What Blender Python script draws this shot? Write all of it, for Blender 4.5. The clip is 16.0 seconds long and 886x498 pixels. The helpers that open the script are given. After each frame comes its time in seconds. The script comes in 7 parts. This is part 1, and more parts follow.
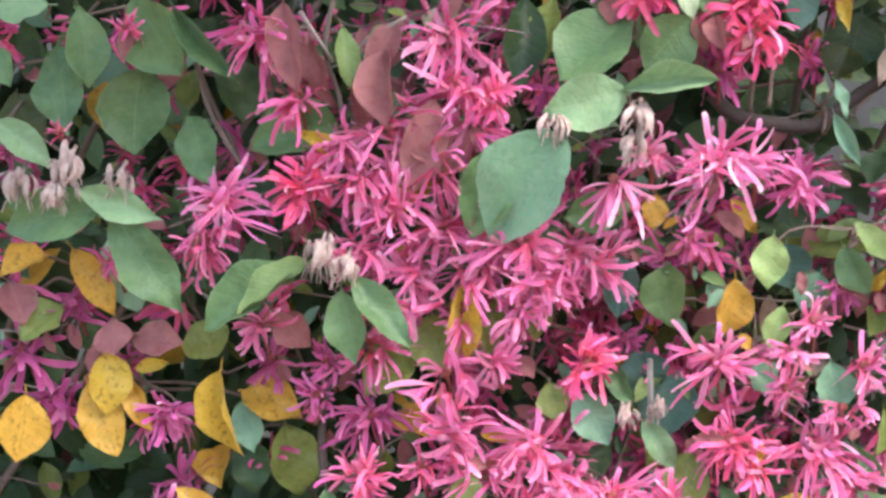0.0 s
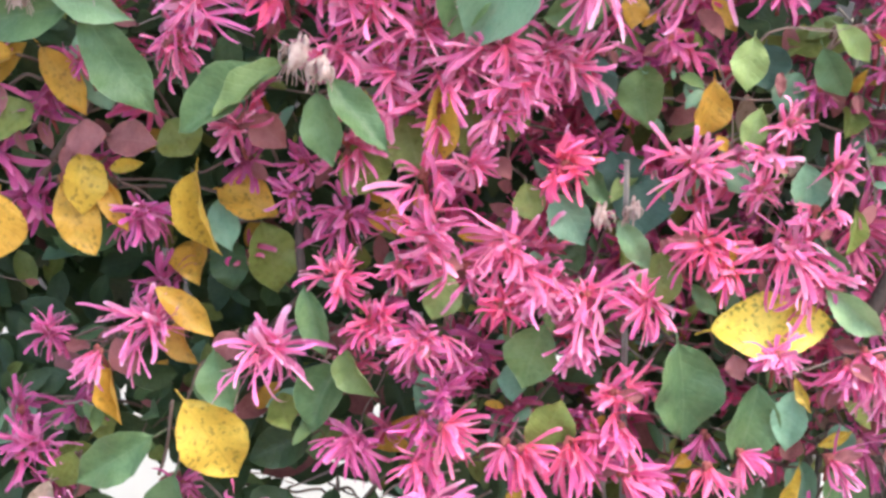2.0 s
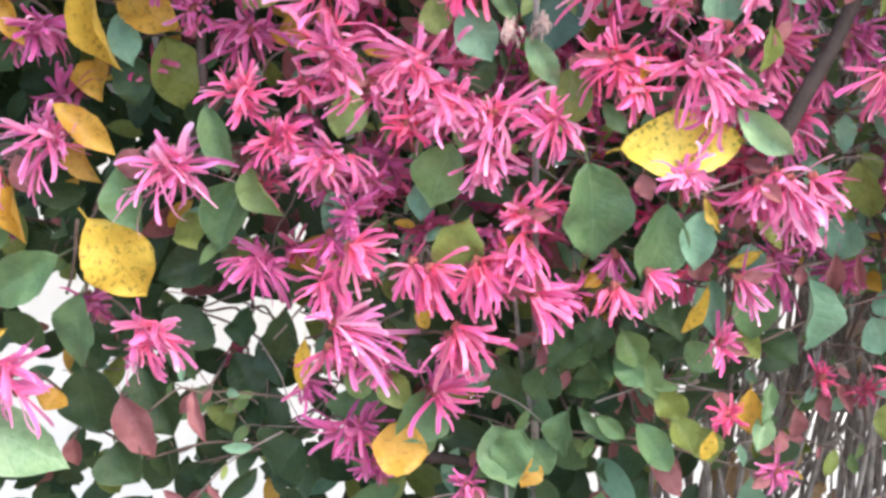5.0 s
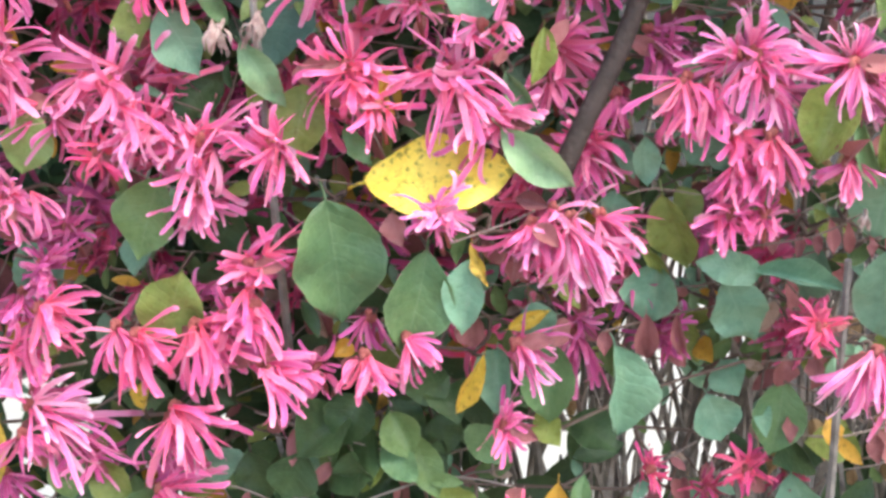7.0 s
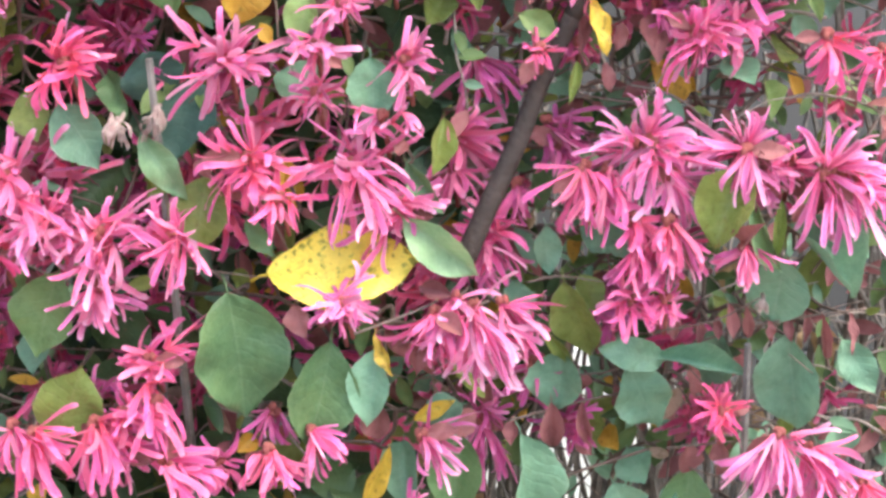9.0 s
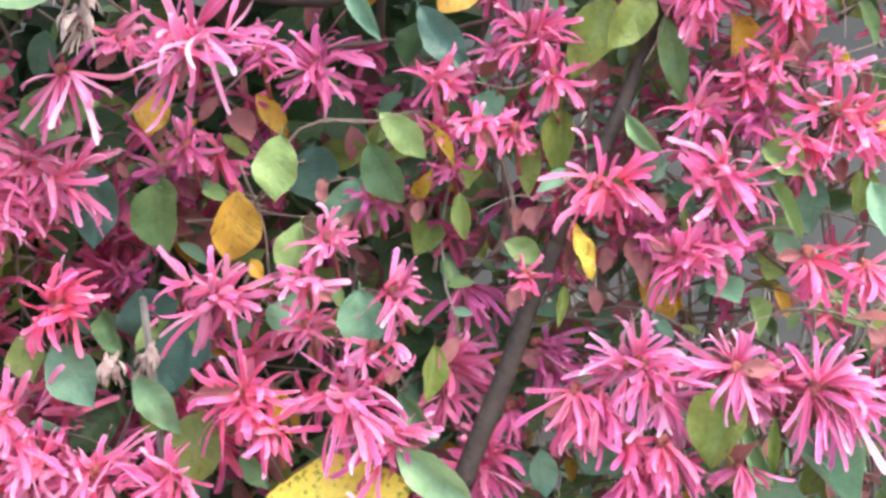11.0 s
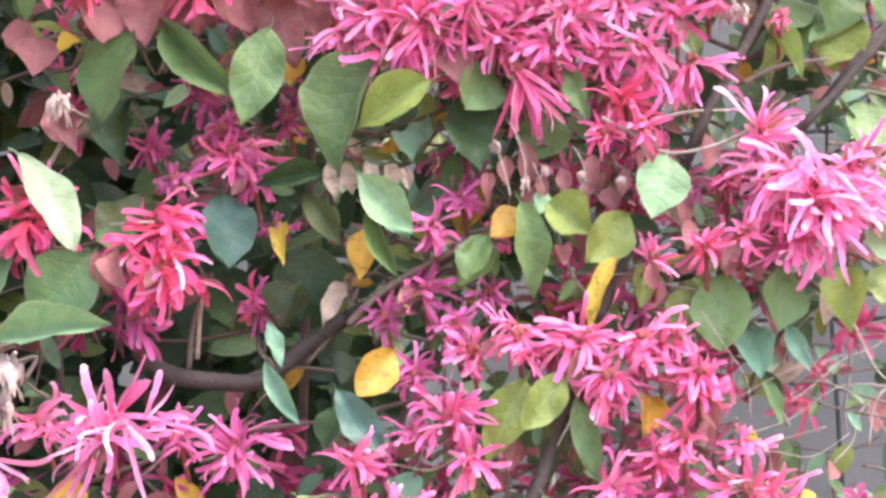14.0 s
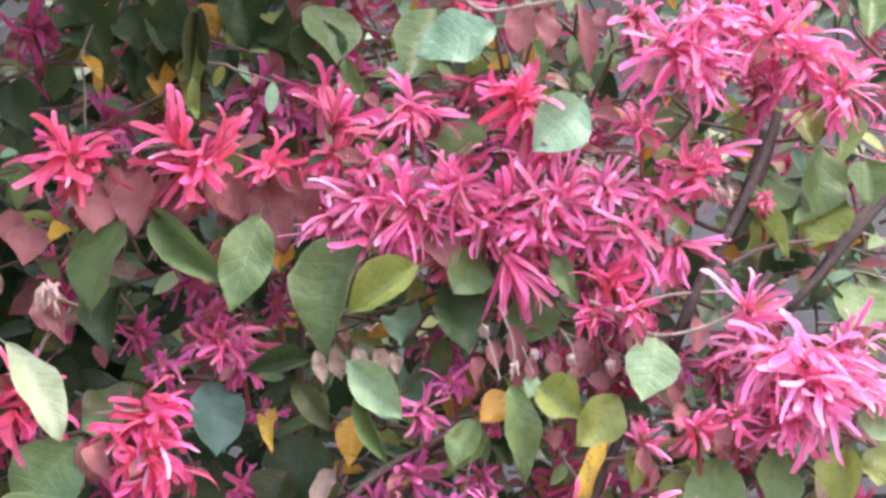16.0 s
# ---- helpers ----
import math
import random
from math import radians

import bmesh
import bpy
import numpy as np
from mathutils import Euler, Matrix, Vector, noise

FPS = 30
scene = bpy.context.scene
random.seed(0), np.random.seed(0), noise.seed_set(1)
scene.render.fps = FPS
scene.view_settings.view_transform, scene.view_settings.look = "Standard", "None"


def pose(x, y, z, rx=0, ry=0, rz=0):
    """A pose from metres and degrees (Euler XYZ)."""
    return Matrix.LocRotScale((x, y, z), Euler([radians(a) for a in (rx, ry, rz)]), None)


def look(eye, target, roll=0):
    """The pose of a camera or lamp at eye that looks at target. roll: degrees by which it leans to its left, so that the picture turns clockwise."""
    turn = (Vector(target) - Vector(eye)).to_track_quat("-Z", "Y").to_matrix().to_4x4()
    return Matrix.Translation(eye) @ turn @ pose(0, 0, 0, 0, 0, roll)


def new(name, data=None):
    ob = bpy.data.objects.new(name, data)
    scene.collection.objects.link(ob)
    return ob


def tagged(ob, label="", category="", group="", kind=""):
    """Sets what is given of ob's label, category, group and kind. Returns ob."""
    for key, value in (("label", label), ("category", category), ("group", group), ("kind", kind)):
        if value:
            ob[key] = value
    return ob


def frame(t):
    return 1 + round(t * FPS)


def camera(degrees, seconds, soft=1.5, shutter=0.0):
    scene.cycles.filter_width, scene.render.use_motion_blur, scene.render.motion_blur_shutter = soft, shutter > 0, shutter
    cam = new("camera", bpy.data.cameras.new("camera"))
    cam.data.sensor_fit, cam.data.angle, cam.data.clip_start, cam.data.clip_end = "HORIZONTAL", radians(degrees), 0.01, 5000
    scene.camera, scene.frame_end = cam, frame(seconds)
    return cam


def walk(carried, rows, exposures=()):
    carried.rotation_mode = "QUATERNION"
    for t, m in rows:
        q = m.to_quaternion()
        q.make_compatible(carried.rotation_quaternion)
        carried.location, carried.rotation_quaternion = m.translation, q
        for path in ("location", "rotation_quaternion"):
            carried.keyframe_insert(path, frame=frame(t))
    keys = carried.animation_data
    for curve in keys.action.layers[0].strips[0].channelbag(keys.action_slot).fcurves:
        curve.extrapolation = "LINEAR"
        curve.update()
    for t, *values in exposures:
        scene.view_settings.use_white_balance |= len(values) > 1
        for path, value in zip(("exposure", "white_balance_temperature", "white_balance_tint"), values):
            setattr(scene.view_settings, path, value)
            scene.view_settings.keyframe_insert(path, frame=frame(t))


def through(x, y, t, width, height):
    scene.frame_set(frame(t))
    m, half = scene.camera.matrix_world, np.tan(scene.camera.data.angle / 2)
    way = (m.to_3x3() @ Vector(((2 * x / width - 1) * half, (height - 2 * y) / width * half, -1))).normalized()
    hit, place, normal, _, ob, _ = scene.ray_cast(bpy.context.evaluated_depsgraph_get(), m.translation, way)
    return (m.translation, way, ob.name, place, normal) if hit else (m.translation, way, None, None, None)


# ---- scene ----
cam = camera(34, 16.0, soft=3.0)
PATH = [
    (0, look((0.0829, -0.1424, 1.3406), (-0.0241, 0.8512, 1.3053), 2.30)),
    (0.5, look((0.0770, -0.1413, 1.3444), (-0.0173, 0.8510, 1.2631), 2.28)),
    (1, look((0.0744, -0.1450, 1.3468), (-0.0125, 0.8438, 1.2250), 2.30)),
    (1.5, look((0.0711, -0.1476, 1.3478), (-0.0087, 0.8387, 1.2033), 2.50)),
    (2, look((0.0748, -0.1381, 1.3637), (0.0025, 0.8379, 1.1584), 2.50)),
    (2.5, look((0.0817, -0.1363, 1.3661), (0.0036, 0.8312, 1.1255), 2.31)),
    (3, look((0.0796, -0.1261, 1.3774), (0.0113, 0.8249, 1.0757), 2.47)),
    (3.5, look((0.0839, -0.1264, 1.3763), (0.0193, 0.8169, 1.0507), 2.70)),
    (3.7, look((0.0847, -0.1275, 1.3757), (0.0213, 0.8140, 1.0448), 2.54)),
    (5.8, look((0.1399, -0.1201, 1.3571), (0.0933, 0.8287, 1.0445), 3.06)),
    (6, look((0.1504, -0.1224, 1.3562), (0.1016, 0.8308, 1.0579), 2.90)),
    (6.5, look((0.1945, -0.0391, 1.3199), (0.1148, 0.9179, 1.0413), 1.96)),
    (7, look((0.2286, 0.0073, 1.3117), (0.1398, 0.9678, 1.0480), 1.90)),
    (7.5, look((0.2302, 0.0077, 1.3095), (0.1653, 0.9764, 1.0698), 1.85)),
    (8, look((0.2320, 0.0070, 1.3064), (0.1855, 0.9806, 1.0830), 1.83)),
    (8.2, look((0.2282, 0.0069, 1.3050), (0.1957, 0.9811, 1.0814), 2.10)),
    (10.4, look((0.2370, 0.0039, 1.3103), (0.1981, 0.9994, 1.2249), 0.92)),
    (10.5, look((0.2360, 0.0051, 1.3119), (0.1990, 1.0010, 1.2297), 0.40)),
    (11, look((0.2403, 0.0039, 1.3205), (0.1962, 1.0010, 1.2588), -0.20)),
    (11.5, look((0.2327, -0.0001, 1.3085), (0.2095, 0.9996, 1.3064), 0.44)),
    (12, look((0.2378, -0.0004, 1.3125), (0.2167, 0.9994, 1.3226), -0.03)),
    (12.5, look((0.2379, -0.0021, 1.3116), (0.2181, 0.9949, 1.3869), -0.16)),
    (13, look((0.2504, -0.0054, 1.3251), (0.2195, 0.9890, 1.4259), -0.56)),
    (13.5, look((0.2509, -0.0032, 1.3271), (0.2279, 0.9857, 1.4736), -0.32)),
    (14, look((0.2480, -0.0045, 1.3245), (0.2487, 0.9773, 1.5146), -0.91)),
    (14.5, look((0.2517, -0.0054, 1.3265), (0.2552, 0.9698, 1.5478), -1.37)),
    (15, look((0.2535, -0.0022, 1.3285), (0.2638, 0.9640, 1.5859), -1.73)),
    (15.5, look((0.2555, -0.0055, 1.3275), (0.2646, 0.9552, 1.6050), -1.73)),
    (16, look((0.2518, -0.0044, 1.3271), (0.2558, 0.9468, 1.6356), -1.55)),
]
walk(cam, PATH, exposures=[
    (0, 2.2, 6500, 6), (3.5, 2.08, 6500, 10), (7, 2.17, 6500, 4), (8, 2.2, 6500, 4), (10.5, 2.24, 6500, 2), (12, 2.44, 6500, 6),
    (12.5, 2.6, 6500, 8), (13.5, 2.72, 6500, 8), (14.5, 2.72, 6500, 14), (15, 2.52, 6500, 16), (16, 2.38, 6500, 18)])
SKY, SUN, LEAF_SAT, PETALS, PETAL_WIDE = 0.15, 0.74, 0.97, 31, 0.0216


# ---- light ----
world = bpy.data.worlds.new("overcast_sky")
scene.world = world
world.use_nodes = True
wn = world.node_tree
sky = wn.nodes.new("ShaderNodeTexSky")
sky.sky_type = 'NISHITA'
sky.sun_disc = False
sky.sun_elevation = radians(66)
sky.sun_rotation = radians(120)
sky.air_density = 1.0
sky.dust_density = 4.0
wn.links.new(sky.outputs[0], wn.nodes["Background"].inputs[0])
wn.nodes["Background"].inputs[1].default_value = SKY
sun_data = bpy.data.lights.new("sun", 'SUN')
sun_data.energy = SUN
sun_data.angle = radians(42)
sun_data.color = (1.0, 0.955, 0.885)
sun = new("sun", sun_data)
sun.matrix_world = look((2.1, -0.45, 4.4), (0.2, 0.55, 1.2))


# ---- materials ----
def material(name):
    m = bpy.data.materials.new(name)
    m.use_nodes = True
    nt = m.node_tree
    return m, nt, nt.nodes["Principled BSDF"]


def calc(nt, op, a, b=0.0):
    n = nt.nodes.new("ShaderNodeMath")
    n.operation = op
    for slot, v in ((0, a), (1, b)):
        if isinstance(v, (int, float)):
            n.inputs[slot].default_value = v
        else:
            nt.links.new(v, n.inputs[slot])
    return n.outputs[0]


def ramp(nt, value, *stops):
    n = nt.nodes.new("ShaderNodeValToRGB")
    while len(n.color_ramp.elements) < len(stops):
        n.color_ramp.elements.new(0.5)
    for e, (at, c) in zip(n.color_ramp.elements, stops):
        e.position = at
        e.color = (*c, 1) if len(c) == 3 else c
    nt.links.new(value, n.inputs[0])
    return n.outputs[0]


def mix(nt, factor, a, b, how='MIX'):
    n = nt.nodes.new("ShaderNodeMix")
    n.data_type, n.blend_type = 'RGBA', how
    for slot, v in ((0, factor), (6, a), (7, b)):
        if isinstance(v, (int, float)):
            n.inputs[slot].default_value = v
        elif isinstance(v, tuple):
            n.inputs[slot].default_value = (*v, 1)
        else:
            nt.links.new(v, n.inputs[slot])
    return n.outputs[2]


def clouds(nt, scale, detail=4.0, coords=None, rough=0.55):
    n = nt.nodes.new("ShaderNodeTexNoise")
    n.inputs["Scale"].default_value = scale
    n.inputs["Detail"].default_value = detail
    n.inputs["Roughness"].default_value = rough
    if coords is None:
        coords = nt.nodes.new("ShaderNodeNewGeometry").outputs["Position"]
    nt.links.new(coords, n.inputs["Vector"])
    return n.outputs["Fac"]


def relief(nt, p, height, strength, distance=0.001):
    b = nt.nodes.new("ShaderNodeBump")
    b.inputs["Strength"].default_value = strength
    b.inputs["Distance"].default_value = distance
    nt.links.new(height, b.inputs["Height"])
    nt.links.new(b.outputs[0], p.inputs["Normal"])


def see_through(nt, p, colour, amount):
    """Light that shines through a thin leaf or petal."""
    t = nt.nodes.new("ShaderNodeBsdfTranslucent")
    if isinstance(colour, tuple):
        t.inputs[0].default_value = (*colour, 1)
    else:
        nt.links.new(colour, t.inputs[0])
    m = nt.nodes.new("ShaderNodeMixShader")
    m.inputs[0].default_value = amount
    nt.links.new(p.outputs[0], m.inputs[1])
    nt.links.new(t.outputs[0], m.inputs[2])
    nt.links.new(m.outputs[0], nt.nodes["Material Output"].inputs[0])


def leaf_material(name, base, other, vein, spots=0.0, spot_colour=(0.12, 0.08, 0.02), gloss=0.42, through=0.22):
    m, nt, p = material(name)
    uv = nt.nodes.new("ShaderNodeUVMap").outputs[0]
    sep = nt.nodes.new("ShaderNodeSeparateXYZ")
    nt.links.new(uv, sep.inputs[0])
    info = nt.nodes.new("ShaderNodeObjectInfo")
    across = calc(nt, 'ABSOLUTE', calc(nt, 'SUBTRACT', sep.outputs[0], 0.5))
    # side veins run forward from the midrib
    run = calc(nt, 'MULTIPLY', calc(nt, 'SUBTRACT', sep.outputs[1], calc(nt, 'MULTIPLY', across, 0.42)), 8.0)
    geo = nt.nodes.new("ShaderNodeNewGeometry").outputs["Position"]
    big = clouds(nt, 55.0, 3.0, geo)
    run = calc(nt, 'ADD', run, calc(nt, 'MULTIPLY', clouds(nt, 140.0, 2.0, geo), 1.1))
    wave = calc(nt, 'PINGPONG', run, 0.5)
    side = calc(nt, 'SUBTRACT', 1.0, calc(nt, 'MINIMUM', calc(nt, 'MULTIPLY', wave, 9.0), 1.0))
    rib = calc(nt, 'SUBTRACT', 1.0, calc(nt, 'MINIMUM', calc(nt, 'MULTIPLY', across, 42.0), 1.0))
    rim = calc(nt, 'MULTIPLY', calc(nt, 'GREATER_THAN', across, 0.468), 0.7)
    veins = calc(nt, 'MAXIMUM', calc(nt, 'MAXIMUM', rib, rim), calc(nt, 'MULTIPLY', side, calc(nt, 'MULTIPLY', clouds(nt, 95.0, 2.0, geo), 0.62)))
    fine = clouds(nt, 900.0, 3.0, geo)
    colour = mix(nt, ramp(nt, big, (0.35, (0, 0, 0)), (0.7, (1, 1, 1))), base, other)
    colour = mix(nt, calc(nt, 'MULTIPLY', info.outputs["Random"], 0.45), colour, other)
    hue = nt.nodes.new("ShaderNodeHueSaturation")
    nt.links.new(colour, hue.inputs["Color"])
    nt.links.new(calc(nt, 'ADD', 0.95, calc(nt, 'MULTIPLY', info.outputs["Random"], 0.42)), hue.inputs["Value"])
    hue.inputs["Saturation"].default_value = LEAF_SAT
    colour = hue.outputs[0]
    colour = mix(nt, calc(nt, 'MULTIPLY', fine, 0.25), colour, tuple(c * 0.55 for c in base))
    colour = mix(nt, calc(nt, 'MULTIPLY', veins, calc(nt, 'ADD', 0.12, calc(nt, 'MULTIPLY', big, 0.5))), colour, vein)
    blotch = clouds(nt, 210.0, 3.0, geo, 0.65)
    colour = mix(nt, calc(nt, 'MULTIPLY', ramp(nt, blotch, (0.45, (0, 0, 0)), (0.7, (1, 1, 1))), 0.16), colour, vein)
    colour = mix(nt, calc(nt, 'MULTIPLY', ramp(nt, blotch, (0.3, (1, 1, 1)), (0.5, (0, 0, 0))), 0.25), colour, tuple(c * 0.5 for c in base))
    if spots:
        s = clouds(nt, 330.0, 2.0, geo, 0.6)
        colour = mix(nt, calc(nt, 'MULTIPLY', ramp(nt, s, (0.56, (0, 0, 0)), (0.68, (1, 1, 1))), spots), colour, spot_colour)
        s = clouds(nt, 120.0, 2.0, geo, 0.6)
        colour = mix(nt, calc(nt, 'MULTIPLY', ramp(nt, s, (0.56, (0, 0, 0)), (0.75, (1, 1, 1))), spots * 0.6), colour, (0.16, 0.2, 0.03))
    nt.links.new(colour, p.inputs["Base Color"])
    p.inputs["Roughness"].default_value = gloss
    p.inputs["Specular IOR Level"].default_value = 0.36
    p.inputs["Sheen Weight"].default_value = 0.04
    quilt = calc(nt, 'ADD', calc(nt, 'MULTIPLY', clouds(nt, 260.0, 2.0, geo), 1.6), calc(nt, 'MULTIPLY', fine, 0.4))
    relief(nt, p, calc(nt, 'ADD', quilt, calc(nt, 'MULTIPLY', calc(nt, 'MINIMUM', calc(nt, 'MULTIPLY', wave, 6.0), 1.0), 0.35)), 0.4, 0.0009)
    see_through(nt, p, colour, through)
    return m


def petal_material(name, base, tip, root):
    m, nt, p = material(name)
    uv = nt.nodes.new("ShaderNodeUVMap").outputs[0]
    sep = nt.nodes.new("ShaderNodeSeparateXYZ")
    nt.links.new(uv, sep.inputs[0])
    info = nt.nodes.new("ShaderNodeObjectInfo")
    island = nt.nodes.new("ShaderNodeNewGeometry").outputs["Random Per Island"]
    chance = calc(nt, 'FRACT', calc(nt, 'ADD', info.outputs["Random"], island))
    other = calc(nt, 'FRACT', calc(nt, 'MULTIPLY', chance, 7.31))
    # the red root runs out into the strap by a different length on each petal
    reach = calc(nt, 'ADD', sep.outputs[1], calc(nt, 'MULTIPLY', calc(nt, 'SUBTRACT', other, 0.5), 0.3))
    colour = ramp(nt, reach, (0.02, root), (0.4, base), (0.78, base), (1.0, tip))
    # fine streaks along the petal
    stretch = nt.nodes.new("ShaderNodeVectorMath")
    stretch.operation = 'MULTIPLY'
    nt.links.new(uv, stretch.inputs[0])
    stretch.inputs[1].default_value = (7.0, 1.6, 1.0)
    shifted = nt.nodes.new("ShaderNodeVectorMath")
    nt.links.new(stretch.outputs[0], shifted.inputs[0])
    nt.links.new(calc(nt, 'MULTIPLY', chance, 50.0), shifted.inputs[1])
    streak = clouds(nt, 1.0, 3.0, shifted.outputs[0], 0.6)
    pale = calc(nt, 'MULTIPLY', ramp(nt, streak, (0.42, (0, 0, 0)), (0.68, (1, 1, 1))), calc(nt, 'ADD', 0.1, calc(nt, 'MULTIPLY', sep.outputs[1], 0.6)))
    colour = mix(nt, pale, colour, tip)
    # rim highlight put into the colour as a pale edge
    edge = ramp(nt, calc(nt, 'ABSOLUTE', calc(nt, 'SUBTRACT', sep.outputs[0], 0.5)), (0.34, (0, 0, 0)), (0.5, (1, 1, 1)))
    colour = mix(nt, calc(nt, 'MULTIPLY', edge, 0.4), colour, tip)
    # some petals are old and deep, some fresh and pale
    colour = mix(nt, ramp(nt, other, (0.62, (0, 0, 0)), (1.0, (0.6, 0.6, 0.6))), colour, tip)
    hue = nt.nodes.new("ShaderNodeHueSaturation")
    nt.links.new(colour, hue.inputs["Color"])
    hue.inputs["Saturation"].default_value = 0.94
    nt.links.new(calc(nt, 'ADD', 0.485, calc(nt, 'MULTIPLY', other, 0.03)), hue.inputs["Hue"])
    nt.links.new(calc(nt, 'ADD', 0.66, calc(nt, 'MULTIPLY', chance, 0.5)), hue.inputs["Value"])
    colour = hue.outputs[0]
    nt.links.new(colour, p.inputs["Base Color"])
    relief(nt, p, streak, 0.35, 0.0005)
    p.inputs["Roughness"].default_value = 0.5
    p.inputs["Specular IOR Level"].default_value = 0.35
    p.inputs["Sheen Weight"].default_value = 0.1
    see_through(nt, p, colour, 0.24)
    return m


def plain_material(name, a, b, scale, rough=0.8, bump=0.4, distance=0.002):
    m, nt, p = material(name)
    f = clouds(nt, scale, 5.0)
    g = clouds(nt, scale * 7.0, 4.0)
    info = nt.nodes.new("ShaderNodeObjectInfo")
    colour = mix(nt, ramp(nt, f, (0.3, (0, 0, 0)), (0.7, (1, 1, 1))), a, b)
    colour = mix(nt, calc(nt, 'MULTIPLY', g, 0.3), colour, tuple(c * 0.6 for c in a))
    hue = nt.nodes.new("ShaderNodeHueSaturation")
    nt.links.new(colour, hue.inputs["Color"])
    nt.links.new(calc(nt, 'ADD', 0.82, calc(nt, 'MULTIPLY', info.outputs["Random"], 0.36)), hue.inputs["Value"])
    nt.links.new(hue.outputs[0], p.inputs["Base Color"])
    p.inputs["Roughness"].default_value = rough
    relief(nt, p, g, bump, distance)
    return m


LEAF = {
    "g": leaf_material("leaf_green", (0.096, 0.188, 0.082), (0.145, 0.238, 0.09), (0.24, 0.34, 0.18)),
    "G": leaf_material("leaf_warm_green", (0.085, 0.155, 0.055), (0.145, 0.212, 0.066), (0.24, 0.32, 0.16)),
    # dark green, deepened further so the colour carries the hollow's shade
    "d": leaf_material("leaf_dark_shaded_green", (0.028, 0.066, 0.028), (0.052, 0.086, 0.026), (0.085, 0.14, 0.06)),
    # olive leaf made dark in colour, as the hollow's shade
    "D": leaf_material("leaf_shaded_olive", (0.042, 0.058, 0.018), (0.075, 0.085, 0.024), (0.11, 0.13, 0.05)),
    "b": leaf_material("leaf_blue_green", (0.138, 0.285, 0.185), (0.205, 0.345, 0.21), (0.32, 0.45, 0.32)),
    "B": leaf_material("leaf_dark_teal", (0.052, 0.112, 0.092), (0.075, 0.142, 0.105), (0.12, 0.2, 0.15)),
    "l": leaf_material("leaf_lime", (0.19, 0.285, 0.09), (0.25, 0.335, 0.11), (0.36, 0.42, 0.2)),
    "p": leaf_material("leaf_pale_green", (0.2, 0.34, 0.17), (0.27, 0.4, 0.2), (0.4, 0.48, 0.32)),
    "P": leaf_material("leaf_cream_green", (0.24, 0.31, 0.18), (0.3, 0.36, 0.22), (0.36, 0.41, 0.28)),
    "k": leaf_material("leaf_olive", (0.16, 0.215, 0.048), (0.245, 0.285, 0.062), (0.33, 0.36, 0.15), 0.35),
    "y": leaf_material("leaf_yellow", (0.6, 0.38, 0.035), (0.72, 0.49, 0.06), (0.44, 0.26, 0.03), 0.6),
    "Y": leaf_material("leaf_yellow_mottled", (0.68, 0.5, 0.045), (0.76, 0.6, 0.09), (0.6, 0.44, 0.04), 0.8, (0.2, 0.2, 0.03)),
    "o": leaf_material("leaf_amber", (0.48, 0.24, 0.022), (0.62, 0.36, 0.04), (0.38, 0.18, 0.03), 0.5),
    "r": leaf_material("leaf_young_red", (0.225, 0.068, 0.073), (0.33, 0.12, 0.12), (0.45, 0.22, 0.21), 0.0, gloss=0.6),
    "q": leaf_material("leaf_withered", (0.32, 0.22, 0.165), (0.44, 0.32, 0.25), (0.27, 0.17, 0.12), 0.5),
}
PETAL = {
    "p": petal_material("petal_pink", (0.73, 0.078, 0.27), (0.91, 0.38, 0.65), (0.74, 0.025, 0.11)),
    "h": petal_material("petal_coral", (0.86, 0.056, 0.25), (0.93, 0.27, 0.53), (0.8, 0.022, 0.07)),
    "m": petal_material("petal_magenta", (0.66, 0.055, 0.27), (0.8, 0.24, 0.54), (0.5, 0.022, 0.13)),
    "w": petal_material("petal_pale_pink", (0.86, 0.12, 0.39), (0.93, 0.48, 0.73), (0.82, 0.035, 0.17)),
    "v": petal_material("petal_rose", (0.85, 0.066, 0.29), (0.92, 0.33, 0.58), (0.72, 0.022, 0.13)),
    "c": petal_material("petal_red_pink", (0.87, 0.036, 0.19), (0.93, 0.15, 0.38), (0.74, 0.018, 0.06)),
    # magenta with shade mixed into the colour, for heads in the hollows
    "M": petal_material("petal_shaded_magenta", (0.5, 0.032, 0.2), (0.66, 0.15, 0.4), (0.36, 0.016, 0.09)),
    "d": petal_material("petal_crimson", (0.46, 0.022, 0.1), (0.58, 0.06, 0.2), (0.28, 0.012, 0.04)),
}
BARK = plain_material("bark", (0.046, 0.032, 0.028), (0.095, 0.068, 0.06), 60.0, 0.85, 0.6)
TWIG = plain_material("twig_bark", (0.16, 0.11, 0.09), (0.25, 0.18, 0.15), 120.0, 0.85, 0.5)
PALE_TWIG = plain_material("pale_twig_bark", (0.31, 0.24, 0.21), (0.44, 0.36, 0.32), 120.0, 0.85, 0.5)
BUD = plain_material("bud_wool", (0.55, 0.34, 0.31), (0.78, 0.64, 0.58), 300.0, 0.9, 0.8)
CALYX = plain_material("calyx_wool", (0.32, 0.07, 0.07), (0.45, 0.14, 0.12), 260.0, 0.9, 0.8)
# ---- the shrub: building blocks ----
def linked(name, bm, mat, parent=None, smooth=True):
    me = bpy.data.meshes.new(name)
    bm.to_mesh(me)
    bm.free()
    me.materials.append(mat)
    if smooth:
        for f in me.polygons:
            f.use_smooth = True
    ob = new(name, me)
    ob.parent = parent
    return ob


def part(name, bm, mat, parent, label=""):
    return tagged(linked(name, bm, mat, parent), label)


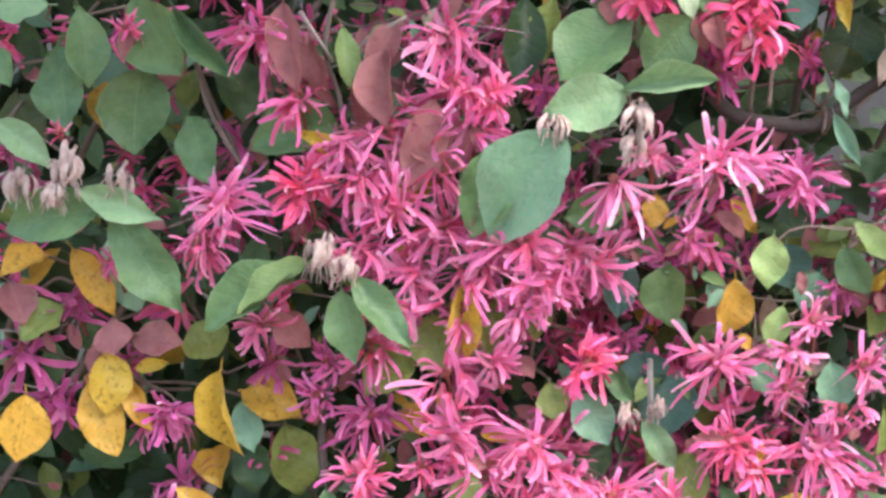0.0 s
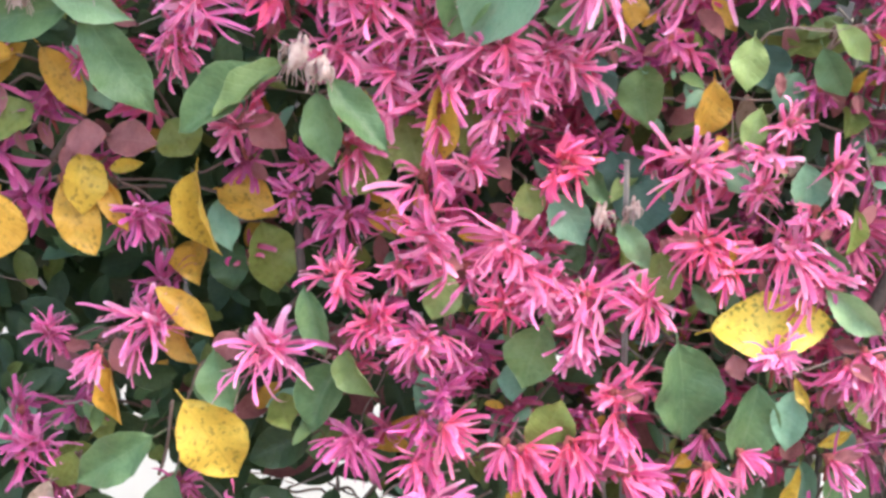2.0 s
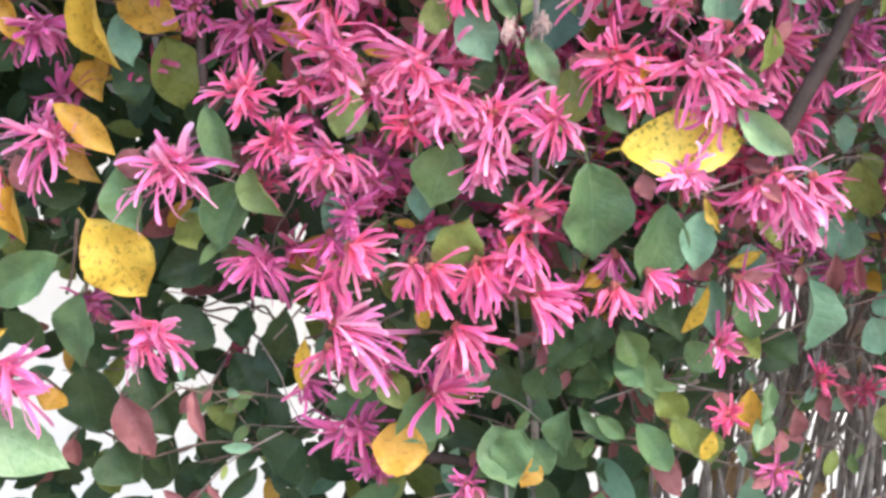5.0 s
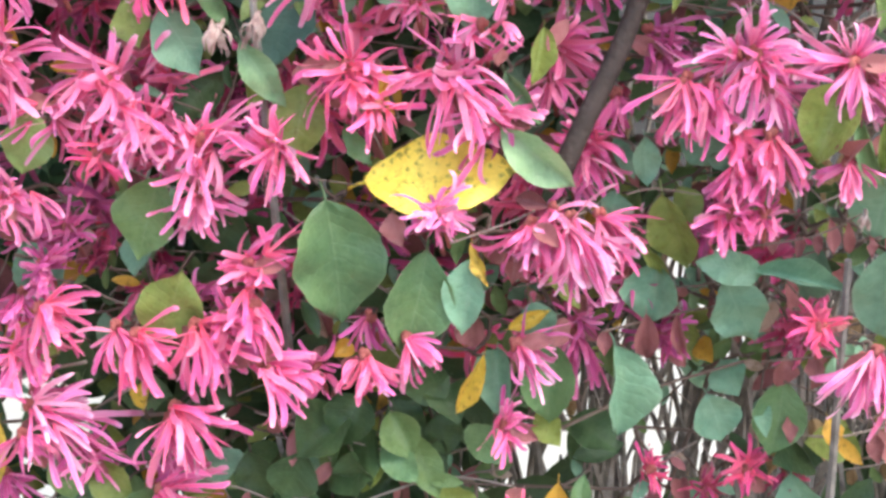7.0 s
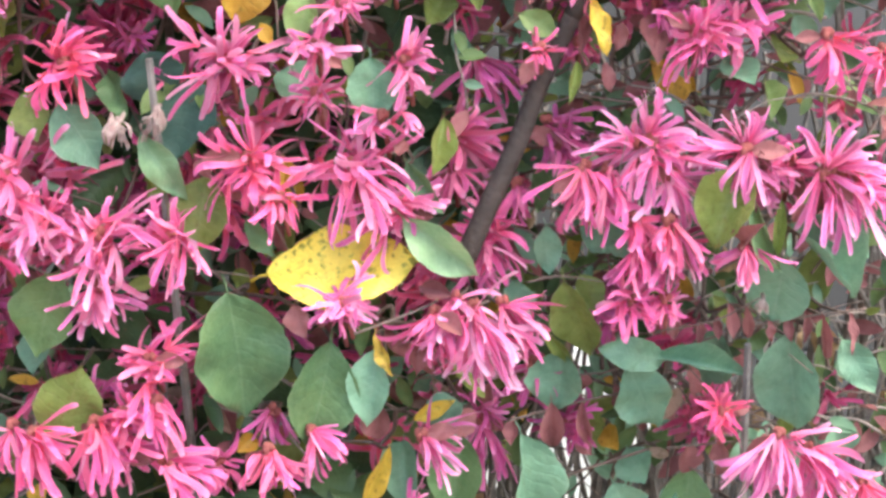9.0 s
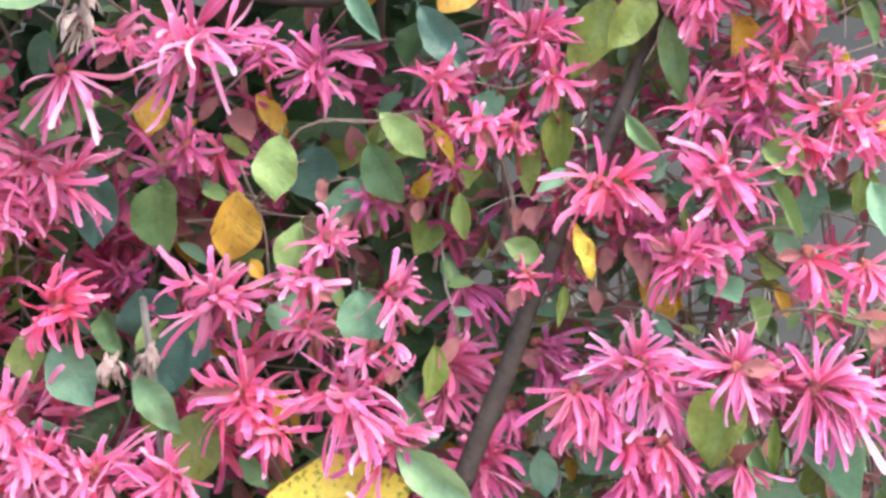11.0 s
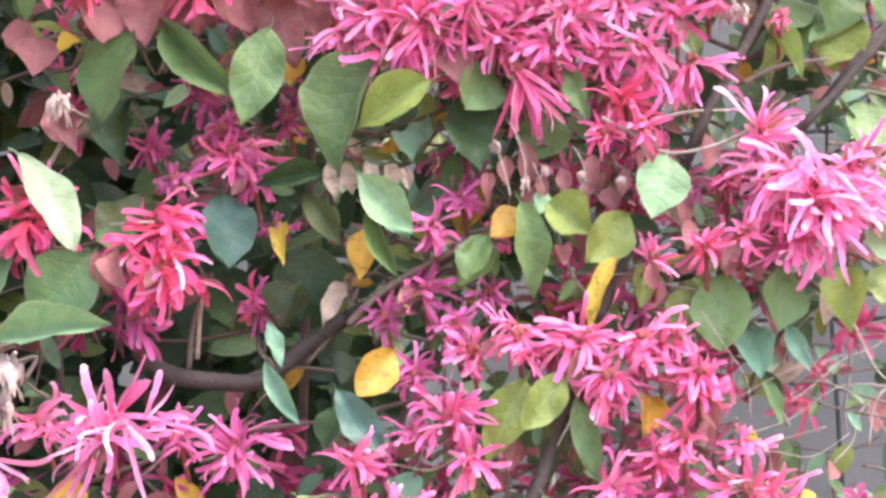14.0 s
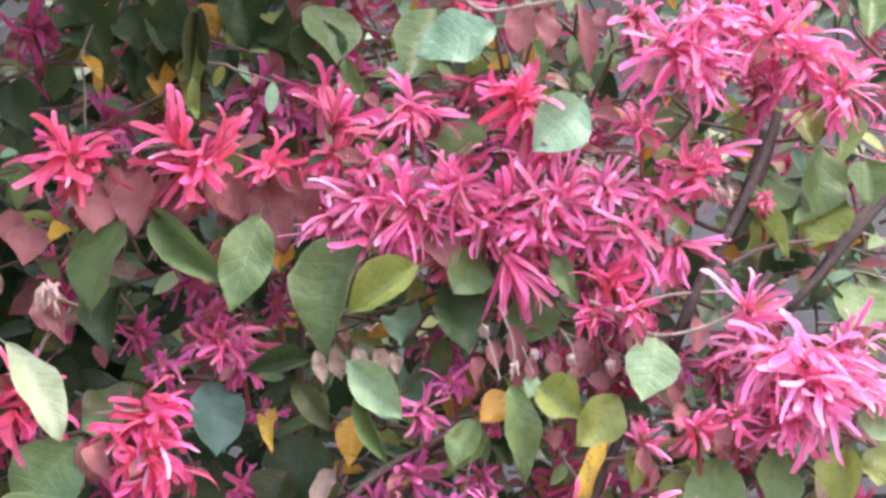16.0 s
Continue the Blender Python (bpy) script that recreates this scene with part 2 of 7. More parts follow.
def grid_sheet(bm, uv, rows, cols, place):
    """A sheet of rows x cols quads; place(u, v) gives each corner."""
    grid = [[bm.verts.new(place(c / cols, r / rows)) for c in range(cols + 1)] for r in range(rows + 1)]
    for r in range(rows):
        for c in range(cols):
            f = bm.faces.new((grid[r][c], grid[r][c + 1], grid[r + 1][c + 1], grid[r + 1][c]))
            for loop, (a, b) in zip(f.loops, ((c, r), (c + 1, r), (c + 1, r + 1), (c, r + 1))):
                loop[uv].uv = (a / cols, b / rows)


def leaf_half_width(v, shape, blunt=0.7):
    return 0.5 * max(math.sin(math.pi * min(v, 1.0) ** shape), 0.0) ** (0.72 + (blunt - 0.72) * v)


def leaf_mesh(name, seed, rows=18, cols=6, petiole=True, calm=1.0):
    """One ovate leaf of length 1 along +y and width 1 along x, its upper face towards +z."""
    rnd = random.Random(seed)
    shape = rnd.uniform(0.88, 1.06)
    uneven = [rnd.uniform(0.955, 1.03) for _ in range(2 * rows + 2)]
    cup, droop, twist, ripple = rnd.uniform(0.2, 0.8) * calm, rnd.uniform(-0.1, 0.34) * calm, rnd.uniform(-0.7, 0.7) * calm, rnd.uniform(0.02, 0.06)
    blunt = rnd.uniform(0.7, 1.25)
    fold = rnd.uniform(1.0, 1.5)
    bend, phase = rnd.uniform(-0.05, 0.05), rnd.uniform(0, 6)
    bm = bmesh.new()
    uv = bm.loops.layers.uv.new("UVMap")

    def place(u, v):
        w = leaf_half_width(v, shape, blunt) if 0 < v < 1 else (0.012 if v == 0 else 0.004)
        s = (u - 0.5) * 2
        x = s * w * uneven[int(round(v * rows)) + (rows if s > 0 else 0)]
        z = cup * abs(s) ** fold * w - droop * v * v + ripple * math.sin(v * 13 + phase + s * 2) * abs(s)
        z += twist * x * (v - 0.4)
        return (x + bend * math.sin(v * math.pi), v - 0.02 * abs(s) * v, z)

    grid_sheet(bm, uv, rows, cols, place)
    if petiole:
        tube(bm, [(0, 0.02, -0.012), (0, -0.06, -0.03), (0.01, -0.13, -0.08)], 0.016, 0.014, 5)
    me = bpy.data.meshes.new(name)
    bm.to_mesh(me)
    bm.free()
    for f in me.polygons:
        f.use_smooth = True
    return me


def tube(bm, points, r0, r1, sides=6):
    """A round stem through the points, tapering from r0 to r1."""
    pts = [Vector(p) for p in points]
    fine = []
    for i in range(len(pts) - 1):
        a, b = pts[i], pts[i + 1]
        before, after = pts[max(i - 1, 0)], pts[min(i + 2, len(pts) - 1)]
        steps = 4 if len(pts) > 2 else 2
        for k in range(steps):
            t = k / steps
            fine.append(0.5 * ((2 * a) + (b - before) * t + (2 * before - 5 * a + 4 * b - after) * t * t + (3 * a - before - 3 * b + after) * t ** 3))
    fine.append(pts[-1])
    rings = []
    for i, p in enumerate(fine):
        way = (fine[min(i + 1, len(fine) - 1)] - fine[max(i - 1, 0)]).normalized()
        side = way.cross(Vector((0.3, 0.9, 0.31))).normalized()
        up = side.cross(way)
        r = r0 + (r1 - r0) * i / (len(fine) - 1)
        rings.append([bm.verts.new(p + r * (math.cos(a) * side + math.sin(a) * up)) for a in (2 * math.pi * k / sides for k in range(sides))])
    for a, b in zip(rings, rings[1:]):
        for k in range(sides):
            bm.faces.new((a[k], a[(k + 1) % sides], b[(k + 1) % sides], b[k]))
    bm.faces.new(rings[0][::-1])
    bm.faces.new(rings[-1])


def petal_mesh(name, seed, rows=10, cols=3):
    """One strap-shaped petal of length 1 along +y, 0.12 wide, blunt at its end and bending towards -z."""
    rnd = random.Random(seed)
    bend, hook = rnd.uniform(-0.3, 0.9), rnd.choice((0.0, 0.2, 0.4, 0.8, 1.6, 2.4, -0.8))
    sway, swing = rnd.uniform(-0.5, 0.5), rnd.uniform(-0.7, 0.7)
    twist, late = rnd.uniform(-0.8, 0.8), rnd.uniform(-1.2, 1.2)
    channel, neck = rnd.uniform(-0.006, 0.018), rnd.uniform(0.45, 0.7)
    crimp = [rnd.uniform(0.86, 1.12) for _ in range(rows + 1)]
    spine, at = [], Vector((0, 0, 0))
    fine = 60
    for k in range(fine + 1):
        v = k / fine
        down = bend * v + hook * max(0.0, v - 0.55) ** 1.5 * 2.2
        aside = sway * v + swing * math.sin(v * 5.0) * 0.35
        spine.append(at.copy())
        at = at + Vector((math.sin(aside) * math.cos(down), math.cos(aside) * math.cos(down), -math.sin(down))) / fine
    bm = bmesh.new()
    uv = bm.loops.layers.uv.new("UVMap")

    def place(u, v):
        t = 1 - (1 - v) ** 1.45
        w = 0.06 * (neck + (1 - neck) * min(1.0, t / 0.45)) * crimp[int(round(v * rows))]
        if t > 0.9:
            w *= max(0.34, 1 - ((t - 0.9) / 0.1) ** 2) ** 0.5
        s = (u - 0.5) * 2
        a = twist * t + late * t * t
        mid = spine[int(round(t * fine))]
        lift = channel * s * s
        return (mid.x + s * w * math.cos(a) - lift * math.sin(a), mid.y, mid.z + s * w * math.sin(a) + lift * math.cos(a))

    grid_sheet(bm, uv, rows, cols, place)
    me = bpy.data.meshes.new(name)
    bm.to_mesh(me)
    bm.free()
    for f in me.polygons:
        f.use_smooth = True
    return me


LEAF_MESHES = [leaf_mesh("leaf", 11 + i, calm=1.0 if i % 2 else 0.5) for i in range(26)]
FLAT_LEAF = leaf_mesh("leaf", 63, calm=0.2)
PETAL_MESHES = [petal_mesh("petal", 41 + i) for i in range(40)]
MESH_OF = {}


def dressed(mesh, kind, table):
    """The same shape in another colour."""
    key = (mesh.name, kind)
    if key not in MESH_OF:
        m = mesh.copy()
        m.materials.clear()
        m.materials.append(table[kind])
        MESH_OF[key] = m
    return MESH_OF[key]


shrub = tagged(new("flowering_shrub"), "dense fringe-flower shrub in bloom, pink strap petals among mixed leaves", "shrub")
dice = random.Random(5)
LEAF_LABEL = {"y": "yellow spotted leaf", "Y": "large yellow leaf mottled with green", "o": "amber withering leaf", "r": "young dull-red leaf",
              "k": "olive-green leaf", "p": "pale green leaf", "P": "cream-green leaf", "q": "withered tan leaf", "l": "lime-green leaf",
              "b": "blue-green leaf", "d": "dark green leaf, deepened to carry shade", "D": "olive-green leaf darkened to stand for shade", "B": "dark blue-green leaf", "g": "green leaf", "G": "warm green leaf"}


def leaf(kind, base, tip, width, lean=None):
    """One leaf from its base to its tip, its face turned outwards and up."""
    base, tip = Vector(base), Vector(tip)
    along = tip - base
    length = along.length
    along.normalize()
    face = Vector((dice.uniform(-0.65, 0.65), -0.95, dice.uniform(0.0, 0.75))) if lean is None else Vector(lean)
    face = (face - face.dot(along) * along).normalized()
    # a leaf turned aside is wider than it shows
    width *= 1.06 / max(abs(face.y) / max((1 - along.y ** 2) ** 0.5, 0.3), 0.72)
    side = along.cross(face).normalized()
    m = Matrix((side * width, along * length, face * length)).transposed().to_4x4()
    m.translation = base
    ob = new("young_leaf" if kind == "r" else "leaf", dressed(FLAT_LEAF if kind == "Y" else dice.choice(LEAF_MESHES), kind, LEAF))
    ob.parent = shrub
    ob.matrix_local = m
    tagged(ob, LEAF_LABEL[kind])
    ANCHORS.append(base)
    LEAF_SPOTS.append(np.array(m.inverted()))
    LEAF_LONG.append(length)
    return ob


def blob(bm, centre, radius, stretch, seed):
    """A small uneven rounded lump."""
    rnd = random.Random(seed)
    made = bmesh.ops.create_icosphere(bm, subdivisions=2, radius=radius)["verts"]
    off = Vector((rnd.random() * 9, rnd.random() * 9, 0))
    for v in made:
        n = v.co.normalized()
        v.co = Vector(centre) + Vector((v.co.x, v.co.y, v.co.z * stretch)) * (1 + 0.22 * noise.noise(n * 2.5 + off))


def calyx_mesh(seed):
    rnd = random.Random(seed)
    bm = bmesh.new()
    for _ in range(7):
        d = Vector((rnd.uniform(-1, 1), rnd.uniform(-1, 1), rnd.uniform(-0.4, 1))).normalized()
        blob(bm, d * 0.0017, 0.0013, 1.3, rnd.random())
    tube(bm, [(0, 0, -0.001), (0.001, 0.006, -0.006), (0.002, 0.014, -0.016)], 0.0011, 0.0009, 5)
    me = bpy.data.meshes.new("calyx")
    bm.to_mesh(me)
    bm.free()
    me.materials.append(CALYX)
    for f in me.polygons:
        f.use_smooth = True
    return me


CALYX_MESHES = [calyx_mesh(71 + i) for i in range(5)]


def petal_pose(d, face, start, size, wide):
    face = face - face.dot(d) * d
    face = d.orthogonal().normalized() if face.length < 0.05 else face.normalized()
    m = Matrix((d.cross(face) * wide, d * size, face * size)).transposed().to_4x4()
    m.translation = start
    return m


def tuft_mesh(name, seed, count, shapes, low, high, wide):
    """Many petals of a head in one mesh, radius 1, open towards -y and hanging a little."""
    rnd = random.Random(seed)
    bm = bmesh.new()
    for _ in range(count):
        d = Vector((rnd.uniform(-1, 1), rnd.uniform(-0.9, 0.35), rnd.uniform(-1, 0.8))).normalized()
        face = Vector((rnd.uniform(-0.7, 0.7), -0.8, rnd.uniform(-0.3, 0.9)))
        start = Vector((rnd.uniform(-0.25, 0.25), rnd.uniform(-0.1, 0.2), rnd.uniform(-0.2, 0.2)))
        before = len(bm.verts)
        bm.from_mesh(rnd.choice(shapes))
        bm.verts.ensure_lookup_table()
        bmesh.ops.transform(bm, matrix=petal_pose(d, face, start, rnd.uniform(low, high), wide * rnd.uniform(0.8, 1.2)), verts=bm.verts[before:])
    me = bpy.data.meshes.new(name)
    bm.to_mesh(me)
    bm.free()
    for f in me.polygons:
        f.use_smooth = True
    return me


PLAIN_PETALS = [petal_mesh("petal", 141 + i, 6, 2) for i in range(16)]
TUFT_MESHES = [tuft_mesh("inner_petals", 91 + i, 24, PETAL_MESHES, 0.45, 1.05, 1.2) for i in range(10)]
SMALL_MESHES = [tuft_mesh("petals", 191 + i, 26, PLAIN_PETALS, 0.6, 1.05, 1.1) for i in range(10)]
FAR_MESHES = [tuft_mesh("petals", 291 + i, 15, PLAIN_PETALS, 0.6, 1.1, 1.3) for i in range(8)]
ANCHORS = []
FLOWER_LABEL = {"p": "bright pink flower head", "h": "coral-red flower head", "m": "magenta flower head", "w": "pale-tipped pink flower head",
                "d": "dark crimson flower head", "c": "vivid red-pink flower head", "v": "rose-pink flower head", "M": "magenta flower head, its deep colour standing for shade"}


LEAF_SPOTS, LEAF_LONG, FLOWERS = [], [], []
# fresh coral heads have broad straps, old and shaded ones narrow
BREADTH = {"c": 1.3, "h": 1.06, "w": 0.88, "v": 0.95, "m": 0.86, "M": 0.8, "d": 0.8}


def flower(kind, centre, way, reach, spread):
    FLOWERS.append((kind, centre, way, reach, spread))
    ANCHORS.append(Vector(centre))


def cuts_leaf(back, a, b):
    """Whether the way from a to b runs through the blade of a leaf."""
    p = back[:, :3, :3] @ np.array(a) + back[:, :3, 3]
    q = back[:, :3, :3] @ np.array(b) + back[:, :3, 3]
    near = (p[:, 2] * q[:, 2] < 0)
    if not near.any():
        return False
    p, q = p[near], q[near]
    k = (p[:, 2] / (p[:, 2] - q[:, 2]))[:, None]
    hit = p + (q - p) * k
    return bool(((abs(hit[:, 0]) < 0.5) & (hit[:, 1] > 0.0) & (hit[:, 1] < 1.0)).any())


def on_leaf(back, long, centre, radius):
    """Whether a bundle of petals of that radius would stick through the blade of a leaf."""
    p = back[:, :3, :3] @ np.array(centre) + back[:, :3, 3]
    over = (abs(p[:, 0]) < 0.5) & (p[:, 1] > -0.05) & (p[:, 1] < 1.05) & (abs(p[:, 2]) * long < radius)
    return bool(over.any())


def flower_head(kind, centre, way, reach, spread, back, long_of):
    """A head of strap petals round a woolly calyx, fanned about the way that it hangs."""
    rnd = random.Random(round(centre[0] * 1e4) * 7919 + round(centre[2] * 1e4))
    centre, way = Vector(centre), Vector(way).normalized()
    small = reach < 0.0168 or kind in "Md"
    if small:
        # a small head sits behind a leaf rather than in it
        for _ in range(8):
            if not on_leaf(back, long_of, centre, reach * 0.7):
                break
            centre.y += 0.003
    head = new("flower_head", rnd.choice(CALYX_MESHES))
    head.parent = shrub
    head.location = centre
    tagged(head, FLOWER_LABEL[kind])
    out = Vector((0, -1, 0.15)).normalized()
    n = PETALS * (0.35 + 0.65 * min(spread, 190) / 190) * (0.65 + 0.35 * min(reach / 0.02, 1.3)) * (1.25 if spread < 130 else 1.0) * (1.3 if kind == "c" else 1.0)
    wide_open = spread > 130
    # a head is a few flowers of four petals each, every flower with its own root and lean
    blooms = 0 if small else max(2, round(n / 4))
    for i in range(blooms):
        turn = radians(spread * 1.1) * 0.5 * (2 * (i + rnd.uniform(0.0, 1.0)) / blooms - 1) + rnd.gauss(0, 0.25)
        axis = Matrix.Rotation(turn, 3, out) @ way
        tilt = rnd.uniform(-0.15, 1.0) if wide_open else rnd.uniform(-0.2, 0.6)
        axis = (axis * math.cos(tilt) + out * math.sin(tilt)).normalized()
        loose = 0.3 if wide_open else 0.1
        start = axis * reach * rnd.uniform(0.0, loose) + Vector((rnd.uniform(-1, 1), rnd.uniform(-0.6, 0.6), rnd.uniform(-1, 1))) * reach * loose * 0.8
        size = reach * rnd.uniform(0.76, 1.06)
        for _ in range(4):
            for _ in range(6):
                d = (axis + Vector((rnd.gauss(0, 0.42), rnd.gauss(0, 0.35), rnd.gauss(-0.12, 0.42)))).normalized()
                long = size * rnd.uniform(0.6, 1.12)
                if not cuts_leaf(back, centre + start, centre + start + d * long * 0.92):
                    break
            else:
                continue
            face = out * rnd.uniform(0.1, 0.9) + Vector((rnd.uniform(-0.8, 0.8), 0, rnd.uniform(-0.2, 1.2)))
            # here and there a narrow pale petal that stands for an edge highlight
            glint = rnd.random() < 0.13
            p = new("petal", dressed(rnd.choice(PETAL_MESHES), "w" if glint else kind, PETAL))
            p.parent = head
            p.matrix_local = petal_pose(d, face, start, long, (0.45 if glint else 1.0) * PETAL_WIDE * BREADTH.get(kind, 1.0) * rnd.uniform(0.6, 1.15) * min(1.0, 0.6 + 0.4 * reach / 0.02))
    if small:
        fans = SMALL_MESHES
        t = new("petals", dressed(rnd.choice(fans), kind, PETAL))
        t.parent = head
        s = reach * 1.02
        lean = Vector((0, -0.45, -1)).rotation_difference(way + out * 0.45).to_matrix().to_4x4()
        t.matrix_local = lean @ Matrix.Rotation(rnd.uniform(-0.5, 0.5), 4, 'Y') @ Matrix.Diagonal((s, s, s, 1))
        tagged(t, "bundle of narrow petals", kind="stuff")
    elif wide_open and not on_leaf(back, long_of, centre, reach * 0.45):
        t = new("inner_petals", dressed(rnd.choice(TUFT_MESHES), kind, PETAL))
        t.parent = head
        s = reach * 0.75
        t.matrix_local = Matrix.Rotation(rnd.uniform(-0.6, 0.6), 4, 'Y') @ Matrix.Diagonal((s, s, s, 1))
        tagged(t, kind="stuff")
    if rnd.random() < 0.6:
        b = new("bract", dressed(rnd.choice(LEAF_MESHES), "r", LEAF))
        b.parent = head
        d = Vector((rnd.uniform(-0.8, 0.8), rnd.uniform(-0.3, 0.4), rnd.uniform(-1, 0.3))).normalized()
        size = rnd.uniform(0.009, 0.015)
        b.matrix_local = petal_pose(d, Vector((rnd.uniform(-0.5, 0.5), -1, 0.4)), d * 0.002, size, size * 0.52)
        tagged(b, "dull-red bract leaf")
    return head


def bud(centre, radius):
    """A hanging cluster of woolly flower buds with curled bracts."""
    bm = bmesh.new()
    rnd = random.Random(int(centre[0] * 1e5) + int(centre[2] * 1e5))
    c = Vector(centre)
    for _ in range(5):
        o = Vector((rnd.uniform(-0.55, 0.55), rnd.uniform(-0.4, 0.4), rnd.uniform(-0.5, 0.5))) * radius
        blob(bm, c + o, radius * rnd.uniform(0.13, 0.2), rnd.uniform(2.4, 3.6), rnd.random())
    uv = bm.loops.layers.uv.new("UVMap")
    for _ in range(7):
        a, lean, size = rnd.uniform(-1.3, 1.3), rnd.uniform(-0.5, 0.5), radius * rnd.uniform(0.8, 1.7)
        root = c + Vector((math.sin(a) * 0.4, -0.25 + rnd.uniform(-0.3, 0.3), 0.5)) * radius
        down = Vector((math.sin(lean), -0.25, -math.cos(lean))).normalized()
        side = down.cross(Vector((math.sin(a), -math.cos(a), 0))).normalized()
        out = side.cross(down)

        def place(u, v):
            s = (u - 0.5) * 2
            w = 0.12 * max(math.sin(math.pi * min(v * 0.94 + 0.05, 1)), 0.05)
            return root + (down * v + side * s * w + out * (0.35 * math.sin(v * 3.0) - 0.2 * s * s * w)) * size

        grid_sheet(bm, uv, 6, 2, place)
    for _ in range(26):
        a = rnd.uniform(0, 6.3)
        o = Vector((math.cos(a) * 0.7, rnd.uniform(-0.7, 0.2), rnd.uniform(-1.0, 0.6))) * radius
        tube(bm, [c + o * 0.5, c + o * 0.9 + Vector((0, 0, -0.15 * radius)), c + o * 1.1 + Vector((0, 0, -0.4 * radius))], 0.0004, 0.0002, 3)
    tube(bm, [c + Vector((0, 0, radius * 0.3)), c + Vector((0.001, 0.006, radius * 0.9))], 0.001, 0.0009, 5)
    part("flower_bud", bm, BUD, shrub, "woolly pinkish-white flower bud")


def stem(width, *points):
    """A visible stem or twig through the points; width is its thickness at the start."""
    bm = bmesh.new()
    tube(bm, points, width / 2, width * 0.4, 8 if width > 0.003 else 6)
    if width > 0.0035:
        part("branch", bm, BARK, shrub, "brown woody branch")
    else:
        part("twig", bm, TWIG if points[0][1] > 0.515 else PALE_TWIG, shrub, "thin downy twig")


# ---- the shrub: leaves, flowers, buds and stems ----
# spray group
leaf("b", (0.0659, 0.4954, 1.3705), (0.0317, 0.4931, 1.3206), 0.0371)
leaf("g", (0.0360, 0.5062, 1.3638), (0.0258, 0.5029, 1.3224), 0.0241)
leaf("p", (0.0926, 0.4966, 1.3895), (0.0554, 0.4894, 1.3792), 0.0242)
leaf("p", (0.0908, 0.4947, 1.3905), (0.1325, 0.4953, 1.3973), 0.0128)
leaf("g", (0.0672, 0.5090, 1.3341), (0.0957, 0.5042, 1.3403), 0.0177)
bud((0.0596, 0.4930, 1.3751), 0.0083)
bud((0.0974, 0.4930, 1.3796), 0.0088)
bud((0.0967, 0.4930, 1.3673), 0.0078)
leaf("g", (-0.1446, 0.5005, 1.3288), (-0.1941, 0.4952, 1.3200), 0.0246)
leaf("p", (-0.1539, 0.4973, 1.3379), (-0.1115, 0.4926, 1.3251), 0.0150)
leaf("g", (-0.1383, 0.4994, 1.3282), (-0.1025, 0.4928, 1.2831), 0.0245)
leaf("p", (-0.1943, 0.4967, 1.3674), (-0.1655, 0.4955, 1.3465), 0.0135)
bud((-0.1574, 0.4930, 1.3480), 0.0107)
bud((-0.1629, 0.4930, 1.3363), 0.0082)
bud((-0.1803, 0.4930, 1.3402), 0.0099)
bud((-0.1344, 0.4957, 1.3438), 0.0086)
leaf("g", (-0.0508, 0.4990, 1.3076), (-0.0963, 0.4973, 1.2779), 0.0209)
leaf("l", (-0.0466, 0.4968, 1.3099), (-0.0767, 0.4894, 1.2849), 0.0127)
bud((-0.0401, 0.4930, 1.3147), 0.0097)
bud((-0.0286, 0.4930, 1.3089), 0.0084)
leaf("g", (-0.0317, 0.4998, 1.2970), (-0.0234, 0.4961, 1.2639), 0.0193)
leaf("g", (-0.0274, 0.4983, 1.3049), (0.0029, 0.4919, 1.2710), 0.0142)
leaf("p", (-0.1745, 0.5055, 1.4225), (-0.2007, 0.5006, 1.4154), 0.0162)
leaf("g", (-0.1755, 0.5235, 1.4057), (-0.1672, 0.5199, 1.3619), 0.0254)
leaf("g", (-0.1625, 0.5131, 1.4220), (-0.1541, 0.5121, 1.3854), 0.0163)
leaf("g", (-0.1384, 0.5175, 1.4284), (-0.1160, 0.5166, 1.3914), 0.0311)
leaf("g", (-0.1177, 0.5123, 1.4243), (-0.0858, 0.5122, 1.3894), 0.0110)
leaf("G", (-0.1405, 0.5399, 1.3970), (-0.1357, 0.5194, 1.3540), 0.0328)
leaf("o", (-0.1581, 0.5407, 1.3903), (-0.1575, 0.5283, 1.3691), 0.0151)
leaf("D", (-0.2029, 0.5407, 1.3834), (-0.1872, 0.5254, 1.3550), 0.0248)
leaf("g", (-0.1153, 0.5376, 1.3757), (-0.1008, 0.5226, 1.3429), 0.0195)
leaf("d", (-0.0930, 0.5441, 1.4035), (-0.0879, 0.5319, 1.3717), 0.0245)
leaf("g", (-0.0390, 0.5277, 1.3692), (-0.0849, 0.5210, 1.3633), 0.0270)
leaf("y", (-0.0573, 0.5127, 1.3676), (-0.0296, 0.5120, 1.3543), 0.0078)
leaf("l", (-0.0381, 0.5130, 1.4167), (-0.0325, 0.5122, 1.3880), 0.0098)
leaf("d", (-0.0946, 0.5472, 1.3490), (-0.0705, 0.5446, 1.3316), 0.0206)
leaf("b", (-0.1707, 0.5530, 1.3979), (-0.1443, 0.5347, 1.3937), 0.0168)
leaf("k", (-0.1204, 0.5622, 1.3989), (-0.1254, 0.5590, 1.3789), 0.0140)
leaf("g", (-0.2017, 0.5165, 1.4028), (-0.1943, 0.5122, 1.3841), 0.0133)
leaf("d", (0.0432, 0.5459, 1.4370), (0.0447, 0.5282, 1.3925), 0.0192)
leaf("k", (0.0565, 0.5470, 1.4374), (0.0524, 0.5358, 1.4051), 0.0139)
leaf("g", (0.0928, 0.5144, 1.4269), (0.0622, 0.5083, 1.3919), 0.0314)
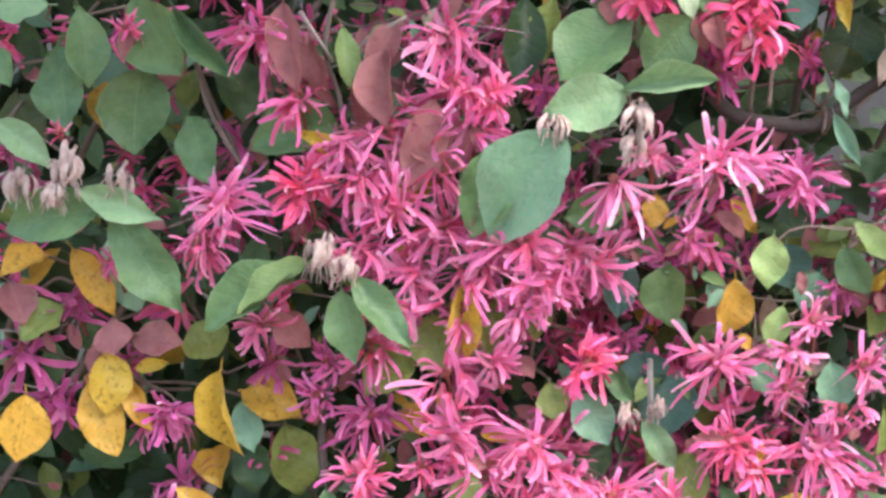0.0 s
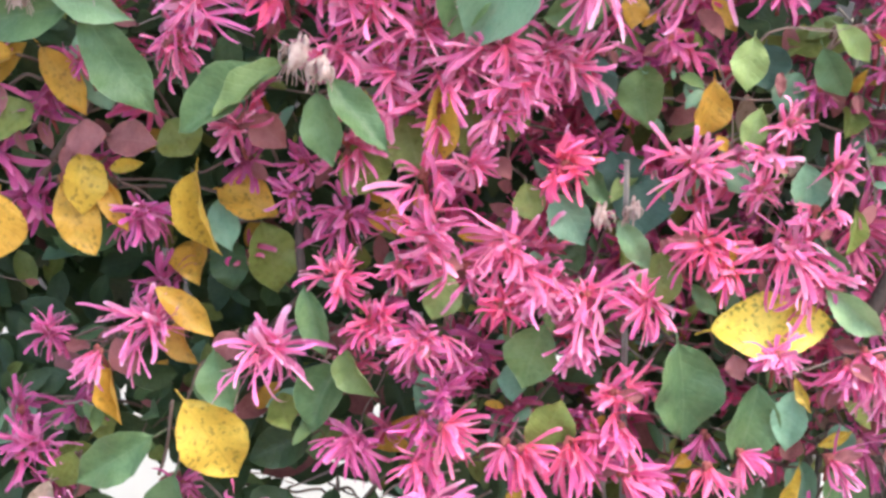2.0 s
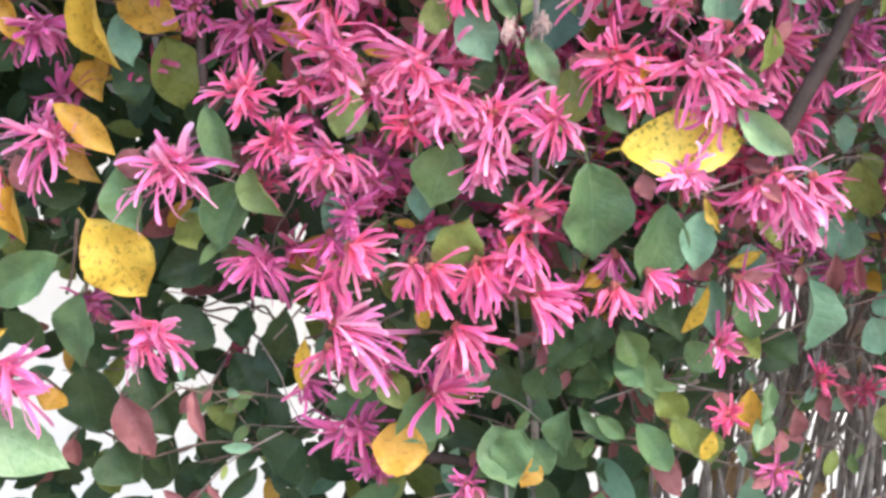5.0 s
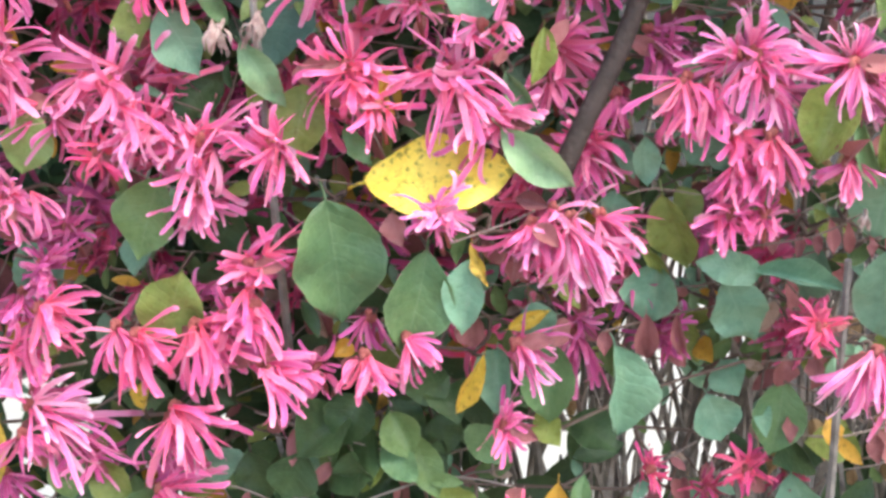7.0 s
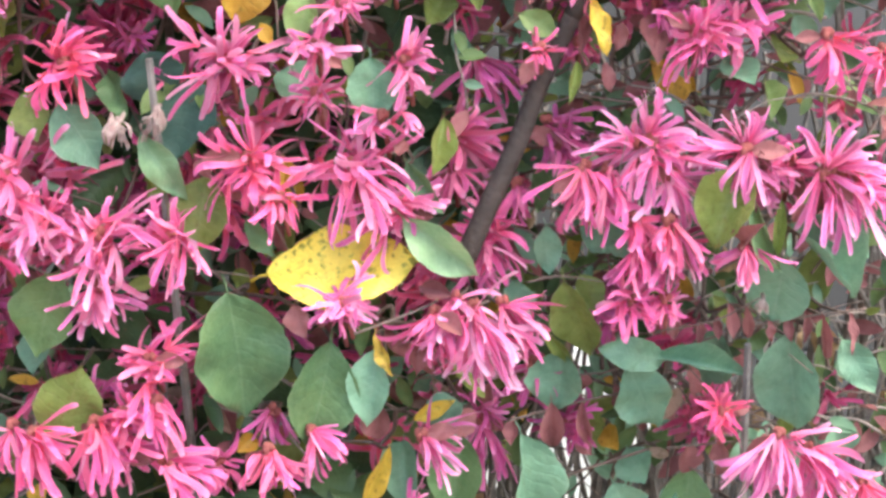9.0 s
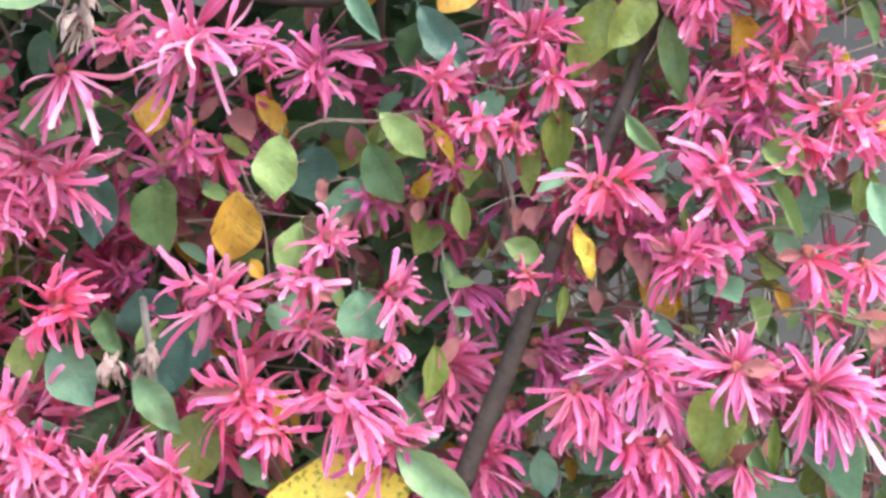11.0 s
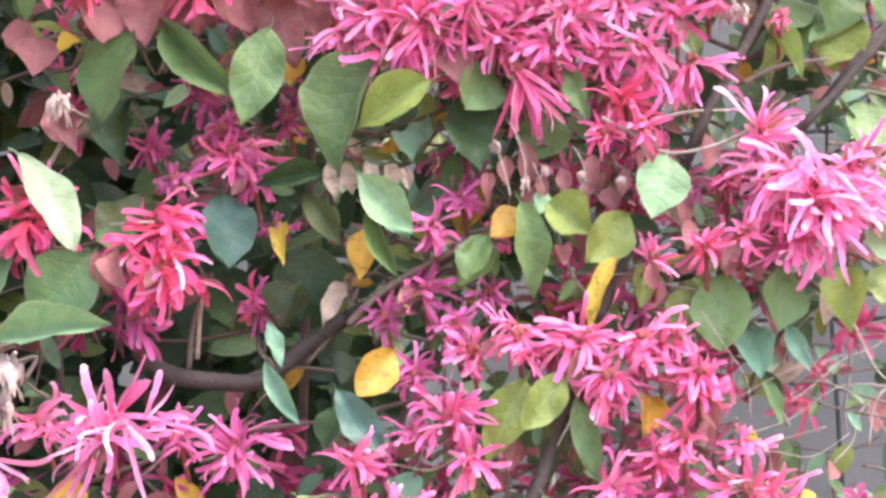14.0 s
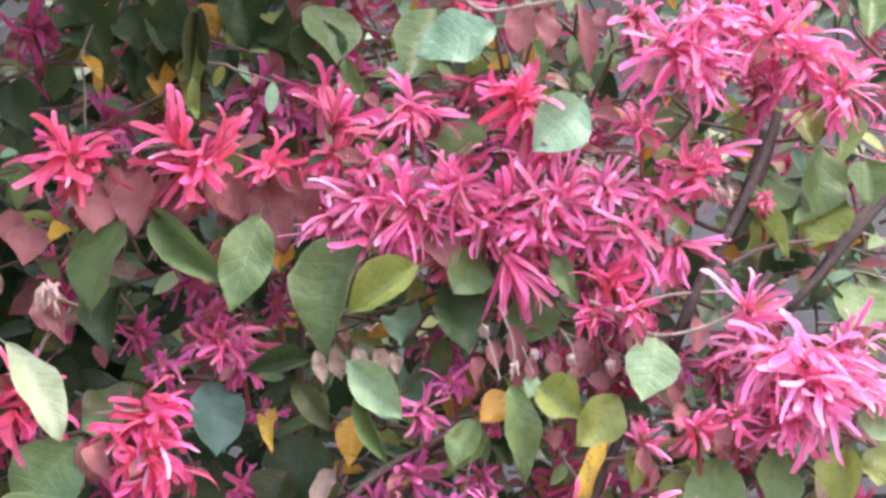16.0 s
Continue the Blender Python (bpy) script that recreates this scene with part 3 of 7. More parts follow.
leaf("g", (0.1197, 0.5163, 1.4254), (0.0995, 0.5153, 1.4005), 0.0247)
leaf("g", (0.1196, 0.5192, 1.4326), (0.1396, 0.5193, 1.4318), 0.0101)
leaf("r", (-0.0659, 0.5121, 1.4269), (-0.0573, 0.5043, 1.3846), 0.0154)
leaf("r", (-0.0535, 0.5118, 1.4130), (-0.0438, 0.5107, 1.3784), 0.0119)
leaf("r", (-0.0157, 0.5136, 1.4079), (-0.0154, 0.5027, 1.3701), 0.0171)
leaf("r", (-0.0139, 0.5155, 1.4197), (-0.0236, 0.5056, 1.3935), 0.0142)
leaf("r", (0.0063, 0.5104, 1.3852), (-0.0009, 0.5031, 1.3424), 0.0193)
leaf("r", (0.0197, 0.5137, 1.3757), (0.0116, 0.5122, 1.3487), 0.0153)
leaf("r", (-0.0328, 0.5179, 1.3910), (-0.0266, 0.5182, 1.3695), 0.0119)
leaf("r", (0.0855, 0.5172, 1.4340), (0.0830, 0.5111, 1.4212), 0.0130)
leaf("r", (0.1363, 0.5224, 1.4296), (0.1394, 0.5108, 1.4087), 0.0118)
leaf("r", (0.1235, 0.5196, 1.4289), (0.1273, 0.5153, 1.4115), 0.0112)
leaf("o", (-0.1813, 0.5300, 1.3054), (-0.2001, 0.5171, 1.2953), 0.0141)
leaf("o", (-0.1665, 0.5249, 1.3094), (-0.1448, 0.5270, 1.2774), 0.0140)
leaf("o", (-0.1845, 0.5172, 1.2396), (-0.1884, 0.5178, 1.2058), 0.0215)
leaf("y", (-0.1472, 0.5251, 1.2612), (-0.1421, 0.5161, 1.2330), 0.0167)
leaf("o", (-0.1583, 0.5286, 1.2445), (-0.1396, 0.5199, 1.2121), 0.0195)
leaf("o", (-0.1386, 0.5303, 1.2494), (-0.1253, 0.5213, 1.2243), 0.0114)
leaf("y", (-0.0906, 0.5180, 1.2561), (-0.0835, 0.5152, 1.2144), 0.0159)
leaf("o", (-0.0868, 0.5480, 1.2431), (-0.0568, 0.5344, 1.2378), 0.0166)
leaf("k", (-0.0658, 0.5509, 1.2272), (-0.0537, 0.5464, 1.1927), 0.0221)
leaf("d", (-0.0834, 0.5491, 1.2182), (-0.0769, 0.5376, 1.1952), 0.0199)
leaf("b", (-0.0867, 0.5483, 1.2381), (-0.0775, 0.5347, 1.2149), 0.0160)
leaf("o", (-0.1029, 0.5594, 1.2111), (-0.0946, 0.5390, 1.1966), 0.0197)
leaf("y", (-0.1347, 0.5282, 1.2534), (-0.1160, 0.5209, 1.2579), 0.0065)
leaf("r", (-0.1336, 0.5190, 1.2711), (-0.1537, 0.5179, 1.2653), 0.0147)
leaf("r", (-0.1347, 0.5227, 1.2680), (-0.1096, 0.5137, 1.2701), 0.0150)
leaf("r", (-0.1999, 0.5301, 1.2914), (-0.1872, 0.5195, 1.2716), 0.0144)
leaf("r", (-0.0620, 0.5184, 1.2826), (-0.0484, 0.5132, 1.2701), 0.0168)
leaf("b", (-0.1540, 0.5459, 1.3163), (-0.1378, 0.5392, 1.2795), 0.0222)
leaf("k", (-0.1735, 0.5322, 1.2816), (-0.1902, 0.5191, 1.2655), 0.0180)
leaf("k", (-0.1134, 0.5531, 1.2746), (-0.1010, 0.5515, 1.2581), 0.0223)
leaf("y", (0.0214, 0.5170, 1.3023), (0.0226, 0.5140, 1.2612), 0.0145)
leaf("k", (0.0049, 0.5298, 1.2855), (0.0163, 0.5184, 1.2577), 0.0233)
leaf("k", (-0.0023, 0.5278, 1.2721), (-0.0233, 0.5183, 1.2472), 0.0232)
leaf("k", (0.0347, 0.5278, 1.2998), (0.0339, 0.5213, 1.2683), 0.0152)
leaf("k", (0.0608, 0.5199, 1.2963), (0.0535, 0.5161, 1.2786), 0.0124)
leaf("y", (0.0041, 0.5315, 1.3471), (-0.0143, 0.5162, 1.3288), 0.0132)
leaf("o", (0.1086, 0.5446, 1.3461), (0.1073, 0.5392, 1.3294), 0.0127)
stem(0.0029, (-0.0434, 0.5173, 1.4295), (-0.0464, 0.5173, 1.4061), (-0.0390, 0.5173, 1.3856), (-0.0357, 0.5173, 1.3675))
stem(0.0023, (-0.0584, 0.5146, 1.4235), (-0.0418, 0.5146, 1.4008))
stem(0.0027, (-0.1148, 0.5425, 1.4013), (-0.1028, 0.5425, 1.3772), (-0.0864, 0.5425, 1.3479))
stem(0.0021, (-0.0086, 0.5146, 1.4223), (-0.0264, 0.5146, 1.4115), (-0.0326, 0.5146, 1.4010))
# spray group
leaf("o", (-0.0092, 0.5348, 1.2357), (0.0065, 0.5209, 1.2329), 0.0109)
leaf("o", (0.0332, 0.5317, 1.2332), (0.0440, 0.5178, 1.2313), 0.0075)
leaf("k", (0.0624, 0.5262, 1.2573), (0.0688, 0.5192, 1.2395), 0.0148)
leaf("g", (0.0911, 0.5308, 1.2649), (0.1004, 0.5167, 1.2501), 0.0101)
leaf("b", (0.0759, 0.5200, 1.2536), (0.0914, 0.5158, 1.2310), 0.0194)
leaf("p", (0.1056, 0.5189, 1.2435), (0.1222, 0.5139, 1.2223), 0.0115)
leaf("k", (0.1113, 0.5322, 1.2376), (0.1095, 0.5172, 1.2209), 0.0107)
bud((0.0988, 0.5146, 1.2464), 0.0056)
bud((0.1115, 0.5146, 1.2498), 0.0056)
leaf("B", (0.1021, 0.5425, 1.2722), (0.1098, 0.5374, 1.2524), 0.0242)
leaf("B", (0.1213, 0.5400, 1.2627), (0.1148, 0.5257, 1.2346), 0.0262)
leaf("r", (0.0479, 0.5265, 1.2677), (0.0557, 0.5169, 1.2603), 0.0090)
leaf("r", (0.0379, 0.5293, 1.2230), (0.0407, 0.5174, 1.2113), 0.0091)
leaf("r", (0.0277, 0.5318, 1.2186), (0.0226, 0.5264, 1.2084), 0.0078)
leaf("d", (0.0915, 0.5487, 1.2282), (0.0761, 0.5371, 1.2100), 0.0164)
# spray group
# red leaves that hang under the coral heads
leaf("r", (0.1286, 0.5270, 1.5358), (0.1305, 0.5230, 1.5109), 0.0159)
leaf("r", (0.1443, 0.5270, 1.5306), (0.1490, 0.5230, 1.5104), 0.0158)
leaf("r", (0.1675, 0.5270, 1.5347), (0.1707, 0.5230, 1.5121), 0.0135)
leaf("r", (0.1786, 0.5270, 1.5297), (0.1795, 0.5230, 1.5050), 0.0139)
leaf("r", (0.2008, 0.5270, 1.5290), (0.2012, 0.5230, 1.5089), 0.0134)
leaf("r", (0.1543, 0.5270, 1.5280), (0.1566, 0.5230, 1.5113), 0.0135)
leaf("r", (0.0863, 0.5270, 1.5204), (0.0891, 0.5230, 1.5028), 0.0115)
leaf("r", (0.1127, 0.5270, 1.5220), (0.1166, 0.5230, 1.5067), 0.0102)
# leaves low down, their dark colour standing for shade
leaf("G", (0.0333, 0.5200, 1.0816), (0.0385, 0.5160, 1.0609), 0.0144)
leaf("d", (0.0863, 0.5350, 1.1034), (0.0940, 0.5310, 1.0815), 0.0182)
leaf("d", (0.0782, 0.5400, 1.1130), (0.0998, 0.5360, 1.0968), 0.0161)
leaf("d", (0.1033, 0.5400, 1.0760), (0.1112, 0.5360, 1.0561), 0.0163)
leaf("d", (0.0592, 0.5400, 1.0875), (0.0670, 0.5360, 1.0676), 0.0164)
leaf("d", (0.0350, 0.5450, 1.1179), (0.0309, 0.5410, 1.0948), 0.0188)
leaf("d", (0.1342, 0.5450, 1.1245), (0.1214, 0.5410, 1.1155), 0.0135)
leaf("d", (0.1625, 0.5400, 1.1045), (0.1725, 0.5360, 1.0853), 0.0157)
flower("m", (0.0438, 0.5275, 1.0200), (0.24, -0.30, -0.92), 0.0143, 150)
leaf("o", (-0.1078, 0.5107, 1.2011), (-0.0780, 0.5073, 1.1802), 0.0120)
leaf("o", (-0.1008, 0.5243, 1.1815), (-0.0901, 0.5159, 1.1618), 0.0150)
leaf("r", (-0.1297, 0.5193, 1.1726), (-0.1203, 0.5155, 1.1541), 0.0133)
leaf("r", (-0.0708, 0.5188, 1.1796), (-0.0776, 0.5126, 1.1665), 0.0140)
leaf("r", (-0.1464, 0.5276, 1.1676), (-0.1525, 0.5191, 1.1649), 0.0116)
leaf("o", (-0.1333, 0.5208, 1.1606), (-0.1269, 0.5163, 1.1289), 0.0103)
leaf("g", (-0.0812, 0.5165, 1.1698), (-0.0715, 0.5090, 1.1425), 0.0219)
leaf("y", (-0.0945, 0.5135, 1.1452), (-0.0663, 0.5150, 1.1053), 0.0302)
leaf("g", (-0.1112, 0.5191, 1.1238), (-0.1518, 0.5180, 1.0971), 0.0225)
leaf("k", (-0.1534, 0.5284, 1.1097), (-0.1632, 0.5287, 1.0869), 0.0163)
leaf("g", (-0.1002, 0.5165, 1.1059), (-0.1041, 0.5095, 1.0695), 0.0253)
leaf("q", (-0.1648, 0.5237, 1.0956), (-0.1724, 0.5196, 1.0704), 0.0146)
leaf("y", (-0.1646, 0.5184, 1.0728), (-0.1339, 0.5145, 1.0885), 0.0090)
leaf("g", (-0.0384, 0.5172, 1.2041), (-0.0267, 0.5131, 1.1705), 0.0141)
leaf("l", (-0.0180, 0.5170, 1.1755), (-0.0038, 0.5111, 1.1513), 0.0148)
leaf("g", (-0.0227, 0.5298, 1.1633), (-0.0353, 0.5181, 1.1314), 0.0228)
leaf("k", (-0.0534, 0.5393, 1.1430), (-0.0445, 0.5190, 1.1327), 0.0167)
leaf("d", (-0.0379, 0.5476, 1.1204), (-0.0683, 0.5383, 1.1076), 0.0198)
leaf("b", (0.0166, 0.5328, 1.1612), (0.0291, 0.5276, 1.1357), 0.0163)
leaf("l", (0.0288, 0.5164, 1.2154), (0.0250, 0.5122, 1.1913), 0.0170)
leaf("G", (0.0749, 0.5190, 1.1923), (0.0671, 0.5189, 1.1600), 0.0245)
leaf("k", (0.0735, 0.5141, 1.1311), (0.0859, 0.5101, 1.1591), 0.0230)
leaf("b", (0.0649, 0.5380, 1.1693), (0.0619, 0.5273, 1.1506), 0.0136)
leaf("g", (0.1376, 0.5176, 1.1875), (0.1455, 0.5176, 1.1390), 0.0306)
leaf("g", (0.1755, 0.5182, 1.1709), (0.1681, 0.5131, 1.1302), 0.0240)
leaf("d", (0.1143, 0.5418, 1.1773), (0.1104, 0.5418, 1.1593), 0.0243)
leaf("d", (0.0954, 0.5438, 1.1782), (0.0861, 0.5402, 1.1558), 0.0217)
leaf("k", (0.1279, 0.5277, 1.2284), (0.1236, 0.5174, 1.2001), 0.0207)
leaf("k", (0.0133, 0.5368, 1.1223), (0.0285, 0.5334, 1.1152), 0.0161)
leaf("g", (0.0190, 0.5195, 1.0954), (0.0310, 0.5192, 1.0874), 0.0137)
leaf("k", (0.0457, 0.5253, 1.0753), (0.0603, 0.5193, 1.0554), 0.0162)
leaf("g", (0.0713, 0.5319, 1.0627), (0.0557, 0.5160, 1.0399), 0.0248)
leaf("y", (0.0655, 0.5227, 1.0987), (0.0698, 0.5198, 1.1126), 0.0077)
leaf("y", (0.0087, 0.5191, 1.0902), (0.0080, 0.5153, 1.0640), 0.0077)
leaf("o", (0.0433, 0.5171, 1.0373), (0.0722, 0.5145, 1.0365), 0.0202)
leaf("b", (0.0844, 0.5433, 1.0734), (0.0930, 0.5337, 1.0624), 0.0194)
leaf("p", (-0.1554, 0.4971, 1.0447), (-0.0999, 0.4890, 1.0260), 0.0291)
leaf("p", (-0.1721, 0.4948, 1.0606), (-0.1522, 0.4899, 1.0474), 0.0116)
leaf("g", (-0.1759, 0.4977, 1.0389), (-0.1657, 0.4922, 1.0202), 0.0167)
bud((-0.1588, 0.4930, 1.0329), 0.0093)
leaf("r", (-0.1661, 0.5194, 1.0604), (-0.1527, 0.5170, 1.0360), 0.0229)
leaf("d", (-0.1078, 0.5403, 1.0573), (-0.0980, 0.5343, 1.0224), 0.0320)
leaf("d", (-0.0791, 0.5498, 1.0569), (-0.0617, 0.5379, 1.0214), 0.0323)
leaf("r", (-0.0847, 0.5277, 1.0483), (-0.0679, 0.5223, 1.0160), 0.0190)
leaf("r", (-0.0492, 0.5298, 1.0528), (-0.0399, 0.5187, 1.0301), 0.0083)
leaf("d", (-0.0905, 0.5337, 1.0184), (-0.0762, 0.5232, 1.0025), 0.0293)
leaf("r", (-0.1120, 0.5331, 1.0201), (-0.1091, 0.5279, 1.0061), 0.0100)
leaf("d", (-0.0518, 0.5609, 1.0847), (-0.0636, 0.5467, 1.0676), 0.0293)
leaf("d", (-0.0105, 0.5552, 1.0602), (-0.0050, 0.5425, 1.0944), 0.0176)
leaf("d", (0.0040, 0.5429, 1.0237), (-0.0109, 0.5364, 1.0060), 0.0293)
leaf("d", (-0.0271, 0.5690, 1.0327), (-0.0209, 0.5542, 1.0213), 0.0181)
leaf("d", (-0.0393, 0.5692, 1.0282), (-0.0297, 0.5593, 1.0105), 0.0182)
leaf("o", (-0.1179, 0.5284, 1.0493), (-0.1210, 0.5188, 1.0419), 0.0167)
leaf("d", (0.1560, 0.5365, 1.0901), (0.1341, 0.5310, 1.0672), 0.0223)
leaf("G", (0.1697, 0.5358, 1.0906), (0.1821, 0.5308, 1.0652), 0.0133)
leaf("d", (0.1839, 0.5361, 1.1120), (0.1877, 0.5214, 1.1043), 0.0181)
leaf("g", (0.1198, 0.5368, 1.0370), (0.1319, 0.5308, 1.0204), 0.0172)
leaf("g", (0.1386, 0.5365, 1.0539), (0.1357, 0.5283, 1.0317), 0.0138)
leaf("g", (0.1530, 0.5358, 1.0530), (0.1699, 0.5347, 1.0403), 0.0085)
leaf("g", (0.1078, 0.5479, 1.0259), (0.1131, 0.5316, 1.0199), 0.0146)
leaf("k", (0.1914, 0.5422, 1.0516), (0.2024, 0.5336, 1.0379), 0.0136)
leaf("k", (0.2060, 0.5441, 1.0472), (0.2130, 0.5384, 1.0294), 0.0166)
leaf("o", (0.2284, 0.5437, 1.0703), (0.2303, 0.5447, 1.0452), 0.0141)
leaf("d", (0.1783, 0.5455, 1.0956), (0.1845, 0.5424, 1.0791), 0.0140)
leaf("d", (0.1609, 0.5541, 1.0654), (0.1476, 0.5453, 1.0495), 0.0173)
stem(0.0015, (-0.0522, 0.5575, 0.9986), (-0.0067, 0.5575, 1.0135))
stem(0.0015, (-0.0387, 0.5650, 1.0370), (-0.0138, 0.5650, 1.0090), (0.0049, 0.5650, 0.9970))
stem(0.0011, (-0.0725, 0.5275, 1.0393), (-0.0551, 0.5275, 1.0550), (-0.0435, 0.5275, 1.0528))
stem(0.0022, (-0.1039, 0.5275, 1.1404), (-0.1064, 0.5275, 1.1166), (-0.1105, 0.5275, 1.1013))
stem(0.0013, (-0.0265, 0.5275, 1.1689), (-0.0386, 0.5275, 1.1538))
# spray group
leaf("Y", (0.1519, 0.5186, 1.1950), (0.2071, 0.5154, 1.2028), 0.0250)
leaf("p", (0.2011, 0.5112, 1.2187), (0.2290, 0.5126, 1.1978), 0.0148)
leaf("b", (0.1921, 0.5162, 1.1688), (0.1891, 0.5116, 1.1402), 0.0152)
leaf("y", (0.1919, 0.5160, 1.1748), (0.1995, 0.5082, 1.1610), 0.0049)
leaf("r", (0.1626, 0.5138, 1.1850), (0.1657, 0.5086, 1.1742), 0.0094)
leaf("r", (0.2079, 0.5180, 1.1751), (0.2082, 0.5115, 1.1615), 0.0094)
leaf("r", (0.1932, 0.5190, 1.1494), (0.1932, 0.5196, 1.1323), 0.0106)
leaf("r", (0.2211, 0.5271, 1.1417), (0.2298, 0.5308, 1.1349), 0.0101)
leaf("k", (0.2597, 0.5255, 1.1947), (0.2717, 0.5358, 1.1636), 0.0165)
leaf("k", (0.2526, 0.5301, 1.1762), (0.2664, 0.5339, 1.1591), 0.0050)
leaf("b", (0.3005, 0.5341, 1.1648), (0.2742, 0.5226, 1.1706), 0.0123)
leaf("b", (0.2962, 0.5338, 1.1653), (0.3305, 0.5304, 1.1631), 0.0076)
leaf("b", (0.2606, 0.5391, 1.1649), (0.2585, 0.5356, 1.1415), 0.0201)
leaf("b", (0.2864, 0.5383, 1.1603), (0.3013, 0.5449, 1.1327), 0.0214)
leaf("b", (0.2470, 0.5313, 1.1338), (0.2534, 0.5303, 1.0965), 0.0175)
leaf("b", (0.2852, 0.5596, 1.1062), (0.2929, 0.5561, 1.0874), 0.0190)
leaf("b", (0.2912, 0.5717, 1.1167), (0.2961, 0.5575, 1.1082), 0.0161)
leaf("g", (0.3157, 0.5642, 1.1125), (0.3118, 0.5592, 1.0811), 0.0209)
leaf("b", (0.3457, 0.5408, 1.1746), (0.3530, 0.5462, 1.1346), 0.0221)
leaf("b", (0.3409, 0.5334, 1.2051), (0.3371, 0.5343, 1.1791), 0.0220)
leaf("b", (0.3389, 0.5202, 1.2200), (0.3704, 0.5261, 1.1941), 0.0133)
leaf("b", (0.3487, 0.5252, 1.2226), (0.3711, 0.5243, 1.2079), 0.0162)
leaf("b", (0.3691, 0.5518, 1.1706), (0.3816, 0.5448, 1.1514), 0.0134)
leaf("k", (0.3214, 0.5132, 1.2398), (0.3100, 0.5095, 1.2116), 0.0185)
leaf("p", (0.3236, 0.5131, 1.2326), (0.3367, 0.5178, 1.2015), 0.0059)
leaf("k", (0.3340, 0.5130, 1.2300), (0.3337, 0.5134, 1.2084), 0.0043)
leaf("g", (0.2234, 0.5376, 1.1310), (0.2233, 0.5310, 1.0997), 0.0204)
leaf("b", (0.2017, 0.5407, 1.1262), (0.2050, 0.5216, 1.1053), 0.0144)
leaf("y", (0.1980, 0.5192, 1.1309), (0.1883, 0.5189, 1.1064), 0.0071)
leaf("y", (0.2065, 0.5216, 1.1411), (0.2220, 0.5217, 1.1493), 0.0059)
leaf("b", (0.2241, 0.5294, 1.1455), (0.2086, 0.5219, 1.1412), 0.0102)
leaf("d", (0.1839, 0.5337, 1.1162), (0.1690, 0.5219, 1.1125), 0.0165)
leaf("o", (0.1467, 0.5263, 1.1305), (0.1412, 0.5210, 1.1264), 0.0073)
leaf("d", (0.1468, 0.5273, 1.1006), (0.1254, 0.5177, 1.0861), 0.0195)
leaf("G", (0.1612, 0.5338, 1.0999), (0.1713, 0.5263, 1.0832), 0.0154)
leaf("g", (0.2040, 0.5362, 1.0955), (0.1959, 0.5311, 1.0831), 0.0220)
leaf("r", (0.2578, 0.5349, 1.1462), (0.2594, 0.5366, 1.1254), 0.0091)
leaf("r", (0.2697, 0.5398, 1.1452), (0.2734, 0.5374, 1.1272), 0.0051)
leaf("r", (0.2951, 0.5302, 1.1846), (0.2938, 0.5276, 1.1751), 0.0043)
leaf("r", (0.3008, 0.5310, 1.1847), (0.3019, 0.5313, 1.1724), 0.0050)
leaf("r", (0.3209, 0.5287, 1.1883), (0.3233, 0.5303, 1.1747), 0.0049)
leaf("r", (0.3273, 0.5295, 1.1873), (0.3303, 0.5340, 1.1730), 0.0042)
leaf("r", (0.3559, 0.5325, 1.1851), (0.3615, 0.5429, 1.1644), 0.0039)
leaf("r", (0.3101, 0.5437, 1.1604), (0.3145, 0.5457, 1.1456), 0.0055)
leaf("r", (0.3142, 0.5587, 1.1239), (0.3136, 0.5563, 1.1119), 0.0099)
leaf("r", (0.3296, 0.5131, 1.2359), (0.3297, 0.5102, 1.2288), 0.0067)
leaf("o", (0.3335, 0.5588, 1.1005), (0.3367, 0.5539, 1.0894), 0.0081)
leaf("o", (0.2810, 0.5622, 1.1282), (0.2847, 0.5490, 1.1236), 0.0090)
leaf("b", (0.3717, 0.5611, 1.1330), (0.3750, 0.5589, 1.1212), 0.0139)
leaf("b", (0.3478, 0.5662, 1.1249), (0.3357, 0.5511, 1.1177), 0.0181)
leaf("b", (0.3241, 0.5605, 1.1697), (0.3160, 0.5672, 1.1443), 0.0199)
leaf("o", (0.3060, 0.5456, 1.2646), (0.2886, 0.5439, 1.2743), 0.0124)
leaf("d", (0.2325, 0.5594, 1.0927), (0.2509, 0.5479, 1.0838), 0.0137)
stem(0.0008, (0.1110, 0.5200, 1.1966), (0.1513, 0.5200, 1.1932))
stem(0.0010, (0.1843, 0.5146, 1.1748), (0.2065, 0.5157, 1.1840), (0.2144, 0.5167, 1.1883))
stem(0.0011, (0.2414, 0.5328, 1.1386), (0.2759, 0.5436, 1.1460), (0.2972, 0.5434, 1.1505))
stem(0.0011, (0.2753, 0.5429, 1.1552), (0.3302, 0.5358, 1.1780), (0.3721, 0.5321, 1.1877))
stem(0.0009, (0.2663, 0.5371, 1.1564), (0.2793, 0.5407, 1.1571))
stem(0.0016, (0.2281, 0.5455, 1.0931), (0.2613, 0.5580, 1.1067), (0.2995, 0.5650, 1.1193))
stem(0.0009, (0.3147, 0.5575, 1.1144), (0.3353, 0.5575, 1.1083), (0.3473, 0.5575, 1.0994))
stem(0.0013, (0.2545, 0.5361, 1.2157), (0.2750, 0.5354, 1.2188))
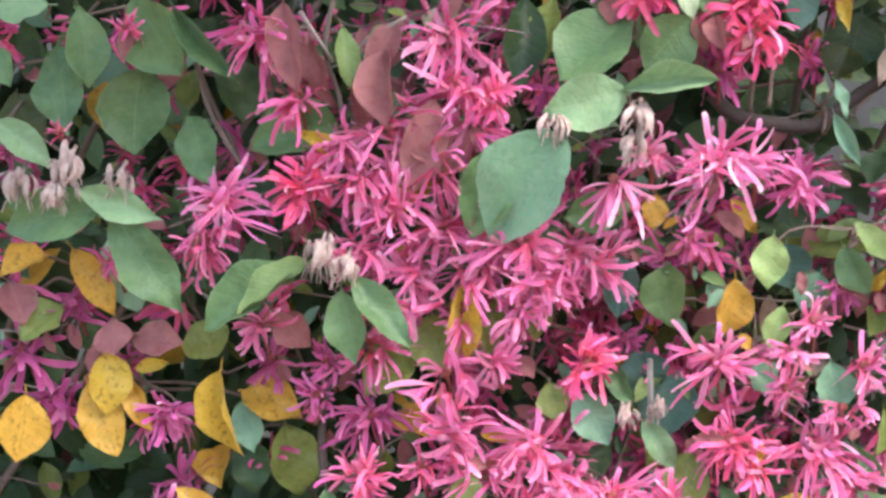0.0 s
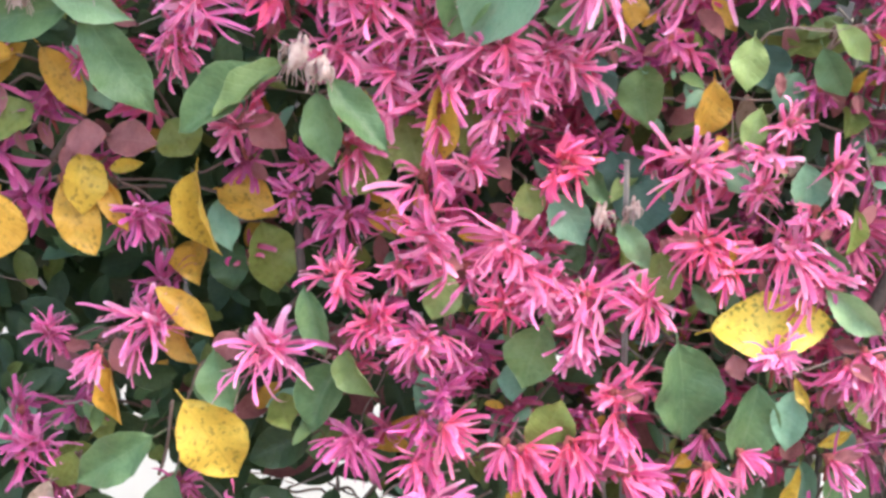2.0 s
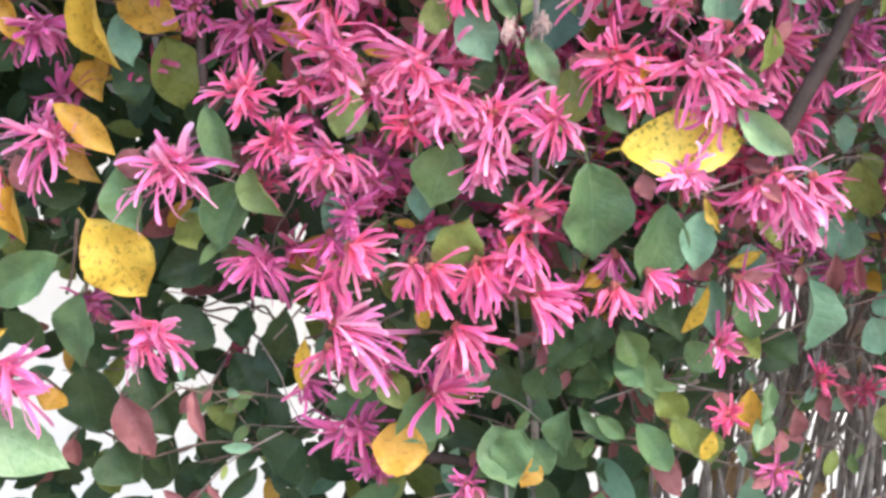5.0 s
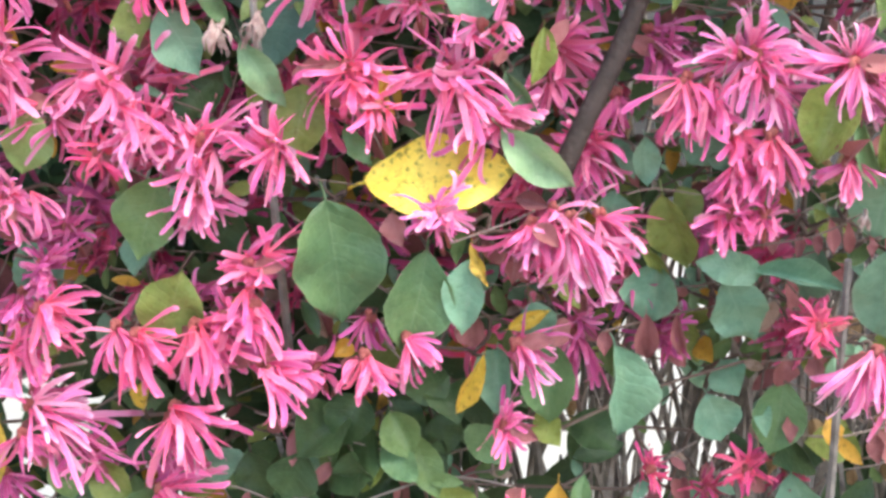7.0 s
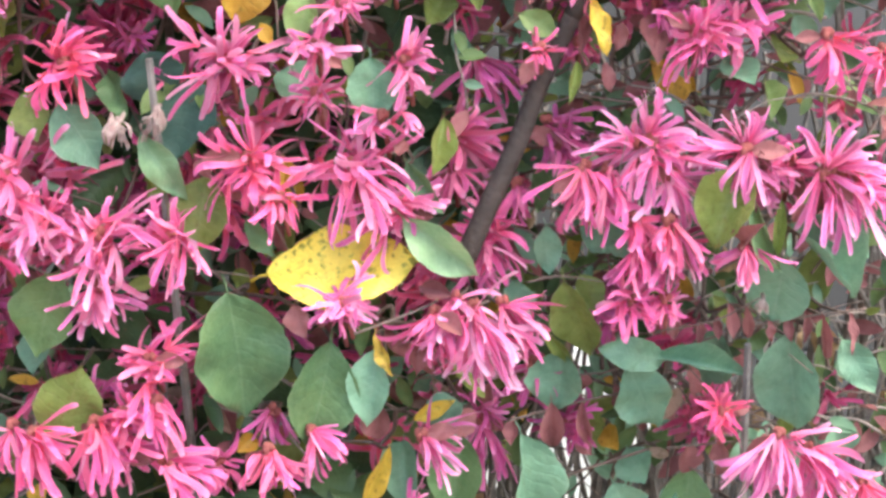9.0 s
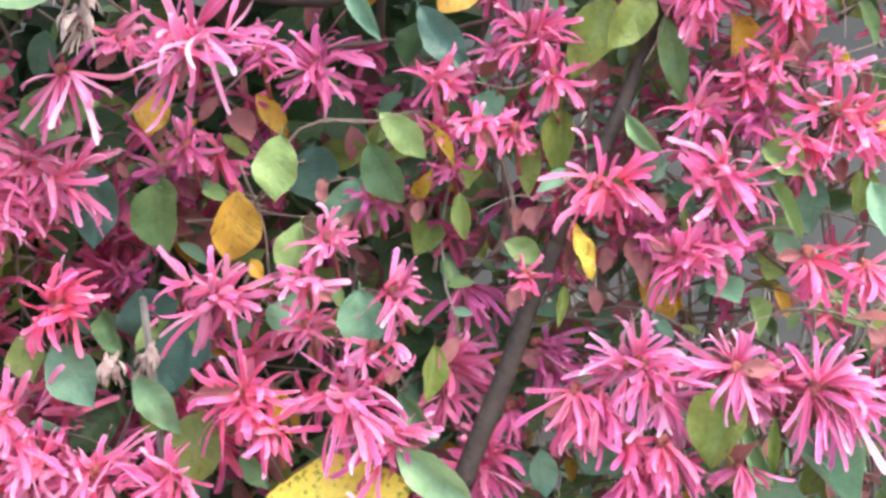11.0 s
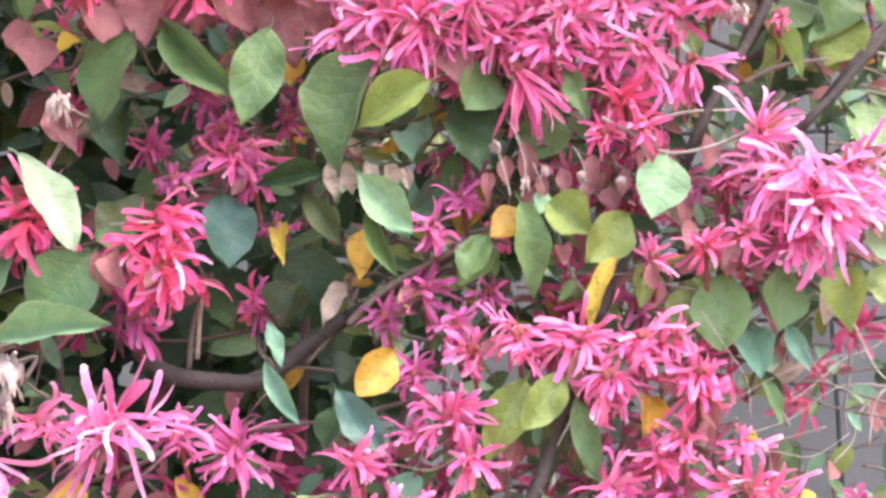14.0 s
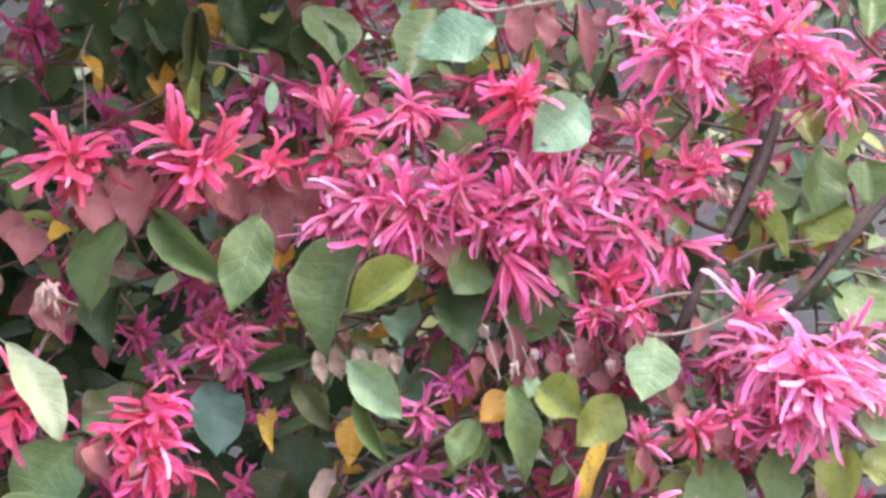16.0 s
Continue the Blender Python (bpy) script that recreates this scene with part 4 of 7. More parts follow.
# spray group
leaf("l", (0.1602, 0.5168, 1.3296), (0.1580, 0.5125, 1.3053), 0.0160)
leaf("l", (0.1952, 0.5168, 1.3370), (0.2126, 0.5159, 1.3212), 0.0107)
leaf("y", (0.2126, 0.5190, 1.3334), (0.2219, 0.5174, 1.3182), 0.0040)
leaf("g", (0.1910, 0.5197, 1.3261), (0.2038, 0.5198, 1.3049), 0.0140)
leaf("B", (0.0921, 0.5199, 1.3183), (0.0922, 0.5165, 1.2885), 0.0162)
leaf("G", (0.1136, 0.5311, 1.3135), (0.1139, 0.5166, 1.2884), 0.0196)
leaf("o", (0.1443, 0.5165, 1.3098), (0.1409, 0.5169, 1.2828), 0.0164)
leaf("l", (0.1661, 0.5199, 1.2981), (0.1607, 0.5159, 1.2780), 0.0113)
leaf("o", (0.1481, 0.5222, 1.2847), (0.1524, 0.5184, 1.2779), 0.0057)
leaf("B", (0.1684, 0.5396, 1.3254), (0.1697, 0.5308, 1.3053), 0.0209)
leaf("b", (0.1878, 0.5176, 1.2744), (0.1888, 0.5142, 1.2507), 0.0173)
leaf("b", (0.1529, 0.5339, 1.2670), (0.1652, 0.5285, 1.2583), 0.0138)
leaf("k", (0.2141, 0.5282, 1.2528), (0.2112, 0.5228, 1.2322), 0.0089)
leaf("g", (0.2011, 0.5219, 1.2371), (0.2144, 0.5142, 1.2198), 0.0078)
leaf("k", (0.2234, 0.5198, 1.3087), (0.2254, 0.5183, 1.2913), 0.0068)
leaf("l", (0.2394, 0.5193, 1.2909), (0.2536, 0.5200, 1.2837), 0.0088)
leaf("y", (0.2634, 0.5138, 1.2979), (0.2708, 0.5059, 1.2797), 0.0059)
leaf("k", (0.2609, 0.5255, 1.2752), (0.2584, 0.5161, 1.2610), 0.0041)
leaf("k", (0.2603, 0.5315, 1.3386), (0.2575, 0.5247, 1.3148), 0.0114)
leaf("k", (0.2494, 0.5347, 1.3295), (0.2477, 0.5304, 1.3066), 0.0086)
leaf("b", (0.2276, 0.5304, 1.3432), (0.2370, 0.5257, 1.3326), 0.0114)
leaf("p", (0.2826, 0.5198, 1.3364), (0.2958, 0.5190, 1.3213), 0.0060)
leaf("b", (0.2887, 0.5257, 1.3141), (0.2962, 0.5183, 1.3187), 0.0077)
leaf("l", (0.3296, 0.5180, 1.3246), (0.3456, 0.5114, 1.3151), 0.0115)
leaf("l", (0.3307, 0.5178, 1.3163), (0.3432, 0.5132, 1.2914), 0.0051)
leaf("b", (0.3513, 0.5310, 1.3137), (0.3455, 0.5230, 1.2956), 0.0114)
leaf("k", (0.3020, 0.5221, 1.3055), (0.3037, 0.5146, 1.2819), 0.0036)
leaf("b", (0.2999, 0.5453, 1.2836), (0.3015, 0.5370, 1.2681), 0.0101)
leaf("o", (0.3030, 0.5411, 1.2693), (0.2940, 0.5424, 1.2612), 0.0104)
leaf("b", (0.3132, 0.5304, 1.2775), (0.3229, 0.5169, 1.2682), 0.0114)
leaf("l", (0.3285, 0.5329, 1.2694), (0.3305, 0.5170, 1.2593), 0.0070)
leaf("k", (0.3688, 0.5350, 1.3171), (0.3656, 0.5314, 1.2998), 0.0122)
leaf("b", (0.3707, 0.5299, 1.3120), (0.3740, 0.5204, 1.2932), 0.0101)
leaf("o", (0.1557, 0.5303, 1.2360), (0.1550, 0.5194, 1.2237), 0.0083)
leaf("g", (0.1427, 0.5273, 1.2141), (0.1542, 0.5173, 1.2013), 0.0079)
leaf("b", (0.2526, 0.5337, 1.2141), (0.2545, 0.5331, 1.1949), 0.0102)
leaf("y", (0.2063, 0.5388, 1.3063), (0.2119, 0.5277, 1.3145), 0.0062)
leaf("k", (0.2124, 0.5462, 1.2958), (0.2070, 0.5313, 1.2858), 0.0127)
leaf("b", (0.1850, 0.5419, 1.3132), (0.1779, 0.5318, 1.2935), 0.0126)
leaf("r", (0.2527, 0.5249, 1.3041), (0.2496, 0.5136, 1.2953), 0.0072)
leaf("r", (0.2000, 0.5215, 1.2453), (0.1985, 0.5151, 1.2400), 0.0052)
leaf("r", (0.1841, 0.5314, 1.3018), (0.1824, 0.5186, 1.2960), 0.0049)
leaf("r", (0.1265, 0.5200, 1.2357), (0.1313, 0.5163, 1.2302), 0.0056)
leaf("r", (0.3401, 0.5120, 1.2295), (0.3393, 0.5116, 1.2215), 0.0061)
leaf("r", (0.3491, 0.5193, 1.3441), (0.3466, 0.5153, 1.3361), 0.0060)
leaf("r", (0.2952, 0.5192, 1.3078), (0.2889, 0.5141, 1.3019), 0.0075)
leaf("r", (0.3144, 0.5187, 1.3259), (0.3162, 0.5160, 1.3180), 0.0061)
stem(0.0017, (0.2370, 0.5425, 1.3337), (0.2396, 0.5425, 1.3089), (0.2425, 0.5425, 1.2880))
stem(0.0012, (0.1508, 0.5200, 1.3055), (0.1668, 0.5200, 1.3318), (0.1949, 0.5200, 1.3342))
stem(0.0010, (0.1446, 0.5200, 1.3194), (0.1529, 0.5200, 1.2975), (0.1550, 0.5200, 1.2773))
stem(0.0011, (0.2615, 0.5425, 1.2620), (0.2867, 0.5425, 1.2594), (0.3034, 0.5425, 1.2608))
stem(0.0010, (0.3216, 0.5425, 1.2789), (0.3446, 0.5425, 1.2710), (0.3778, 0.5425, 1.2675))
stem(0.0008, (0.2988, 0.5173, 1.3138), (0.3262, 0.5173, 1.3182), (0.3688, 0.5173, 1.3287))
stem(0.0010, (0.2231, 0.5350, 1.3024), (0.2269, 0.5350, 1.3251), (0.2328, 0.5350, 1.3395))
# spray group
leaf("B", (0.2096, 0.5141, 1.3742), (0.2285, 0.5093, 1.3498), 0.0126)
leaf("b", (0.1837, 0.5149, 1.3847), (0.1959, 0.5135, 1.3614), 0.0069)
leaf("b", (0.1841, 0.5189, 1.3998), (0.1901, 0.5162, 1.3828), 0.0058)
leaf("o", (0.2298, 0.5223, 1.3890), (0.2163, 0.5144, 1.3716), 0.0140)
leaf("o", (0.2216, 0.5283, 1.4369), (0.2171, 0.5182, 1.4154), 0.0118)
leaf("d", (0.2094, 0.5367, 1.3706), (0.2026, 0.5282, 1.3561), 0.0118)
leaf("k", (0.2912, 0.5142, 1.3789), (0.2745, 0.5097, 1.3578), 0.0134)
leaf("k", (0.2778, 0.5188, 1.3775), (0.2629, 0.5108, 1.3500), 0.0155)
leaf("d", (0.2652, 0.5317, 1.3750), (0.2551, 0.5275, 1.3554), 0.0134)
leaf("k", (0.2609, 0.5330, 1.3541), (0.2571, 0.5188, 1.3384), 0.0100)
leaf("G", (0.2952, 0.5169, 1.3708), (0.3012, 0.5126, 1.3411), 0.0095)
leaf("D", (0.2913, 0.5227, 1.3645), (0.2813, 0.5218, 1.3384), 0.0078)
leaf("o", (0.3236, 0.5322, 1.3716), (0.3199, 0.5196, 1.3565), 0.0113)
leaf("G", (0.3529, 0.5248, 1.4158), (0.3488, 0.5196, 1.3857), 0.0204)
leaf("G", (0.3742, 0.5244, 1.4184), (0.3694, 0.5214, 1.3930), 0.0177)
leaf("k", (0.3422, 0.5354, 1.4142), (0.3346, 0.5224, 1.3920), 0.0142)
leaf("b", (0.3643, 0.5333, 1.3959), (0.3631, 0.5210, 1.3769), 0.0130)
leaf("b", (0.3745, 0.5255, 1.3963), (0.3805, 0.5183, 1.3785), 0.0066)
leaf("G", (0.3645, 0.5248, 1.3762), (0.3707, 0.5197, 1.3603), 0.0058)
leaf("y", (0.3547, 0.5303, 1.3587), (0.3607, 0.5193, 1.3522), 0.0046)
leaf("B", (0.1655, 0.5317, 1.4511), (0.1683, 0.5268, 1.4208), 0.0192)
leaf("y", (0.1872, 0.5354, 1.4400), (0.1879, 0.5180, 1.4264), 0.0069)
leaf("d", (0.1997, 0.5541, 1.4345), (0.1929, 0.5443, 1.4062), 0.0275)
leaf("q", (0.2109, 0.5327, 1.4166), (0.2039, 0.5206, 1.3992), 0.0078)
leaf("d", (0.1630, 0.5491, 1.4226), (0.1657, 0.5329, 1.4029), 0.0131)
leaf("D", (0.1970, 0.5204, 1.4475), (0.2111, 0.5174, 1.4274), 0.0092)
leaf("G", (0.2226, 0.5182, 1.4437), (0.2319, 0.5152, 1.4136), 0.0065)
leaf("b", (0.2289, 0.5233, 1.4444), (0.2356, 0.5143, 1.4302), 0.0108)
leaf("l", (0.2659, 0.5247, 1.4318), (0.2552, 0.5178, 1.4130), 0.0121)
leaf("r", (0.2967, 0.5138, 1.3870), (0.2951, 0.5106, 1.3693), 0.0062)
leaf("r", (0.3262, 0.5159, 1.3789), (0.3291, 0.5104, 1.3701), 0.0055)
leaf("r", (0.3437, 0.5243, 1.3623), (0.3417, 0.5208, 1.3508), 0.0063)
leaf("r", (0.2745, 0.5323, 1.3561), (0.2715, 0.5193, 1.3469), 0.0064)
stem(0.0076, (0.1317, 0.5425, 1.3943), (0.1426, 0.5425, 1.3845), (0.1619, 0.5425, 1.3807), (0.1791, 0.5425, 1.3811), (0.1963, 0.5425, 1.3939), (0.2113, 0.5425, 1.4047))
stem(0.0048, (0.2113, 0.5425, 1.4047), (0.2307, 0.5425, 1.4154), (0.2522, 0.5425, 1.4283), (0.2651, 0.5425, 1.4347))
stem(0.0026, (0.1500, 0.5500, 1.3865), (0.1520, 0.5500, 1.4063), (0.1585, 0.5500, 1.4239))
stem(0.0017, (0.1963, 0.5425, 1.3874), (0.2092, 0.5425, 1.4025), (0.2156, 0.5425, 1.4155))
stem(0.0010, (0.2368, 0.5275, 1.3434), (0.2474, 0.5275, 1.3809), (0.2569, 0.5275, 1.4123))
stem(0.0010, (0.3081, 0.5200, 1.3488), (0.3325, 0.5200, 1.3538), (0.3527, 0.5200, 1.3507), (0.3853, 0.5200, 1.3587))
stem(0.0021, (0.2702, 0.5350, 1.3270), (0.2725, 0.5350, 1.3564), (0.2811, 0.5350, 1.3753))
stem(0.0044, (0.3066, 0.5350, 1.4006), (0.3132, 0.5350, 1.4155), (0.3219, 0.5350, 1.4326))
# spray group
leaf("G", (0.1333, 0.5160, 1.5111), (0.1148, 0.5115, 1.4770), 0.0246)
leaf("G", (0.1450, 0.5139, 1.5133), (0.1747, 0.5082, 1.4804), 0.0132)
leaf("G", (0.1853, 0.5111, 1.5097), (0.1750, 0.5067, 1.4707), 0.0187)
leaf("y", (0.1122, 0.5194, 1.5083), (0.1027, 0.5170, 1.5041), 0.0073)
leaf("d", (0.1284, 0.5308, 1.4882), (0.1258, 0.5200, 1.4627), 0.0170)
leaf("d", (0.1810, 0.5358, 1.5069), (0.1765, 0.5299, 1.4839), 0.0155)
leaf("o", (0.1933, 0.5347, 1.5069), (0.1910, 0.5260, 1.4905), 0.0097)
leaf("o", (0.2054, 0.5313, 1.5175), (0.2068, 0.5190, 1.5045), 0.0071)
leaf("d", (0.2078, 0.5336, 1.5090), (0.1988, 0.5351, 1.4901), 0.0199)
leaf("G", (0.2252, 0.5159, 1.4986), (0.2042, 0.5106, 1.4565), 0.0251)
leaf("k", (0.2449, 0.5093, 1.4876), (0.2173, 0.5065, 1.4692), 0.0159)
leaf("G", (0.2679, 0.5224, 1.4959), (0.2573, 0.5149, 1.4778), 0.0172)
leaf("d", (0.2569, 0.5320, 1.4878), (0.2618, 0.5206, 1.4557), 0.0196)
leaf("b", (0.2412, 0.5465, 1.4844), (0.2364, 0.5268, 1.4622), 0.0125)
leaf("d", (0.2039, 0.5211, 1.4561), (0.1803, 0.5147, 1.4518), 0.0093)
leaf("D", (0.1370, 0.5356, 1.4512), (0.1221, 0.5199, 1.4256), 0.0216)
leaf("p", (0.2181, 0.5114, 1.4523), (0.2373, 0.5089, 1.4300), 0.0145)
leaf("G", (0.2645, 0.5206, 1.4313), (0.2561, 0.5162, 1.4134), 0.0121)
leaf("G", (0.2770, 0.5109, 1.4412), (0.2849, 0.5124, 1.4073), 0.0128)
leaf("o", (0.2798, 0.5196, 1.4388), (0.2652, 0.5140, 1.4299), 0.0130)
leaf("k", (0.2872, 0.5178, 1.4425), (0.3028, 0.5118, 1.4303), 0.0167)
leaf("k", (0.3173, 0.5182, 1.4376), (0.2994, 0.5132, 1.4191), 0.0167)
leaf("y", (0.3122, 0.5166, 1.4215), (0.2972, 0.5109, 1.3967), 0.0062)
leaf("p", (0.3313, 0.5132, 1.4586), (0.3236, 0.5072, 1.4334), 0.0192)
leaf("k", (0.3244, 0.5316, 1.4212), (0.3210, 0.5195, 1.4051), 0.0085)
leaf("k", (0.3976, 0.5201, 1.4166), (0.3931, 0.5140, 1.3945), 0.0137)
leaf("p", (0.4054, 0.5231, 1.4301), (0.4170, 0.5216, 1.4200), 0.0122)
leaf("k", (0.4140, 0.5260, 1.4187), (0.4077, 0.5162, 1.4031), 0.0126)
leaf("G", (0.2906, 0.5325, 1.4826), (0.2850, 0.5300, 1.4625), 0.0192)
leaf("G", (0.2967, 0.5191, 1.4964), (0.3020, 0.5121, 1.4727), 0.0081)
leaf("G", (0.4063, 0.5323, 1.5394), (0.4020, 0.5233, 1.5094), 0.0181)
leaf("G", (0.4221, 0.5296, 1.5320), (0.4196, 0.5247, 1.5105), 0.0169)
leaf("G", (0.3835, 0.5405, 1.5367), (0.3825, 0.5189, 1.5107), 0.0203)
leaf("k", (0.4111, 0.5347, 1.5190), (0.3968, 0.5290, 1.4972), 0.0196)
leaf("k", (0.3698, 0.5255, 1.5173), (0.3841, 0.5139, 1.4881), 0.0066)
leaf("k", (0.3755, 0.5271, 1.5097), (0.3709, 0.5266, 1.4925), 0.0079)
leaf("G", (0.4109, 0.5330, 1.4833), (0.4130, 0.5244, 1.4602), 0.0219)
leaf("D", (0.1925, 0.5425, 1.4175), (0.1852, 0.5380, 1.4027), 0.0182)
leaf("P", (0.0981, 0.4945, 1.4579), (0.1220, 0.4911, 1.4243), 0.0125)
leaf("r", (0.1134, 0.4949, 1.4769), (0.1201, 0.4890, 1.4559), 0.0079)
bud((0.1137, 0.4903, 1.4745), 0.0061)
leaf("r", (0.1206, 0.5176, 1.5284), (0.1235, 0.5107, 1.5046), 0.0163)
leaf("r", (0.1386, 0.5187, 1.5318), (0.1369, 0.5129, 1.5040), 0.0163)
leaf("r", (0.1488, 0.5171, 1.5275), (0.1493, 0.5102, 1.5073), 0.0114)
leaf("r", (0.1734, 0.5186, 1.5286), (0.1790, 0.5141, 1.5070), 0.0125)
leaf("r", (0.1864, 0.5185, 1.5253), (0.1929, 0.5120, 1.4972), 0.0172)
leaf("r", (0.0954, 0.5214, 1.5110), (0.0967, 0.5123, 1.4933), 0.0139)
leaf("r", (0.1299, 0.5131, 1.4262), (0.1332, 0.5053, 1.4100), 0.0087)
leaf("r", (0.3474, 0.5186, 1.4681), (0.3461, 0.5155, 1.4526), 0.0066)
leaf("r", (0.3677, 0.5157, 1.4628), (0.3671, 0.5086, 1.4466), 0.0057)
leaf("r", (0.2795, 0.5170, 1.4652), (0.2804, 0.5169, 1.4478), 0.0072)
leaf("r", (0.3121, 0.5228, 1.4495), (0.3123, 0.5199, 1.4398), 0.0079)
leaf("r", (0.3589, 0.5249, 1.4316), (0.3543, 0.5167, 1.4170), 0.0111)
leaf("r", (0.3711, 0.5251, 1.4339), (0.3674, 0.5188, 1.4206), 0.0108)
leaf("r", (0.2721, 0.5190, 1.4604), (0.2718, 0.5153, 1.4493), 0.0060)
leaf("r", (0.2937, 0.5198, 1.4559), (0.2945, 0.5179, 1.4457), 0.0057)
leaf("r", (0.2509, 0.5193, 1.5065), (0.2574, 0.5089, 1.4884), 0.0143)
stem(0.0039, (0.3825, 0.5275, 1.5447), (0.3704, 0.5275, 1.5145), (0.3508, 0.5275, 1.4808))
stem(0.0042, (0.3719, 0.5350, 1.4510), (0.3556, 0.5350, 1.4337), (0.3398, 0.5350, 1.4210))
stem(0.0042, (0.4207, 0.5275, 1.5133), (0.3941, 0.5275, 1.4820))
stem(0.0011, (0.2726, 0.5200, 1.4761), (0.2786, 0.5200, 1.4660), (0.2877, 0.5200, 1.4538))
stem(0.0015, (0.3081, 0.5146, 1.4737), (0.3184, 0.5146, 1.4680), (0.3306, 0.5146, 1.4601), (0.3474, 0.5146, 1.4618), (0.3625, 0.5146, 1.4680))
stem(0.0013, (0.3184, 0.5146, 1.4691), (0.3377, 0.5146, 1.4752), (0.3588, 0.5146, 1.4757))
stem(0.0012, (0.1268, 0.5119, 1.4355), (0.1433, 0.5119, 1.4362))
stem(0.0013, (0.1342, 0.5173, 1.5041), (0.1513, 0.5173, 1.5048))
stem(0.0035, (0.3635, 0.5425, 1.4666), (0.3709, 0.5425, 1.4778), (0.3829, 0.5425, 1.4914))
# spray group
leaf("G", (0.2546, 0.5296, 1.6040), (0.2404, 0.5168, 1.5620), 0.0231)
leaf("b", (0.2771, 0.5084, 1.5845), (0.2448, 0.5074, 1.5732), 0.0239)
leaf("b", (0.3090, 0.5089, 1.5525), (0.2891, 0.5028, 1.5289), 0.0207)
leaf("G", (0.2712, 0.5259, 1.5501), (0.2530, 0.5223, 1.5348), 0.0174)
leaf("G", (0.2916, 0.5154, 1.5832), (0.2958, 0.5079, 1.5596), 0.0045)
leaf("r", (0.2884, 0.5143, 1.5981), (0.2852, 0.5152, 1.5758), 0.0134)
leaf("r", (0.2972, 0.5142, 1.5948), (0.2977, 0.5121, 1.5760), 0.0095)
leaf("r", (0.3109, 0.5149, 1.5978), (0.3151, 0.5138, 1.5665), 0.0073)
leaf("r", (0.3221, 0.5155, 1.5948), (0.3200, 0.5138, 1.5816), 0.0065)
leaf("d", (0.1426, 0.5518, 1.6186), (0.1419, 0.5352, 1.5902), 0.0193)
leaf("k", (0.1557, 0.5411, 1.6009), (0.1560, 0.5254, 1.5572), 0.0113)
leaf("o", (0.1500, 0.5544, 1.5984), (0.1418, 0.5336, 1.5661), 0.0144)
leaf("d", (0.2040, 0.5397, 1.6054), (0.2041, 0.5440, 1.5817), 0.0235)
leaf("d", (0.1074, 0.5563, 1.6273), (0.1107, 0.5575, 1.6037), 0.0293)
leaf("o", (0.1625, 0.5553, 1.6212), (0.1603, 0.5485, 1.6040), 0.0146)
leaf("G", (0.2165, 0.5265, 1.5807), (0.2232, 0.5262, 1.5581), 0.0086)
leaf("G", (0.3405, 0.5450, 1.5606), (0.3462, 0.5372, 1.5430), 0.0181)
leaf("l", (0.4111, 0.5210, 1.5507), (0.4105, 0.5141, 1.5277), 0.0102)
leaf("G", (0.3891, 0.5395, 1.5238), (0.3856, 0.5287, 1.5002), 0.0181)
leaf("k", (0.4006, 0.5393, 1.5590), (0.4004, 0.5206, 1.5348), 0.0129)
leaf("G", (0.4344, 0.5369, 1.6079), (0.4286, 0.5260, 1.5846), 0.0164)
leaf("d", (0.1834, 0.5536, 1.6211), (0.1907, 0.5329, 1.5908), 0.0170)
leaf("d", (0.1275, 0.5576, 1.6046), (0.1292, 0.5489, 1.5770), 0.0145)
flower("v", (0.3812, 0.5146, 1.6027), (0.48, 0.27, -0.84), 0.0158, 170)
stem(0.0018, (0.2647, 0.5119, 1.5995), (0.2735, 0.5119, 1.5930), (0.2960, 0.5119, 1.5961), (0.3186, 0.5119, 1.5992), (0.3380, 0.5119, 1.5875))
stem(0.0017, (0.2151, 0.5500, 1.6090), (0.2318, 0.5500, 1.6032))
stem(0.0036, (0.3880, 0.5275, 1.5505), (0.3788, 0.5275, 1.5244), (0.3646, 0.5275, 1.5015))
# spray group
stem(0.0015, (-0.0808, 0.5575, 0.9979), (-0.0489, 0.5575, 1.0104), (-0.0189, 0.5575, 1.0129))
stem(0.0012, (-0.0538, 0.5650, 1.0196), (-0.0385, 0.5650, 1.0338), (-0.0222, 0.5650, 1.0123))
stem(0.0012, (-0.0222, 0.5650, 1.0123), (-0.0176, 0.5650, 1.0420), (-0.0205, 0.5650, 1.0609))
stem(0.0066, (0.0585, 0.5575, 1.0122), (0.0822, 0.5575, 1.0116), (0.1090, 0.5575, 1.0057))
stem(0.0012, (-0.0069, 0.5575, 1.0139), (0.0194, 0.5575, 1.0482), (0.0279, 0.5575, 1.0677))
leaf("d", (-0.0701, 0.5626, 1.0062), (-0.0707, 0.5579, 0.9846), 0.0108)
leaf("d", (-0.0521, 0.5686, 0.9954), (-0.0480, 0.5551, 0.9846), 0.0121)
leaf("d", (-0.0360, 0.5678, 1.0585), (-0.0206, 0.5590, 1.0373), 0.0176)
leaf("d", (-0.0172, 0.5639, 1.0741), (-0.0085, 0.5536, 1.0471), 0.0174)
leaf("k", (-0.0446, 0.5710, 1.0372), (-0.0351, 0.5533, 1.0195), 0.0173)
leaf("d", (-0.0766, 0.5659, 1.0813), (-0.0571, 0.5480, 1.0650), 0.0175)
leaf("d", (-0.0289, 0.5640, 1.0857), (-0.0285, 0.5497, 1.0697), 0.0159)
leaf("g", (0.1440, 0.5399, 1.0543), (0.1615, 0.5370, 1.0373), 0.0084)
leaf("k", (0.1811, 0.5375, 1.0700), (0.1978, 0.5358, 1.0523), 0.0155)
leaf("g", (0.1731, 0.5405, 1.0480), (0.1923, 0.5352, 1.0251), 0.0141)
